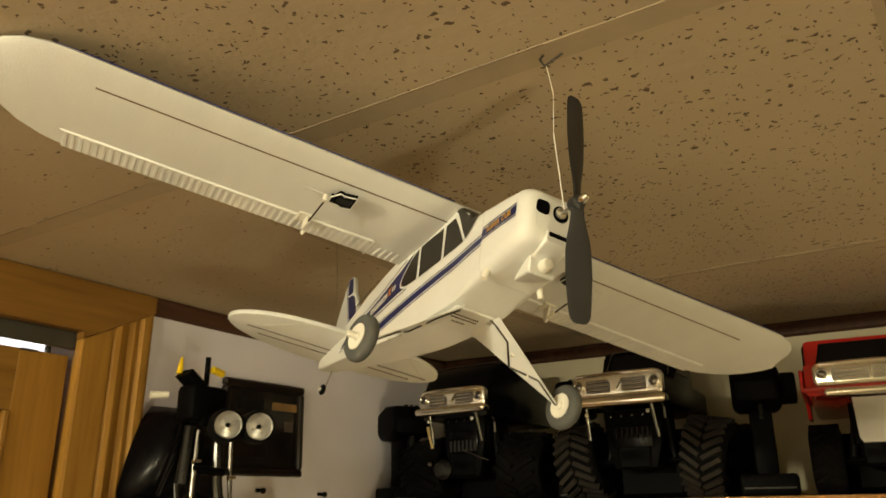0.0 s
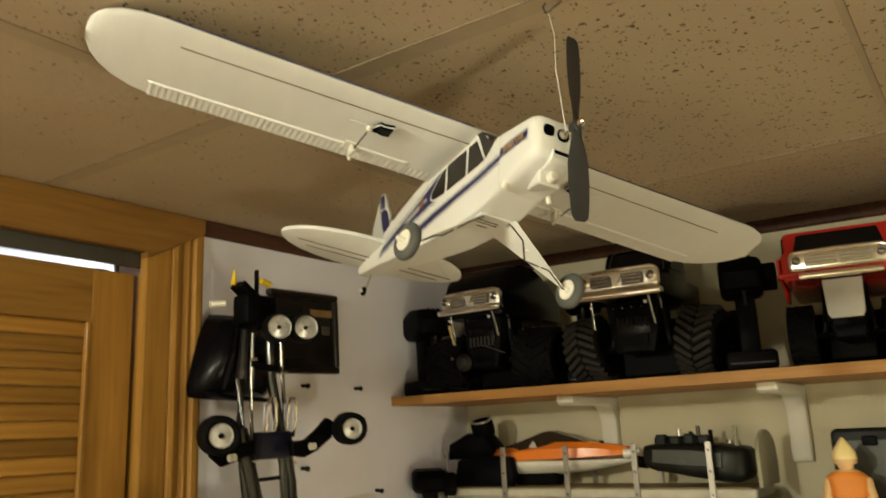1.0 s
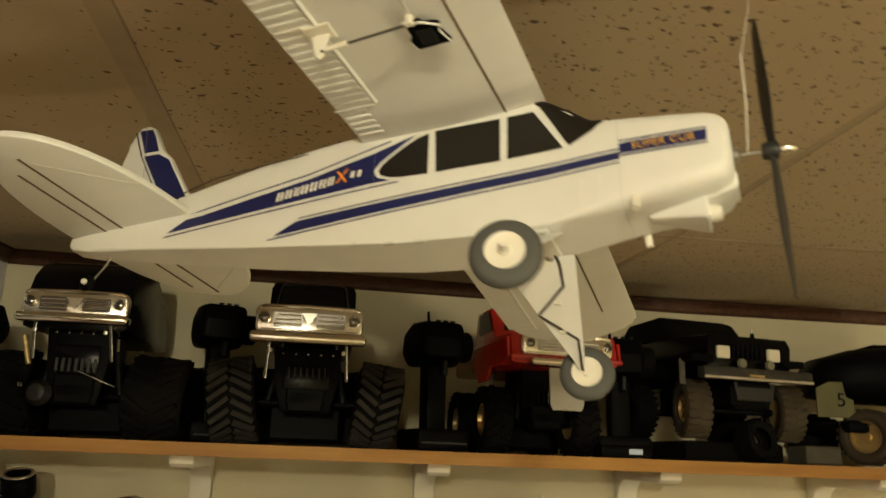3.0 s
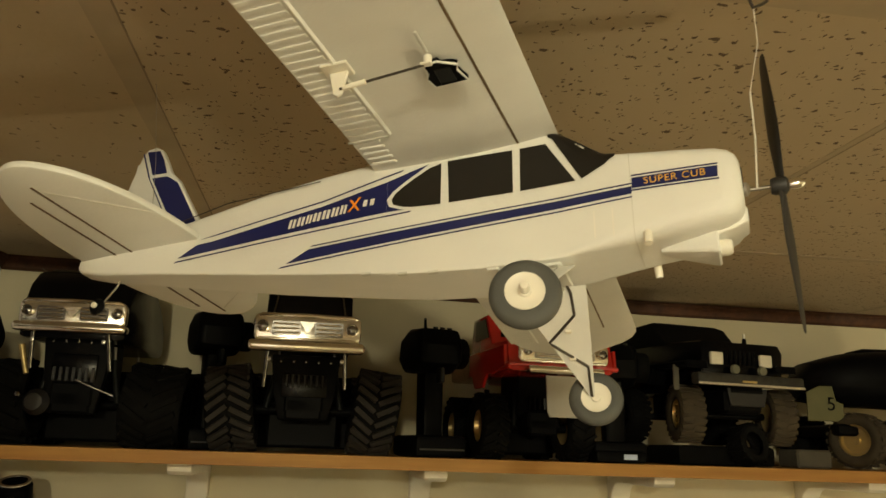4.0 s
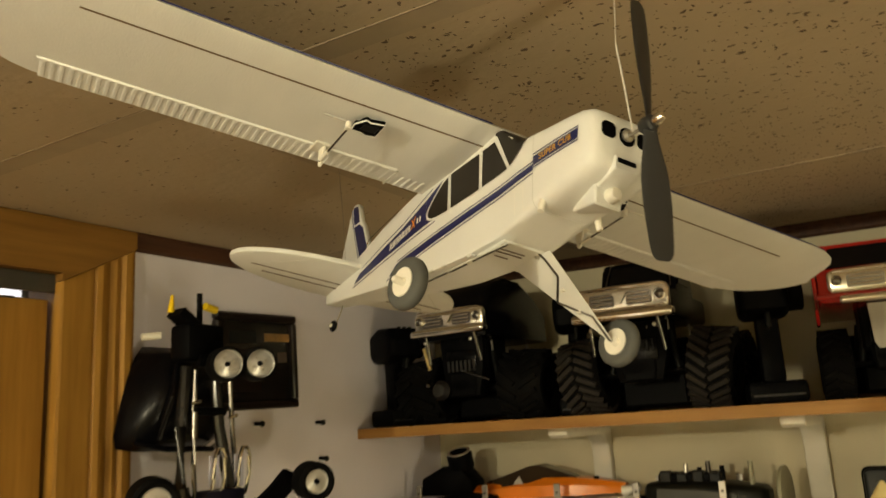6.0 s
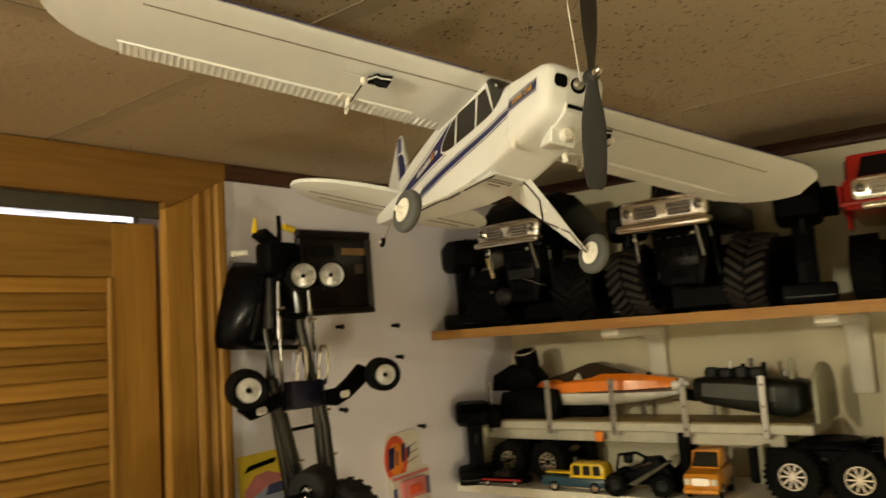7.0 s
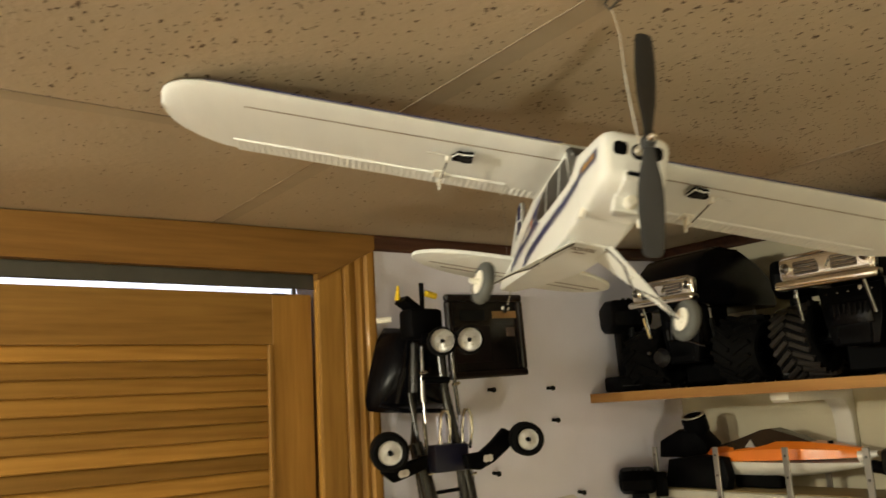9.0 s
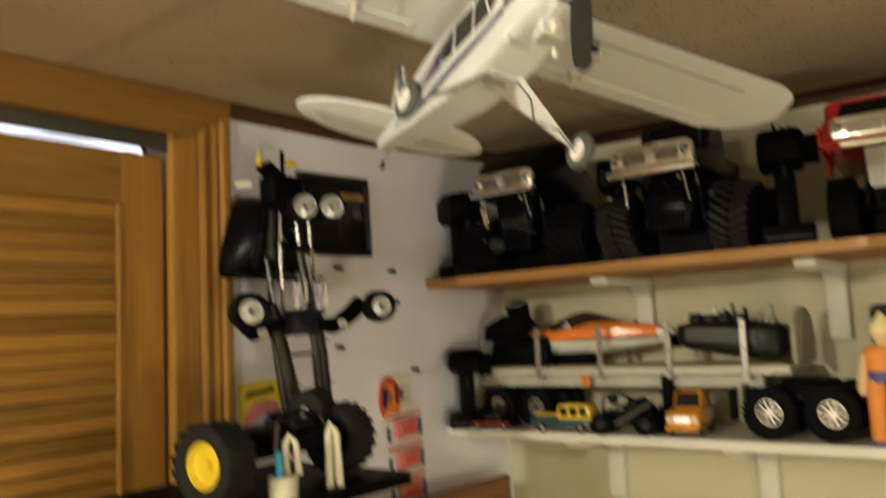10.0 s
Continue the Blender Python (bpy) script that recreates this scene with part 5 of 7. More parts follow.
def off_roader():
    t = thing("toy_off_roader", "black toy off-road car with square lamps and tan tyres", "toy car", pose(0.172, 1.312, S + 0.030, 0, 0, 10))
    body = part("body", slab([(-0.040, 0.100), (-0.046, 0.150), (-0.038, 0.164), (0.050, 0.170), (0.215, 0.170), (0.215, 0.095), (0.18, 0.085), (0.05, 0.085), (0.0, 0.112)], 0.158, "x", -0.073, 0.007, seg=2), M_GLOSS, t)
    part("soft_top", slab([(0.050, 0.168), (0.085, 0.205), (0.105, 0.212), (0.200, 0.210), (0.218, 0.195), (0.220, 0.165)], 0.150, "x", -0.072, 0.012, seg=3), M_RUB, t, "matt black soft top")
    for s in (-1, 1):
        part("fender", slab([(-0.052, 0.118), (-0.050, 0.130), (0.055, 0.132), (0.072, 0.100), (0.060, 0.098), (0.045, 0.122), (-0.03, 0.120)], 0.040, "x", s * 0.065 - (0.040 if s < 0 else 0), 0.003), M_BLACK, t)
        part("headlight", slab(rounded(s * 0.047 - 0.012, s * 0.047 + 0.012, 0.126, 0.146, 0.003), 0.006, "y", -0.050, 0.0015), M_LENS, t, "square pale headlight")
        part("fog_lamp", lathe([(0.0, 0.008), (0.007, 0.007), (0.0085, 0.003), (0.006, 0), (0, 0)], 18, pose(s * 0.026 + 0.008, -0.050, 0.119, 90, 0, 0)), M_FOG, t, "small dim fog lamp")
        for y in (0.008, 0.150):
            add_wheel(t, pose(s * 0.088 + (0.018 if y < 0.1 else 0), y, 0.050, 0, s * 90, -16 if y < 0.1 else 0), 0.047, 0.040, M_TANRUB if y < 0.1 else M_RUB, M_BRASS if y < 0.1 else M_BLACK, 24, M_TANRUB if y < 0.1 else M_RUB, rim=0.50, spokes=8, lean=12, thick=0.55, deep=0.05)
    for k in range(7):
        part("grille_slot", box(-0.030 + 0.0088 * k, -0.026 + 0.0088 * k, -0.0475, -0.0455, 0.128, 0.150, 0.0008), M_BLACK, body)
    part("bumper", box(-0.100, 0.100, -0.072, -0.052, 0.092, 0.110, 0.003, 2), M_BUMPER, t, "dark worn steel bumper")
    part("bumper_edge", box(-0.100, 0.100, -0.0735, -0.0715, 0.0915, 0.0955, 0.0006), M_ALU, t, "bright bumper lip")
    part("skid_plate", slab([(-0.036, 0.090), (0.040, 0.090), (0.034, 0.062), (-0.030, 0.062)], 0.004, "y", -0.056, 0.001), M_SLATE, t, "dull grey skid plate")
    part("side_card", box(-0.108, -0.098, -0.020, -0.016, 0.085, 0.125, 0.001), M_DUSTBOX, t)
    part("badge", box(-0.02, 0.006, -0.0745, -0.0722, 0.097, 0.100), M_BRASS, t)
    part("winch", rod((-0.03, -0.045, 0.086), (0.03, -0.045, 0.086), 0.012), M_BLACK, t)
    part("gearbox", box(-0.035, 0.035, -0.05, 0.16, 0.050, 0.090, 0.006), M_BLACK, t)
    part("axle", rod((-0.08, 0.008, 0.050), (0.08, 0.008, 0.050), 0.006), M_BLACK, t)
    part("axle", rod((-0.08, 0.150, 0.050), (0.08, 0.150, 0.050), 0.006), M_BLACK, t)
    part("aerial_mount", rod((0.062, 0.02, 0.164), (0.062, 0.02, 0.182), 0.005, 0.003), M_BLACK, t)
    part("aerial_tip", rod((0.062, 0.02, 0.182), (0.062, 0.02, 0.190), 0.002), M_ALU, t)
    st = tagged(link_mesh("display_stand", box(0.10, 0.27, 1.335, 1.50, S, S + 0.031, 0.006, 2), M_RUB), "dark foam block under the black off-road car", "stand")
    # spare tyre lying under the bumper
    sp = thing("spare_tyre", "black ribbed toy tyre leaning under the off-road car", "toy tyre", pose(0.215, 1.322, S + 0.034, 78, 0, 20))
    part("carcass", tyre_mesh(0.034, 0.034), M_RUB, sp)
    part("tread", lug_mesh(0.034, 0.034, 18, 10), M_RUB, sp)


off_roader()


def race_buggy():
    t = thing("toy_buggy", "black toy buggy with an olive number plate and pale rims", "toy car", pose(0.500, 1.330, S, 0, 0, -8))
    rings = [superring(x, z, h, w, 3, 20) for x, z, h, w in ((-0.145, 0.140, 0.020, 0.030), (-0.125, 0.150, 0.035, 0.060), (-0.07, 0.155, 0.046, 0.085), (0.0, 0.158, 0.050, 0.095), (0.08, 0.150, 0.045, 0.090), (0.14, 0.14, 0.03, 0.06))]
    part("body", settled(loft(rings), Matrix.Translation((0, 0.08, 0))), M_BLACK, t)
    part("roof_hatch", box(-0.03, 0.03, 0.05, 0.12, 0.200, 0.212, 0.005, 2), M_BLACK, t)
    plate = part("number_plate", slab([(-0.163, 0.078), (-0.163, 0.126), (-0.140, 0.137), (-0.118, 0.137), (-0.113, 0.112), (-0.101, 0.107), (-0.101, 0.086), (-0.112, 0.078)], 0.003, "y", -0.012, 0.0008), M_OLIVE, t, "olive number plate with a five")
    curve = bpy.data.curves.new("digit", "FONT")
    curve.body, curve.size, curve.align_x, curve.align_y, curve.extrude = "5", 0.032, "CENTER", "CENTER", 0.0003
    tmp = new("tmp_text", curve)
    d = new("digit", bpy.data.meshes.new_from_object(tmp))
    bpy.data.objects.remove(tmp)
    d.data.materials.append(M_BLACK)
    d.parent, d.matrix_basis = plate, pose(-0.122, -0.0125, 0.106, 90, 0, 0)
    part("chassis", box(-0.11, 0.12, 0.0, 0.20, 0.055, 0.075, 0.004), M_BLACK, t)
    for x, y, turn in ((-0.068, 0.010, -48), (0.125, 0.010, -48), (-0.085, 0.18, 180), (0.10, 0.18, 180)):
        add_wheel(t, pose(x, y, 0.048, 90, 0, turn), 0.047, 0.050, M_TANRUB if y < 0.1 else M_RUB, M_BRASS if y < 0.1 else M_BLACK, 22, M_TANRUB if y < 0.1 else M_RUB, rim=0.56, spokes=0, lean=8, thick=0.5, deep=0.05)
        part("suspension_arm", rod((x, y * 0.8 + 0.01, 0.05), (x * 0.6, 0.09, 0.065), 0.006), M_BLACK, t)
    part("chrome_bar", rod((0.0, -0.03, 0.100), (0.14, -0.03, 0.100), 0.004), M_CHROME, t)
    part("chrome_bar", rod((0.0, -0.03, 0.118), (0.14, -0.03, 0.118), 0.003), M_CHROME, t)
    part("spot_lamp", lathe([(0, 0.006), (0.005, 0.005), (0.006, 0.002), (0, 0)], 16, pose(-0.02, -0.02, 0.135, 90, 0, 0)), M_FOG, t)
    part("spot_lamp", lathe([(0, 0.006), (0.005, 0.005), (0.006, 0.002), (0, 0)], 16, pose(0.03, -0.02, 0.135, 90, 0, 0)), M_FOG, t)


race_buggy()


def transmitter(m, label, aerial=True, tall=0.20, deep=1.0):
    """A pistol-grip radio transmitter: head with a foam steering wheel, grip and foot."""
    t = thing("radio_transmitter", label, "radio controller", m, group="radio transmitters")
    h = tall
    part("head", slab([(-0.050, h - 0.058 * deep), (-0.055, h - 0.030 * deep), (-0.040, h - 0.004), (0.010, h), (0.048, h - 0.014 * deep), (0.055, h - 0.050 * deep), (0.03, h - 0.070 * deep), (-0.02, h - 0.072 * deep)], 0.074, "x", -0.040, 0.012, seg=3), M_BLACK, t)
    part("grip", slab([(-0.016, h - 0.066 * deep), (0.026, h - 0.066 * deep), (0.020, 0.030), (-0.018, 0.030)], 0.034, "x", -0.017, 0.007, seg=2), M_BLACK, t)
    part("foot", box(-0.042, 0.042, -0.055, 0.055, 0.0, 0.032, 0.007, 2), M_BLACK, t)
    part("foot_edge", box(-0.036, 0.036, -0.0565, -0.0545, 0.010, 0.0125), M_SLATE, t)
    wh = part("steering_wheel", lathe([(0.012, -0.012), (0.023, -0.013), (0.025, -0.010), (0.025, 0.010), (0.023, 0.013), (0.012, 0.012)], 24, pose(0.044, 0.0, h - 0.036, 0, 90, 0)), M_RUB, t)
    part("wheel_hub", lathe([(0, 0.010), (0.011, 0.009), (0.012, -0.011), (0, -0.012)], 18, pose(0.044, 0.0, h - 0.036, 0, 90, 0)), M_CASE, wh)
    part("trigger", box(-0.004, 0.004, -0.050, -0.030, h - 0.088, h - 0.064, 0.002), M_CASE, t)
    for k in range(3):
        part("knob", rod((-0.01 + 0.012 * k, -0.035, h - 0.010), (-0.01 + 0.012 * k, -0.038, h - 0.001), 0.004), M_CASE, t)
    if aerial:
        part("aerial", rod((-0.012, 0.0, h - 0.006), (-0.012, 0.004, h + 0.018), 0.003, 0.002), M_BLACK, t)
    return t


transmitter(pose(-1.022, 1.352, S, 0, 0, 62), "black pistol-grip radio transmitter standing beside the wall", False, 0.195)
transmitter(pose(-0.660, 1.430, S, 0, 0, 20), "black pistol-grip radio transmitter between two black trucks", False, 0.222)
transmitter(pose(-0.310, 1.345, S, 0, 0, 14), "black pistol-grip radio transmitter beside the red pickup", True, 0.200)
transmitter(pose(-0.005, 1.350, S, 0, 0, -8), "black pistol-grip radio transmitter beside the off-road car", True, 0.190)


def small_pack():
    t = thing("battery_pack", "black battery pack with a pale sticker at the shelf's edge", "battery", pose(-0.004, 1.300, S, 0, 0, 4))
    part("cell_block", box(-0.055, 0.03, -0.016, 0.016, 0.0, 0.018, 0.005, 2), M_BLACK, t)
    part("sticker", box(-0.010, 0.012, -0.0167, -0.0155, 0.005, 0.013), M_SKYP, t)
    b = box(0.312, 0.375, 1.34, 1.40, S, S + 0.030, 0.003)
    tagged(link_mesh("cardboard_box", b, M_DUSTBOX), "small grey box behind the buggy's wheel", "box")


small_pack()

# ---- things on the white shelf ----
Z2 = LOW_Z + 0.001


def trailer():
    t = thing("toy_trailer", "pale flatbed toy trailer with metal stakes on the white shelf", "toy trailer")
    part("bed", box(-1.058, -0.345, 1.400, 1.530, 1.613, 1.630, 0.002), M_BED, t, "pale flatbed")
    part("deck", box(-1.050, -0.355, 1.408, 1.522, 1.6302, 1.6325, 0.0005), M_PINE_X, t, "tan wooden deck")
    part("headboard", slab([(1.402, 1.6325), (1.530, 1.6325), (1.530, 1.690)] + [(1.466 + 0.064 * math.cos(math.pi * k / 14), 1.690 + 0.043 * math.sin(math.pi * k / 14)) for k in range(1, 14)] + [(1.402, 1.690)], 0.007, "x", -0.340, 0.0015, seg=2), M_OLIVEGREY, t, "olive-grey headboard")
    for x in (-1.0125, -0.8625, -0.714, -0.5665, -0.4215):
        for y in (1.397, 1.533):
            st = part("stake", box(x - 0.0058, x + 0.0058, y - 0.0022, y + 0.0022, 1.606, 1.7155, 0.0008), M_WIRE, t, "drilled steel stake")
            for z in (1.620, 1.662, 1.700):
                part("rivet", lathe([(0, 0.0014), (0.0022, 0.001), (0.0026, 0)], 8, pose(x, y - 0.0022 if y < 1.45 else y + 0.0022, z, 90 if y < 1.45 else -90, 0, 0)), M_DARKWIRE, st)
    fr = box(-1.050, -0.40, 1.425, 1.440, 1.588, 1.6128, 0.002)
    box(-1.050, -0.40, 1.490, 1.505, 1.588, 1.6128, 0.002, into=fr)
    part("chassis", fr, M_BED, t)
    part("tail_board", box(-1.060, -1.048, 1.402, 1.528, 1.520, 1.6128, 0.002), M_IVORY, t)
    for y in (1.405, 1.440):
        part("landing_leg", box(-0.590, -0.570, y, y + 0.016, 1.520, 1.612, 0.002), M_BLACK, t)
    part("leg_foot", box(-0.600, -0.560, 1.400, 1.46, 1.504, 1.522, 0.002), M_BLACK, t)
    for x in (-0.971, -0.873):
        part("axle", rod((x, 1.395, 1.5465), (x, 1.53, 1.5465), 0.006), M_BLACK, t)
        part("spring", box(x - 0.03, x + 0.03, 1.427, 1.438, 1.565, 1.588, 0.003), M_BLACK, t)
        for s, y in ((1, 1.405), (-1, 1.525)):
            add_wheel(t, pose(x, y, 1.5465, 90 * s, 0, 0), 0.0425, 0.030, M_RUB, M_WHEELCHROME, 26, M_RUB, rim=0.47, spokes=10, lean=6, thick=0.5, deep=0.06)
    part("marker_lamp", box(-0.760, -0.742, 1.396, 1.404, 1.592, 1.612, 0.002), M_ORNG, t, "orange marker lamp")


def tractor():
    t = thing("toy_tractor_unit", "black toy lorry chassis with chrome wheels and fat tyres", "toy lorry")
    fr = box(-0.43, -0.10, 1.400, 1.412, 1.565, 1.590, 0.002)
    box(-0.43, -0.10, 1.470, 1.482, 1.565, 1.590, 0.002, into=fr)
    part("chassis", fr, M_BLACK, t)
    part("fifth_wheel", lathe([(0, 0.010), (0.045, 0.010), (0.050, 0.004), (0.050, 0), (0, 0)], 24, pose(-0.325, 1.441, 1.595)), M_BLACK, t)
    part("fifth_wheel_base", box(-0.37, -0.28, 1.41, 1.472, 1.588, 1.597, 0.002), M_BLACK, t)
    for x in (-0.374, -0.272):
        part("axle", rod((x, 1.37, 1.551), (x, 1.50, 1.551), 0.008), M_BLACK, t)
        part("leaf_spring", tube([(x - 0.045, 1.404, 1.575), (x, 1.402, 1.562), (x + 0.045, 1.404, 1.575)], 0.005), M_DARKWIRE, t)
        for s, y in ((1, 1.368), (-1, 1.51)):
            add_wheel(t, pose(x, y, 1.551, 90 * s, 0, 0), 0.0465, 0.036, M_RUB, M_WHEELCHROME, 28, M_RUB, rim=0.48, spokes=10, lean=6, thick=0.5, deep=0.06)
    part("fuel_tank", rod((-0.205, 1.400, 1.566), (-0.13, 1.400, 1.566), 0.022), M_CHROME, t, "chrome fuel tank")
    part("side_step", box(-0.436, -0.427, 1.385, 1.43, 1.53, 1.595, 0.002), M_OLIVEGREY, t)
    part("light_bar", box(-0.455, -0.440, 1.39, 1.49, 1.53, 1.59, 0.003), M_BLACK, t)
    for k in range(4):
        part("fitting", rod((-0.23 + 0.03 * k, 1.43, 1.588), (-0.23 + 0.03 * k, 1.43, 1.606), 0.006), M_CASE if k % 2 else M_ALU, t)


M_PINE_X = wood("tan_deck", (0.24, 0.180, 0.080), (0.38, 0.295, 0.145), "x")
M_BED = mat("pale_bed_paint", (0.50, 0.475, 0.39), rough=0.5, vary=0.12, scale=50)
M_OLIVEGREY = mat("olive_grey_sheet", (0.30, 0.29, 0.20), rough=0.5)
trailer()
tractor()


def hull(x0, x1, yc, zk, zd, hw, n=12, tip=1):
    """A boat hull between x0 (stern) and x1 (bow): rings with a keel line and a deck line."""
    rings = []
    for k in range(n + 1):
        u = k / n
        x = x0 + (x1 - x0) * u
        w = hw * (1 - max(0, (u - 0.45) / 0.55) ** 2.0 * 0.97)
        keel = zk + (zd - zk) * max(0, (u - 0.30) / 0.70) ** 1.7 * 0.85
        rings.append([(x, yc - w, zd), (x, yc - w * 0.93, zd - (zd - keel) * 0.30), (x, yc - w * 0.50, zd - (zd - keel) * 0.80), (x, yc, keel), (x, yc + w * 0.50, zd - (zd - keel) * 0.80), (x, yc + w * 0.93, zd - (zd - keel) * 0.30), (x, yc + w, zd), (x, yc, zd + 0.002)])
    return loft(rings)


M_SIDE = mat("grey_green_plastic", (0.026, 0.028, 0.020), rough=0.45, vary=0.25)
M_SMOKE = mat("brown_smoked_plastic", (0.035, 0.024, 0.016), rough=0.25, vary=0.15)


def boats():
    t = thing("toy_speedboat", "orange and white toy speedboat lying on the trailer", "toy boat", pose(0, 0, 0.0))
    part("hull", hull(-0.905, -0.596, 1.478, 1.6520, 1.6840, 0.0465, 18), M_HULLW, t, "white hull")
    deck = []
    for k in range(15):
        u = k / 14
        x = -0.908 + 0.298 * u
        w = 0.0474 * (1 - max(0, (u - 0.42) / 0.58) ** 2.0 * 0.80)
        hgt = 0.026 + 0.009 * math.sin(math.pi * u) - 0.010 * u**4
        z = 1.6835 + 0.009 * u
        deck.append([(x, 1.478 - w, z), (x, 1.478 - w * 0.97, z + hgt * 0.60), (x, 1.478 - w * 0.62, z + hgt), (x, 1.478 + w * 0.62, z + hgt), (x, 1.478 + w * 0.97, z + hgt * 0.60), (x, 1.478 + w, z)])
    part("deck", loft(deck), M_ORNG, t, "orange deck")
    can = [[(x, 1.478 - w, z0 - 0.004), (x, 1.478 - w * 0.5, z1 - 0.002), (x, 1.478 + w * 0.5, z1 - 0.002), (x, 1.478 + w, z0 - 0.004)] for x, w, z0, z1 in ((-0.890, 0.036, 1.708, 1.718), (-0.850, 0.044, 1.708, 1.728), (-0.795, 0.043, 1.710, 1.746), (-0.778, 0.041, 1.710, 1.748), (-0.725, 0.033, 1.712, 1.732), (-0.702, 0.024, 1.714, 1.723))]
    part("canopy", loft(can), M_SMOKE, t, "brown smoked canopy")
    # pale metal triangle stands in for a white glint on the canopy
    part("canopy_glint", slab([(-0.822, 1.712), (-0.808, 1.727), (-0.800, 1.712)], 0.002, "y", 1.4365), M_ALU, t)
    # black block carries the hull and stands in for the shadow beneath it
    part("keel_shade_block", box(-0.870, -0.770, 1.458, 1.498, 1.6328, 1.6640, 0.004), M_RUB, t, "black block added for the shadow under the keel")
    part("bow_cap", rod((-0.615, 1.470, 1.694), (-0.582, 1.470, 1.700), 0.011, 0.005), M_HULLW, t)
    part("deck_peg", rod((-0.665, 1.47, 1.700), (-0.665, 1.47, 1.722), 0.005), M_BLACK, t)
    d = thing("toy_boat", "dark green-black toy boat lying on the trailer", "toy boat")
    part("hull", loft([superring(x, (z0 + z1) / 2, (z1 - z0) / 2, w, 4.5, 24) for x, z0, z1, w in ((-0.570, 1.680, 1.700, 0.014), (-0.560, 1.668, 1.710, 0.034), (-0.540, 1.661, 1.713, 0.044), (-0.480, 1.651, 1.713, 0.047), (-0.420, 1.641, 1.710, 0.047), (-0.385, 1.638, 1.705, 0.044), (-0.368, 1.645, 1.703, 0.036), (-0.360, 1.654, 1.697, 0.024))]), M_DKGREEN, d).location = (0, 1.466, 0)
    part("side_panel", slab([(-0.540, 1.678), (-0.537, 1.703), (-0.460, 1.700), (-0.404, 1.693), (-0.406, 1.667), (-0.470, 1.671)], 0.004, "y", 1.4165, 0.001), M_SIDE, d, "grey-green side panel")
    part("engine_block", box(-0.540, -0.440, 1.440, 1.490, 1.709, 1.726, 0.004, 2), M_BLACK, d)
    for k in range(4):
        part("deck_block", box(-0.535 + 0.028 * k, -0.516 + 0.028 * k, 1.436, 1.452, 1.710, 1.730 - 0.004 * (k % 2), 0.002), M_CASE, d)
    for x, hgt, mm in ((-0.493, 0.034, M_ALU), (-0.470, 0.028, M_BLACK), (-0.455, 0.038, M_DARKWIRE), (-0.432, 0.030, M_BLACK), (-0.385, 0.036, M_OLIVEGREY)):
        part("fitting", rod((x, 1.455, 1.700), (x, 1.455, 1.706 + hgt), 0.005, 0.004), mm, d)
    part("bow_fender", rod((-0.585, 1.45, 1.680), (-0.56, 1.45, 1.676), 0.011), M_BLACK, d)


boats()


def trailer_radio():
    t = thing("radio_transmitter", "black radio transmitter with a foam wheel lying on the trailer", "radio controller", group="radio transmitters")
    part("body", slab([(-1.000, 1.634), (-0.850, 1.634), (-0.842, 1.655), (-0.850, 1.694), (-0.905, 1.700), (-0.985, 1.690)], 0.028, "y", 1.401, 0.007, seg=2), M_BLACK, t)
    part("head", slab([(-1.040, 1.690), (-1.035, 1.725), (-0.985, 1.748), (-0.940, 1.745), (-0.915, 1.720), (-0.912, 1.690)], 0.060, "y", 1.440, 0.010, seg=2), M_BLACK, t)
    w = part("steering_wheel", lathe([(0.012, -0.018), (0.023, -0.018), (0.026, -0.012), (0.026, 0.014), (0.020, 0.020), (0.012, 0.016)], 24, pose(-0.950, 1.462, 1.757, 20, 0, 0)), M_BLACK, t)
    part("wheel_rim", lathe([(0.019, 0.019), (0.0235, 0.019), (0.0235, 0.0215), (0.019, 0.0215)], 24, pose(-0.950, 1.462, 1.757, 20, 0, 0)), M_ALU, w)
    transmitter(pose(-1.036, 1.366, Z2, 0, 0, 40), "black pistol-grip radio transmitter standing in the shelf's corner", False, 0.172, 0.72)


trailer_radio()


def toy_van(m, name, label, lower, upper, size, win, front_lamp=True):
    """A small model car: x along it."""
    t = thing(name, label, "toy car", m)
    l, w, h = size
    part("lower_body", slab([(-l / 2, h * 0.18), (-l / 2 + 0.004, h * 0.52), (l / 2 - 0.006, h * 0.52), (l / 2, h * 0.40), (l / 2, h * 0.18)], w, "y", -w / 2, 0.004, seg=2), lower, t)
    part("upper_body", slab(win, w * 0.94, "y", -w * 0.47, 0.004, seg=2), upper, t)
    xs = [q[0] for q in win]
    top, x0, x1 = max(q[1] for q in win), min(xs), max(xs)
    n = 3
    for k in range(n):
        a, b = x0 + (x1 - x0) * (0.12 + 0.27 * k), x0 + (x1 - x0) * (0.32 + 0.27 * k)
        for s in (-1, 1):
            part("window", slab(rounded(a, b, h * 0.60, top - h * 0.08, 0.002, 2), 0.0016, "y", s * w * 0.47 - 0.0008), M_GLASSDARK, t)
    for x in (-l * 0.30, l * 0.30):
        for s in (-1, 1):
            add_wheel(t, pose(x, s * w * 0.46, h * 0.19, -90 * s, 0, 0), h * 0.19, w * 0.16, M_RUB, M_CHROME, 0, None, rim=0.6)
    part("bumper", box(-l / 2 - 0.003, l / 2 + 0.003, -w * 0.48, w * 0.48, h * 0.14, h * 0.22, 0.002), M_CHROME, t)
    return t


toy_van(pose(-0.776, 1.352, Z2, 0, 0, 3), "toy_van", "yellow and teal toy bus on the white shelf", M_TEAL, M_YEL, (0.146, 0.048, 0.056), [(-0.010, 0.026), (-0.007, 0.050), (-0.002, 0.056), (0.056, 0.056), (0.064, 0.047), (0.068, 0.026)])
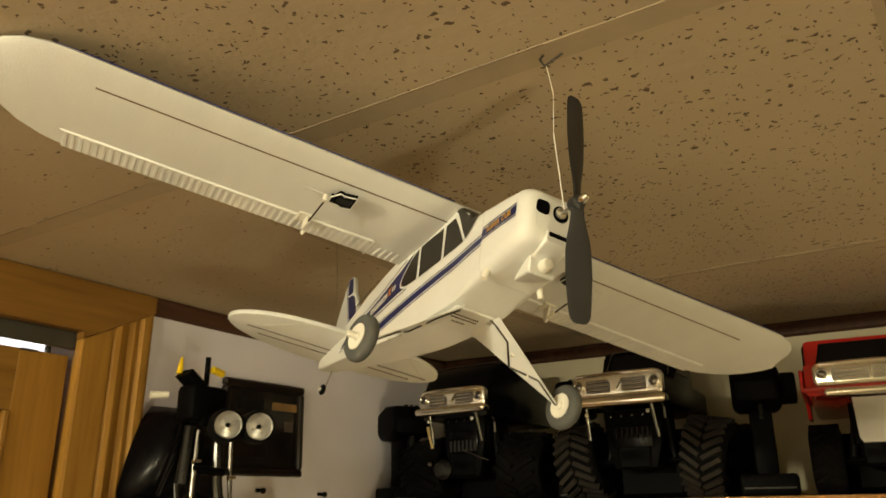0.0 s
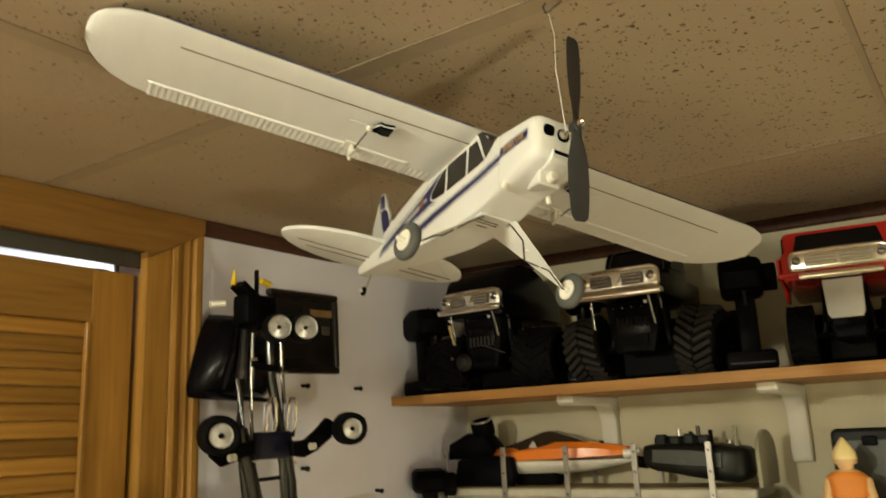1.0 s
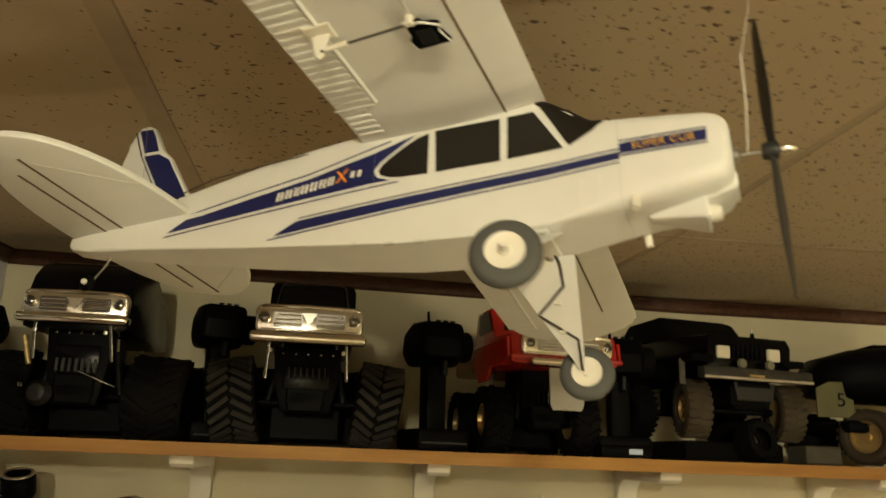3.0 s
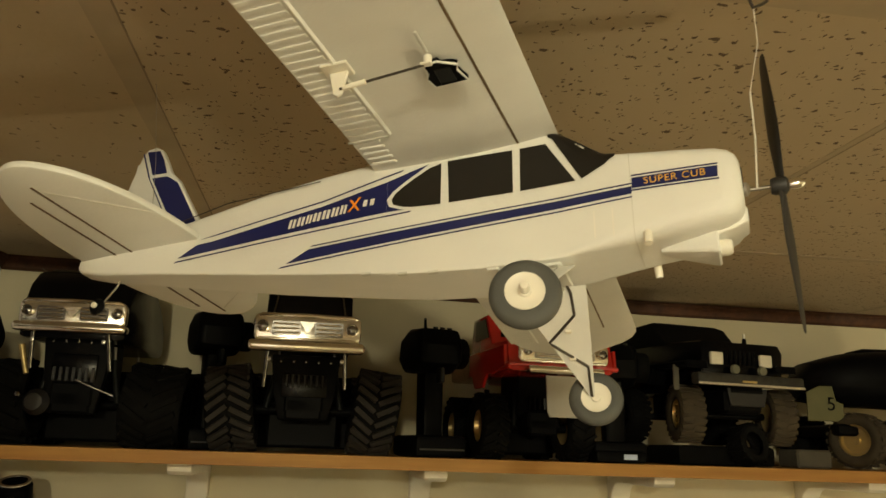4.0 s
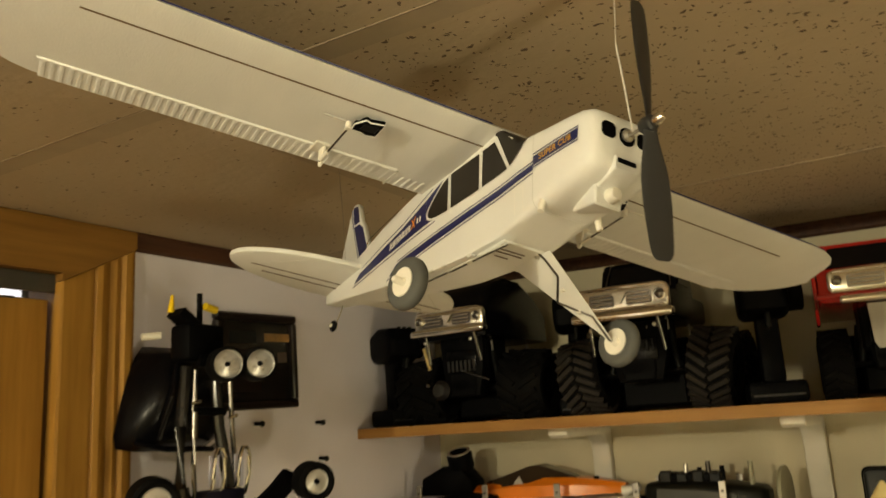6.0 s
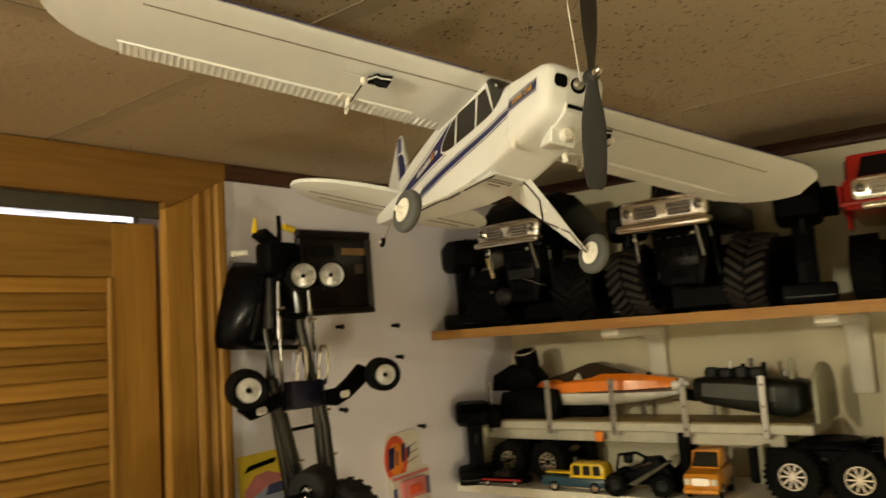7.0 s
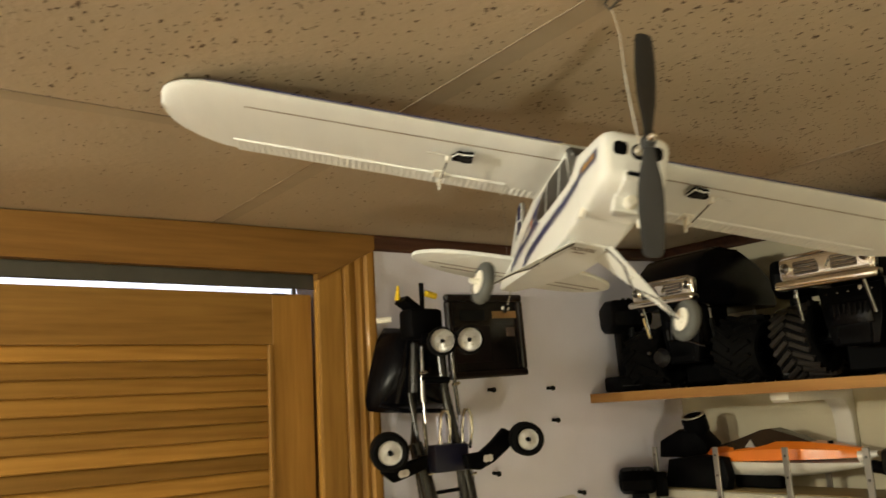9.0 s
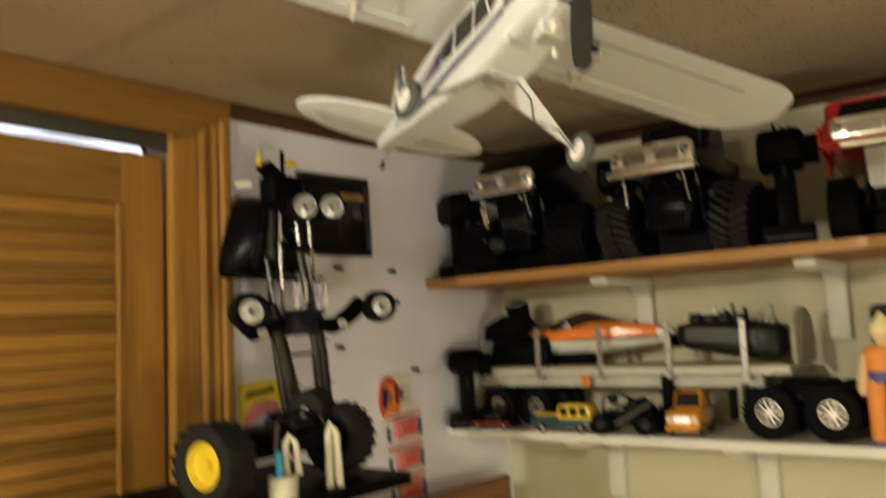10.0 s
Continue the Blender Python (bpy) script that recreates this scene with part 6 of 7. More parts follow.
part("roof_ladder", box(-0.068, 0.010, -0.010, 0.010, 0.0325, 0.036, 0.001), M_YEL, bpy.data.objects["toy_van"])


def amber_car():
    t = thing("toy_car", "amber toy pickup with a bright chrome grille facing the room", "toy car", pose(-0.533, 1.392, Z2, 0, 0, 6) @ Matrix.Diagonal((0.74, 0.88, 0.92, 1)))
    part("body", slab([(-0.050, 0.014), (-0.052, 0.040), (-0.046, 0.048), (-0.012, 0.054), (0.075, 0.054), (0.075, 0.014)], 0.084, "x", -0.042, 0.006, seg=2), M_VANOR, t)
    part("cab", slab([(-0.014, 0.052), (0.006, 0.086), (0.044, 0.088), (0.052, 0.054)], 0.072, "x", -0.036, 0.006, seg=2), M_VANOR, t)
    part("windscreen", loft([[(-0.032, -0.0122, 0.057), (0.032, -0.0122, 0.057), (0.028, 0.0030, 0.083), (-0.028, 0.0030, 0.083)], [(-0.032, -0.009, 0.057), (0.032, -0.009, 0.057), (0.028, 0.006, 0.083), (-0.028, 0.006, 0.083)]]), M_GLASSDARK, t)
    part("grille", slab(rounded(-0.022, 0.022, 0.026, 0.042, 0.005), 0.004, "y", -0.0545, 0.001), M_CHROME, t, "bright chrome grille")
    part("bumper", box(-0.042, 0.042, -0.060, -0.050, 0.012, 0.022, 0.003), M_VANOR, t)
    for s in (-1, 1):
        part("headlight", slab(rounded(s * 0.032 - 0.007, s * 0.032 + 0.007, 0.028, 0.040, 0.003), 0.003, "y", -0.054, 0.0008), M_LENS, t)
        for y in (-0.025, 0.050):
            add_wheel(t, pose(s * 0.038, y, 0.0145, 0, 90 * s, 0), 0.0145, 0.012, M_RUB, M_CHROME, rim=0.6)


amber_car()


def small_cars():
    t = toy_van(pose(-0.952, 1.352, Z2, 0, 0, 8), "toy_racer", "small dark toy racing car with red trim", M_BLACK, M_CASE, (0.105, 0.046, 0.036), [(-0.020, 0.018), (-0.010, 0.033), (0.016, 0.033), (0.026, 0.018)])
    part("stripe", box(-0.045, 0.045, -0.0245, -0.0225, 0.012, 0.016), M_RED, t, "red side stripe")
    m = thing("toy_buggy", "dark toy buggy with a dusty grey sloping wing", "toy car", pose(-0.645, 1.372, Z2, 0, 0, 10))
    part("body", slab([(-0.060, 0.018), (-0.056, 0.034), (-0.010, 0.046), (0.004, 0.066), (0.030, 0.068), (0.052, 0.046), (0.056, 0.018)], 0.040, "y", -0.020, 0.005, seg=2), M_BLACK, m)
    part("wing", slab([(-0.024, 0.022), (0.052, 0.064), (0.056, 0.061), (-0.010, 0.020)], 0.030, "y", -0.040, 0.0012), M_DUSTBOX, m, "dusty grey sloping wing")
    part("roll_bar", tube([(-0.050, -0.014, 0.040), (-0.044, -0.012, 0.072), (-0.010, -0.012, 0.076), (0.012, -0.014, 0.066)], 0.003), M_BLACK, m)
    part("air_filter", lathe([(0, 0.0), (0.009, 0.0), (0.010, 0.014), (0.006, 0.018), (0, 0.018)], 14, pose(-0.030, 0.0, 0.056)), M_CASE, m)
    part("exhaust", tube([(-0.020, -0.022, 0.050), (0.000, -0.026, 0.056), (0.020, -0.024, 0.058)], 0.003), M_DKCHROME, m)
    for x in (-0.047, 0.040):
        for s in (-1, 1):
            add_wheel(m, pose(x, s * 0.034, 0.021, -90 * s, 0, 0), 0.021, 0.020, M_RUB, M_CASE, 16, M_RUB, rim=0.5, thick=0.5, deep=0.07)
    t = thing("toy_car", "low black toy car beside the amber pickup", "toy car", pose(-0.585, 1.440, Z2, 0, 0, -20))
    part("body", slab([(-0.06, 0.012), (-0.056, 0.030), (-0.02, 0.036), (0.0, 0.056), (0.035, 0.056), (0.06, 0.034), (0.06, 0.012)], 0.05, "y", -0.025, 0.005, seg=2), M_GLOSS, t)
    for x in (-0.035, 0.04):
        for s in (-1, 1):
            add_wheel(t, pose(x, s * 0.024, 0.013, -90 * s, 0, 0), 0.013, 0.01, M_RUB, M_CHROME, rim=0.6)


small_cars()


def figurine():
    """A plain standing figure in one mesh."""
    bm = bmesh.new()
    for s in (-1, 1):
        loft([superring(z, s * 0.016, r, r * 0.95, 2.2, 12) for z, r in ((0.000, 0.010), (0.008, 0.013), (0.04, 0.0125), (0.08, 0.0140), (0.105, 0.0145))], into=bm)
        loft([superring(z, s * x, r, r, 2.0, 10) for z, x, r in ((0.080, 0.0350, 0.006), (0.092, 0.0350, 0.0080), (0.120, 0.0315, 0.0085), (0.148, 0.0255, 0.0095))], into=bm)
    loft([superring(z, 0, w, d, 2.4, 16) for z, w, d in ((0.100, 0.027, 0.016), (0.118, 0.025, 0.016), (0.135, 0.030, 0.018), (0.150, 0.032, 0.017), (0.158, 0.022, 0.012), (0.162, 0.010, 0.009))], into=bm)
    loft([superring(z, 0, w, d, 2.2, 14) for z, w, d in ((0.158, 0.008, 0.008), (0.166, 0.012, 0.012), (0.176, 0.0145, 0.0145), (0.186, 0.012, 0.012), (0.190, 0.006, 0.006))], into=bm)
    loft([superring(z, 0, w, d, 2.2, 14) for z, w, d in ((0.170, 0.0165, 0.0150), (0.178, 0.0190, 0.0165), (0.188, 0.0180, 0.0155), (0.198, 0.0120, 0.0110), (0.206, 0.0065, 0.0060), (0.212, 0.0020, 0.0020))], into=bm)
    # rings run along x: stand the figure up
    settled(bm, Matrix(((0, 0, 1, 0), (0, 1, 0, 0), (1, 0, 0, 0), (0, 0, 0, 1))))
    ob = link_mesh("figurine", bm, M_FIGO)
    for mm in (M_SKIN, M_HAIR, M_FIGB):
        ob.data.materials.append(mm)
    for f in ob.data.polygons:
        c = f.center
        z, x = c.z, abs(c.x)
        if z > 0.170 and (z > 0.180 or c.y > 0.0):
            f.material_index = 2
        elif z > 0.157 or (x > 0.0265 and 0.070 < z < 0.136):
            f.material_index = 1
        elif 0.104 < z < 0.117 or z < 0.012:
            f.material_index = 3
    ob.matrix_world = pose(-0.187, 1.352, Z2, 0, 0, 8)
    tagged(ob, "small standing toy figure in orange with pale hair", "figurine")


figurine()


def right_end():
    c = thing("carry_case", "dark grey plastic case standing upright on the white shelf", "case", pose(-0.158, 1.475, Z2))
    part("shell", slab(rounded(-0.060, 0.060, 0.0, 0.222, 0.010), 0.060, "y", -0.030, 0.004, seg=2), M_CASE, c)
    part("rim", slab(rounded(-0.063, 0.063, 0.0, 0.225, 0.012), 0.010, "y", -0.022, 0.002), M_BLACK, c)
    part("lid_panel", slab(rounded(-0.045, 0.045, 0.02, 0.205, 0.008), 0.003, "y", -0.032, 0.001), M_SIDE, c, "dull green-grey lid panel")
    part("latch", box(-0.012, 0.012, -0.036, -0.030, 0.195, 0.212, 0.002), M_BLACK, c)
    r = thing("metal_tube", "pair of upright bright metal tubes behind the case", "tube")
    part("tube", rod((-0.094, 1.50, Z2), (-0.093, 1.50, 1.765), 0.0036), M_ALU, r)
    part("tube", rod((-0.084, 1.50, Z2), (-0.083, 1.50, 1.764), 0.0036), M_ALU, r)
    part("foot", lathe([(0, 0.004), (0.014, 0.004), (0.016, 0.001), (0.016, 0), (0, 0)], 20, pose(-0.090, 1.50, Z2)), M_ALU, r)
    part("wire", rod((-0.118, 1.53, Z2 + 0.2), (-0.118, 1.53, 1.752), 0.0035), M_DARKWIRE, r)
    b = thing("speaker_box", "black box with a small pale window beside the metal tubes", "box", pose(-0.046, 1.485, Z2, 0, 0, -4))
    part("cabinet", slab([(-0.036, 0.0), (0.036, 0.0), (0.036, 0.185), (0.022, 0.206), (-0.030, 0.212), (-0.036, 0.200)], 0.07, "y", -0.035, 0.005, seg=2), M_BLACK, b)
    part("window", slab(rounded(0.004, 0.018, 0.145, 0.180, 0.003), 0.002, "y", -0.0365), M_PINE_X, b)
    part("top_trim", box(-0.02, 0.02, -0.030, 0.02, 0.205, 0.214, 0.002), M_CASE, b)
    a = thing("air_horn", "chrome toy trumpet pair at the shelf's end", "horn", pose(0.012, 1.42, Z2))
    part("base", box(-0.012, 0.024, -0.02, 0.02, 0, 0.06, 0.003), M_BLACK, a)
    for k in range(2):
        part("trumpet", rod((0.014 * k, -0.005, 0.058), (0.014 * k, -0.006, 0.135), 0.005, 0.006), M_CHROME if k else M_BRASS, a)
    t = thing("toy_lorry", "dark toy lorry cab at the shelf's end", "toy lorry", pose(0.10, 1.42, Z2))
    part("cab", slab([(-0.05, 0.03), (-0.05, 0.09), (-0.03, 0.145), (0.06, 0.145), (0.06, 0.03)], 0.10, "y", -0.05, 0.006, seg=2), M_GLOSS, t)
    part("side_window", slab(rounded(-0.026, 0.02, 0.098, 0.132, 0.004), 0.002, "y", -0.0512), M_CASE, t)
    for x in (-0.03, 0.05):
        for s in (-1, 1):
            add_wheel(t, pose(x, s * 0.045, 0.028, -90 * s, 0, 0), 0.028, 0.02, M_RUB, M_CHROME, rim=0.6)


right_end()

# ---- the left wall ----
W = LEFT + 0.0008


def wall_picture():
    t = thing("picture_frame", "dark framed picture hanging on the pale wall", "picture", pose(W, 1.004, 1.955, 1.6, 0, 0))
    hw, hh = 0.095, 0.080
    for a in ((-hw, hw, -hh, -hh + 0.013), (-hw, hw, hh - 0.013, hh), (-hw, -hw + 0.013, -hh + 0.0131, hh - 0.0131), (hw - 0.013, hw, -hh + 0.0131, hh - 0.0131)):
        part("frame_bar", box(0, 0.014, *a, 0.003), M_FRAME, t)
    pr = part("print", box(0.001, 0.005, -hw + 0.012, hw - 0.012, -hh + 0.012, hh - 0.012), M_PICT, t, "dark printed picture")
    # the two paler bars put reflections on the near-black picture into colour
    part("picture_bar", box(0.0045, 0.0056, 0.020, 0.082, 0.034, 0.048), M_GOLDSHEEN, pr)
    part("picture_bar", box(0.0045, 0.0056, -0.060, 0.000, 0.030, 0.050), M_CASE, pr)
    part("picture_bar", box(0.0045, 0.0056, 0.052, 0.074, -0.002, 0.016), M_FRAMEGREY, pr)
    part("picture_bar", box(0.0045, 0.0056, -0.075, 0.010, -0.050, 0.020), M_FRAME, pr)


M_GOLDSHEEN = mat("gold_reflection_patch", (0.26, 0.15, 0.055), rough=0.35, vary=0.4, scale=60)
M_FRAMEGREY = mat("brown_grey_reflection_patch", (0.10, 0.075, 0.06), rough=0.35, vary=0.3)
wall_picture()
for y, z in ((1.005, 1.852), (1.160, 1.850), (1.167, 1.786), (1.003, 1.697), (1.222, 1.640)):
    peg = thing("wall_peg", "small dark peg stuck in the pale wall", "peg", pose(W, y, z), group="wall pegs")
    part("shank", rod((0, 0, 0), (0.016, 0, -0.001), 0.0035, 0.0030), M_BLACK, peg)
    part("head", lathe([(0, 0.004), (0.0045, 0.003), (0.0055, 0), (0, 0)], 12, pose(0.015, 0, -0.001, 0, 90, 0)), M_CASE, peg)


M_YELCARD = mat("yellow_card", (0.92, 0.70, 0.05), rough=0.5, vary=0.1)


def cards():
    t = thing("printed_card", "yellow card with a red and blue print on the wall", "card", pose(W, 0.815, 1.600, 2, 0, 0))
    c = part("card", box(0, 0.002, -0.047, 0.047, -0.070, 0.046, 0.0005), M_YELCARD, t)
    part("print", slab([(-0.042, -0.030), (-0.036, -0.010), (-0.014, 0.010), (0.012, 0.014), (0.040, 0.004), (0.036, -0.012), (0.006, -0.014), (-0.020, -0.028)], 0.0006, "x", 0.0021), M_PINK, c)
    part("print", slab([(-0.040, -0.062), (-0.035, -0.030), (0.010, -0.012), (0.044, -0.030), (0.042, -0.064)], 0.0006, "x", 0.0023), M_SKYP, c)
    part("print", slab([(0.004, -0.026), (0.012, -0.010), (0.042, -0.008), (0.042, -0.026)], 0.0006, "x", 0.0027), M_BLUEP, c)
    part("print", slab([(-0.036, 0.018), (-0.028, 0.028), (0.030, 0.034), (0.028, 0.026), (-0.014, 0.022)], 0.0006, "x", 0.0029), M_BLACK, c)
    t = thing("blister_pack", "white card with red ring and blue mark on the wall", "card", pose(W, 1.165, 1.585, 3, 0, 0))
    c = part("card", slab(rounded(-0.050, 0.055, -0.075, 0.050, 0.018), 0.002, "x", 0.0), M_PAPER, t)
    part("ring", slab([(0.034 * math.cos(2 * math.pi * k / 20) - 0.020, 0.046 * math.sin(2 * math.pi * k / 20)) for k in range(20)], 0.0006, "x", 0.0021), M_REDP, c)
    part("ring", slab([(0.023 * math.cos(2 * math.pi * k / 20) - 0.020, 0.032 * math.sin(2 * math.pi * k / 20)) for k in range(20)], 0.0006, "x", 0.0025), M_ORANGE, c)
    for k, (wide_bar, tall_bar) in enumerate(((0.020, 0.040), (0.006, 0.026), (0.012, 0.034), (0.010, 0.022))):
        y = -0.044 + 0.0165 * k + (0.006 if k else 0.0)
        z = -0.018 + 0.004 * k
        part("mark", slab([(y, z), (y + 0.003, z + tall_bar), (y + 0.003 + wide_bar, z + tall_bar + 0.003), (y + wide_bar * 0.8, z + 0.002)], 0.0006, "x", 0.0029), M_NAVY, c)
    for k in range(3):
        part("print_bar", slab([(0.012, 0.012 - 0.014 * k), (0.046, 0.020 - 0.014 * k), (0.046, 0.023 - 0.014 * k), (0.012, 0.015 - 0.014 * k)], 0.0006, "x", 0.0021), M_GREY, c)
    for n in range(3):
        t = thing("blister_pack", "white card with a pink toy car pack on the wall", "card", pose(W + 0.003, 1.185 + 0.004 * n, 1.525 - 0.064 * n, 3, 0, 0), group="car packs")
        c = part("card", box(0, 0.0016, -0.056, 0.056, -0.030, 0.030, 0.0004), M_PAPER, t)
        part("blister", box(0.0016, 0.012, -0.036, 0.036, -0.023, 0.016, 0.006, 2), M_PINK, c)
        part("print_bar", box(0.0017, 0.0022, -0.054, 0.054, 0.019, 0.026), M_PINK, c)
        part("print_bar", box(0.0017, 0.0022, -0.055, -0.044, -0.026, 0.004), M_BLUEP, c)
        part("print_bar", box(0.0017, 0.0022, 0.044, 0.055, -0.026, 0.010), M_BLUEP, c)
        part("toy", box(0.0118, 0.0150, -0.020, 0.018, -0.014, 0.004, 0.0015), M_REDP, c)


cards()


ROLLER = Matrix.Translation((-0.892, 0.772, 1.609)) @ Vector((0.45, -0.89, -0.05)).to_track_quat("Z", "Y").to_matrix().to_4x4()


def wall_racer():
    """A long narrow dragster frame hung nose-up on the wall, with small wheels on arms."""
    t = thing("model_dragster", "black model dragster frame with white-hubbed wheels hung on the wall", "model car")
    axis = Vector((1.0, -0.62, -0.05)).normalized()
    rails = (((-0.955, 0.774, 1.925), (-0.955, 0.772, 1.88), (-0.955, 0.770, 1.80), (-0.952, 0.773, 1.72), (-0.945, 0.790, 1.640), (-0.935, 0.802, 1.575)),
             ((-0.948, 0.829, 1.925), (-0.948, 0.832, 1.86), (-0.948, 0.838, 1.79), (-0.948, 0.855, 1.712), (-0.945, 0.861, 1.640), (-0.940, 0.864, 1.575)))
    bars = (((-0.968, 0.768, 1.93), (-0.968, 0.760, 1.85), (-0.965, 0.757, 1.77), (-0.960, 0.766, 1.68), (-0.950, 0.778, 1.565)),
            ((-0.958, 0.812, 1.93), (-0.955, 0.814, 1.85), (-0.945, 0.829, 1.75), (-0.942, 0.834, 1.66), (-0.935, 0.836, 1.565)))
    for n in (0, 1):
        part("frame_rail", tube(rails[n], 0.0034), M_DKCHROME, t, "dark chrome frame rail")
        part("side_tube", tube(bars[n], 0.0085, 10), M_GUNMETAL, t)
        part("lower_tube", tube([bars[n][2], (Vector(bars[n][3]) + Vector(rails[n][3])) / 2, (Vector(bars[n][4]) + Vector(rails[n][5])) / 2], 0.0122, 12), M_GUNMETAL, t, "thick glossy dark lower tube")
        y = (0.793, 0.838)[n]
        loop = part("chrome_loop", tube([(-0.938, y - 0.008, 1.756), (-0.932, y - 0.009, 1.780), (-0.930, y - 0.008, 1.806), (-0.930, y - 0.003, 1.818), (-0.930, y + 0.005, 1.818), (-0.930, y + 0.010, 1.806), (-0.932, y + 0.010, 1.780), (-0.938, y + 0.009, 1.756)], 0.0028), M_CHROME, t, "bright chrome loop")
        part("plate", box(-0.942, -0.940, y - 0.008, y + 0.009, 1.766, 1.810, 0.0005), M_CLEAR, loop, "pale lavender plate")
        for k in (1, 3, 4):
            q = Vector(rails[n][k])
            part("clamp", rod(q + Vector((0.003, -0.007, 0)), q + Vector((0.003, 0.007, 0.002)), 0.0026), M_CHROME, t)
    part("collar", rod((-0.950, 0.768, 1.868), (-0.950, 0.767, 1.834), 0.0050), M_DKCHROME, t, "dull metal sleeve on the frame rail")
    part("cross_tube", rod((-0.950, 0.766, 1.690), (-0.948, 0.838, 1.692), 0.003), M_BLACK, t)
    part("cross_tube", rod((-0.955, 0.770, 1.870), (-0.950, 0.820, 1.868), 0.006), M_BLACK, t)
    part("servo_box", box(-0.960, -0.928, 0.770, 0.838, 1.722, 1.765, 0.004, 2), M_NAVYBLK, t, "blue-black servo box")
    # arms to the outer wheels
    for pts, x in ((((0.752, 1.752), (0.752, 1.732), (0.715, 1.722), (0.690, 1.716), (0.668, 1.732), (0.672, 1.742), (0.700, 1.738), (0.718, 1.745)), -0.935), (((0.808, 1.748), (0.812, 1.726), (0.838, 1.722), (0.868, 1.732), (0.902, 1.752), (0.915, 1.775), (0.893, 1.784), (0.866, 1.764), (0.842, 1.750)), -0.912)):
        a = part("arm", slab(list(pts), 0.012, "x", x, 0.002), M_BLACK, t, "black arm with pale discs for its holes")
        # pale discs stand in for see-through holes with the lit wall behind
        for k in range(2):
            p = pts[2 + k]
            part("arm_hole_disc", lathe([(0, 0.0006), (0.006, 0.0006), (0.006, 0)], 12, pose(x + 0.0122, p[0] * 0.6 + pts[-2 + k][0] * 0.4, p[1] * 0.6 + pts[-2 + k][1] * 0.4, 0, 90, 0)), M_PAPER, a)
    def small_wheel(c, r, w, toward, hub=0.66):
        m = Matrix.Translation(c) @ Vector(toward).to_track_quat("Z", "Y").to_matrix().to_4x4()
        wl = part("wheel", lathe([(r * hub * 0.9, w * 0.28), (r * hub, w * 0.42), (r * 0.80, w * 0.5), (r * 0.96, w * 0.42), (r, w * 0.2), (r, -w * 0.3), (r * 0.9, -w * 0.5), (0, -w * 0.5)], 30, m), M_RUB, t, "small black foam tyre")
        rm = part("rim", lathe([(r * hub, w * 0.40), (r * hub * 0.86, w * 0.32), (r * 0.16, w * 0.38), (r * 0.13, w * 0.28), (0, w * 0.28)], 26, m), M_RIMGREY, wl, "pale grey rim")
        part("axle_bolt", lathe([(0, w * 0.47), (r * 0.10, w * 0.45), (r * 0.12, w * 0.28)], 10, m), M_BLACK, rm)
        for k in range(4 if hub > 0.8 else 0):
            part("rim_hole", lathe([(0, 0.0006), (r * 0.09, 0.0006), (r * 0.09, -0.001)], 8, m @ Matrix.Rotation(k * math.pi / 2 + 0.5, 4, "Z") @ Matrix.Translation((r * 0.38, 0, w * 0.365))), M_GREY, rm)
    small_wheel((-0.902, 0.7755, 1.9275), 0.0235, 0.050, axis, 0.88)
    small_wheel((-0.882, 0.8145, 1.9275), 0.0235, 0.050, axis, 0.88)
    small_wheel((-0.930, 0.6850, 1.7615), 0.0300, 0.050, (1, -0.52, -0.05), 0.62)
    small_wheel((-0.872, 0.9130, 1.7655), 0.0270, 0.044, (1, -0.55, -0.05), 0.64)
    roller = part("roller", lathe([(0.010, -0.030), (0.026, -0.030), (0.029, -0.026), (0.029, 0.026), (0.026, 0.030), (0.010, 0.030)], 28, ROLLER), M_GREYRUB, t, "grey-black foam drum tyre")
    part("roller_hub", lathe([(0, 0.030), (0.006, 0.030), (0.009, 0.027), (0.014, 0.029), (0.017, 0.0295), (0.017, 0.024), (0, 0.024)], 24, ROLLER), M_DKCHROME, roller, "chrome hub")
    part("wheel_bridge", rod((-0.93, 0.755, 1.935), (-0.905, 0.83, 1.935), 0.009), M_BLACK, t)
    # spoiler and seat end at the top, black with yellow
    part("top_mount", box(-0.965, -0.925, 0.735, 0.800, 1.935, 1.985, 0.008, 2), M_BLACK, t)
    part("spoiler_post", rod((-0.950, 0.775, 1.98), (-0.950, 0.775, 2.030), 0.004), M_BLACK, t)
    part("spoiler", slab([(0.725, 1.995), (0.735, 2.005), (0.765, 1.985), (0.775, 1.975), (0.765, 1.970), (0.740, 1.985)], 0.03, "x", -0.96, 0.002), M_BLACK, t)
    part("yellow_clip", rod((-0.945, 0.780, 2.012), (-0.945, 0.800, 2.008), 0.0055), M_YEL, t, "yellow clip")
    part("yellow_clip", rod((-0.955, 0.730, 2.000), (-0.955, 0.732, 2.024), 0.005, 0.002), M_YEL, t)
    part("white_tab", rod((-0.975, 0.700, 1.968), (-0.965, 0.722, 1.970), 0.005), M_HUB, t)
    # hanging peg through the frame
    part("hanger", rod((LEFT, 0.778, 1.952), (-0.925, 0.778, 1.950), 0.005), M_BLACK, t)
    s = thing("model_car_shell", "glossy black model car body shell hung on the wall", "car body", pose(0, 0, 0))
    rings = []
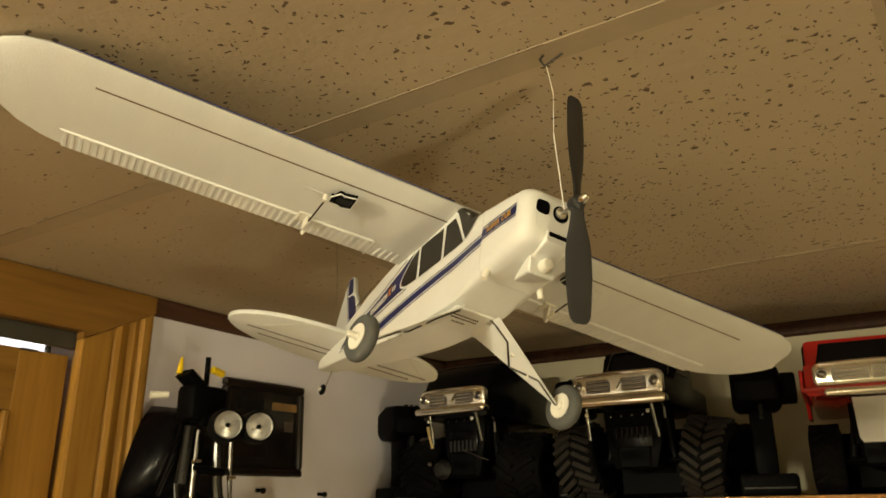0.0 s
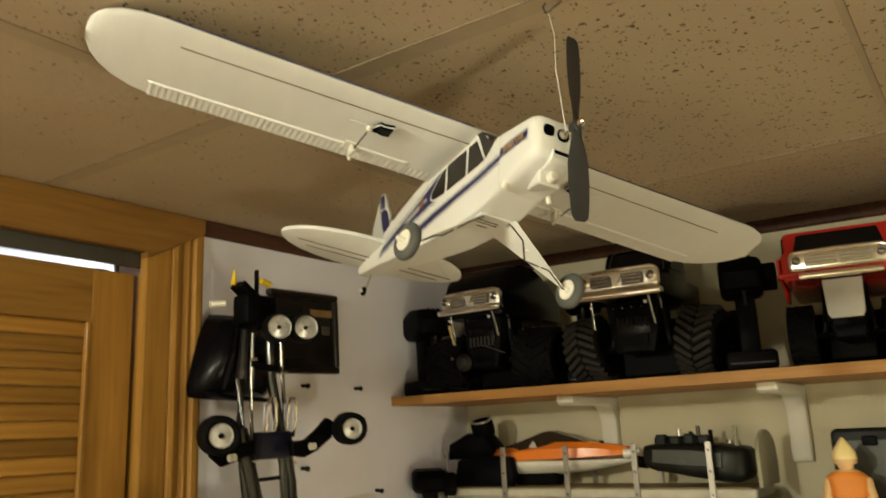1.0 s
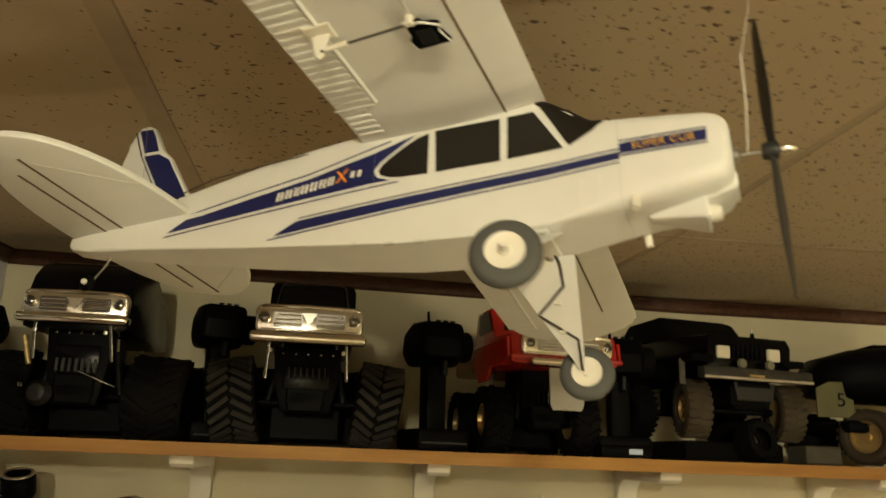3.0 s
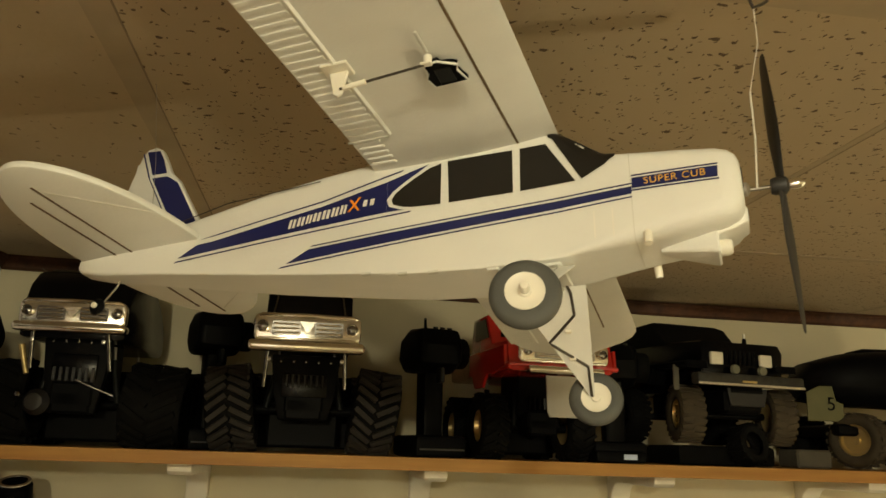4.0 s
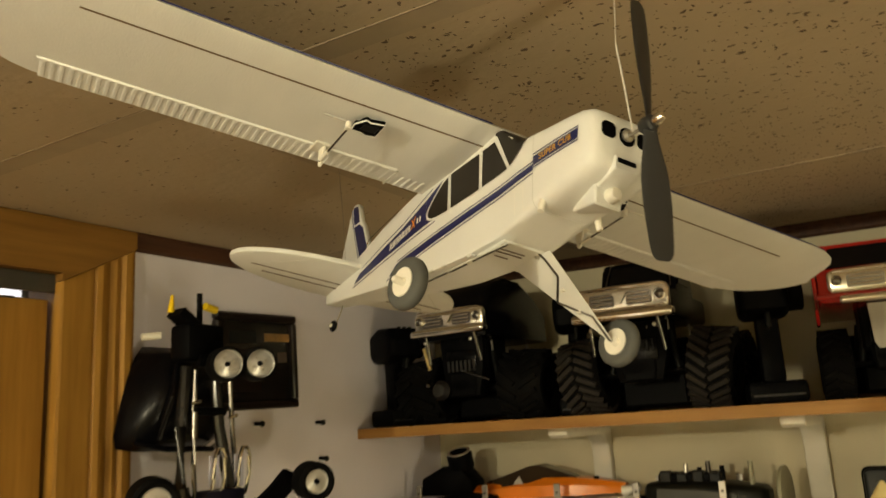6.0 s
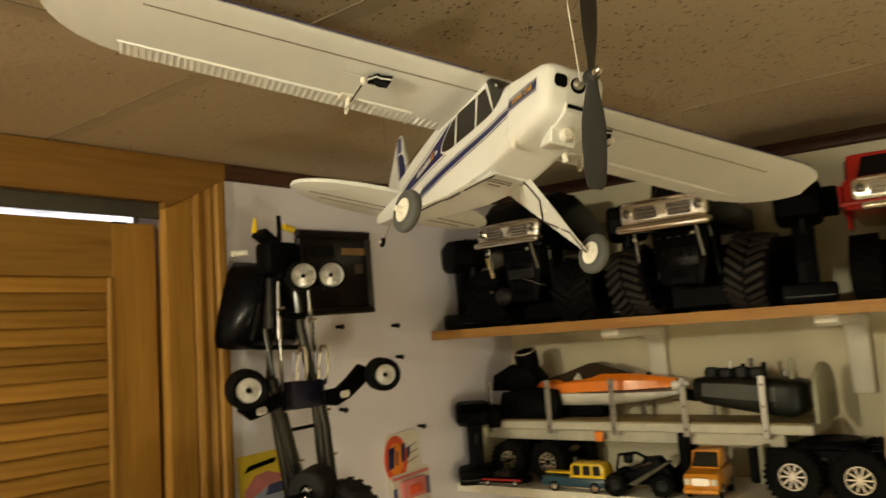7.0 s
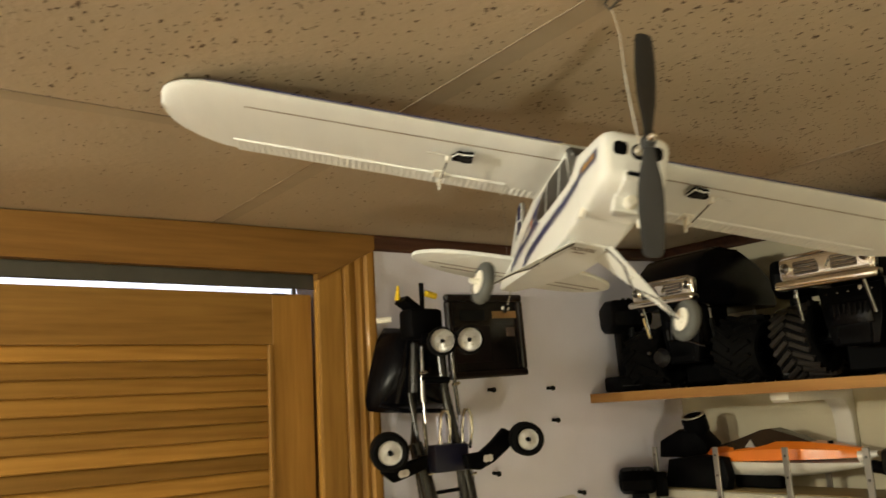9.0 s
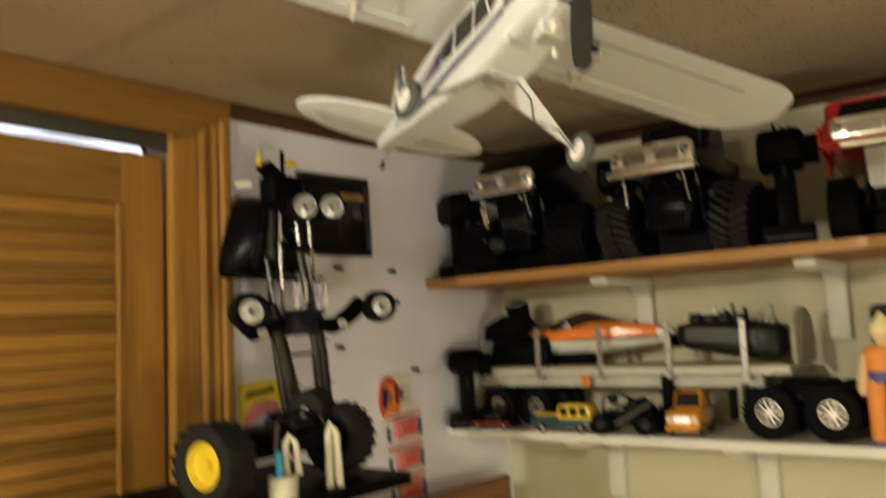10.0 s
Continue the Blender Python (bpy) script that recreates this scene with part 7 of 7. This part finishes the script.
    for z, y0, y1, d in ((1.826, 0.722, 0.858, 0.030), (1.842, 0.719, 0.868, 0.052), (1.880, 0.727, 0.862, 0.070), (1.920, 0.738, 0.850, 0.076), (1.950, 0.750, 0.835, 0.066), (1.966, 0.762, 0.815, 0.044)):
        rings.append([(LEFT + 0.020, y0, z), (LEFT + 0.020 + d * 0.75, y0 + 0.004, z - 0.004), (LEFT + 0.020 + d, y0 + 0.022, z - 0.006), (LEFT + 0.020 + d, y1 - 0.022, z - 0.008), (LEFT + 0.020 + d * 0.75, y1 - 0.004, z - 0.008), (LEFT + 0.020, y1, z - 0.004)])
    part("shell", loft(rings), M_GLOSS, s, smooth=60)
    part("shell_rib", tube([(LEFT + 0.092, 0.736, 1.834), (LEFT + 0.104, 0.745, 1.89), (LEFT + 0.098, 0.762, 1.945)], 0.004), M_GLOSS, s)
    part("shell_lip", tube([(LEFT + 0.060, 0.722, 1.832), (LEFT + 0.086, 0.750, 1.822), (LEFT + 0.088, 0.830, 1.818), (LEFT + 0.060, 0.862, 1.822)], 0.004), M_GLOSS, s)
    part("hanger", rod((LEFT, 0.77, 1.94), (LEFT + 0.03, 0.77, 1.938), 0.005), M_BLACK, s)


M_GUNMETAL = mat("dark_gunmetal", (0.014, 0.0125, 0.011), rough=0.2, spec=0.5)
M_CLEAR = mat("pale_lavender_plastic", (0.62, 0.61, 0.78), rough=0.2)
M_NAVYBLK = mat("blue_black_plastic", (0.006, 0.007, 0.026), rough=0.4)
wall_racer()


def lower_left():
    top = 1.500
    tagged(link_mesh("wall_ledge", box(LEFT + 0.001, -0.783, 0.40, 0.880, top - 0.02, top, 0.002), M_BLACK), "dark ledge on the wall under the yellow-wheeled truck", "shelf")
    t = thing("monster_truck", "black monster truck with yellow wheels and big black tyres", "toy truck", pose(-0.862, 0.700, top + 0.001, 0, 0, 98))
    part("chassis", box(-0.05, 0.05, -0.05, 0.09, 0.055, 0.085, 0.006, 2), M_BLACK, t)
    part("roll_cage", tube([(-0.04, -0.04, 0.080), (-0.035, 0.0, 0.106), (0.035, 0.0, 0.106), (0.04, -0.04, 0.080)], 0.004), M_BLACK, t)
    part("engine", box(-0.025, 0.025, -0.03, 0.03, 0.083, 0.098, 0.004), M_CASE, t)
    part("axle", rod((-0.15, 0, 0.0565), (0.12, 0, 0.0565), 0.008), M_BLACK, t)
    for s in (-1, 1):
        w = add_wheel(t, pose(0.118 if s > 0 else -0.145, 0, 0.0565, 0, s * 90, 0), 0.056, 0.054, M_GREYRUB, M_YEL, 18, M_GREYRUB, rim=0.56, spokes=0, label="big black tyre with a yellow rim", lean=18, thick=0.45, deep=0.022)
        part("wheel_back", lathe([(0, -0.0235), (0.032, -0.0235), (0.032, -0.017), (0, -0.017)], 20), M_BLACK, w)
        part("shock", rod((s * 0.06, -0.03, 0.06), (s * 0.045, -0.02, 0.098), 0.005), M_DKCHROME, t)
    c = thing("pen_cup", "pale cup of ivory tubes and a cyan pen", "pen holder", pose(-0.805, 0.640, top + 0.001))
    part("cup", lathe([(0.0, 0), (0.020, 0), (0.021, 0.03), (0.0195, 0.03), (0.0185, 0.003), (0, 0.003)], 20), M_IVORY, c)
    part("pen", rod((0.004, -0.008, 0.004), (0.006, -0.012, 0.064), 0.0058, 0.0048), M_CYAN, c, "cyan pen")
    part("tube", tube([(0.0, 0.006, 0.004), (0.0, 0.006, 0.072), (0.003, 0.010, 0.082), (0.006, 0.018, 0.074), (0.008, 0.022, 0.030)], 0.005), M_IVORY, c, "bent ivory tube")
    d = thing("ivory_handle", "bent ivory plastic handle beside the pen cup", "handle", pose(-0.805, 0.726, top + 0.001))
    part("tube", tube([(0.0, 0.0, 0.0), (0.0, 0.0, 0.075), (0.002, 0.003, 0.088), (0.005, 0.010, 0.078), (0.006, 0.014, 0.0)], 0.006), M_IVORY, d)
    b = tagged(link_mesh("wooden_board", box(-1.020, -1.000, 0.96, 1.470, 0.002, 1.384, 0.004), M_BROWN), "brown wooden board standing against the wall", "board")


lower_left()
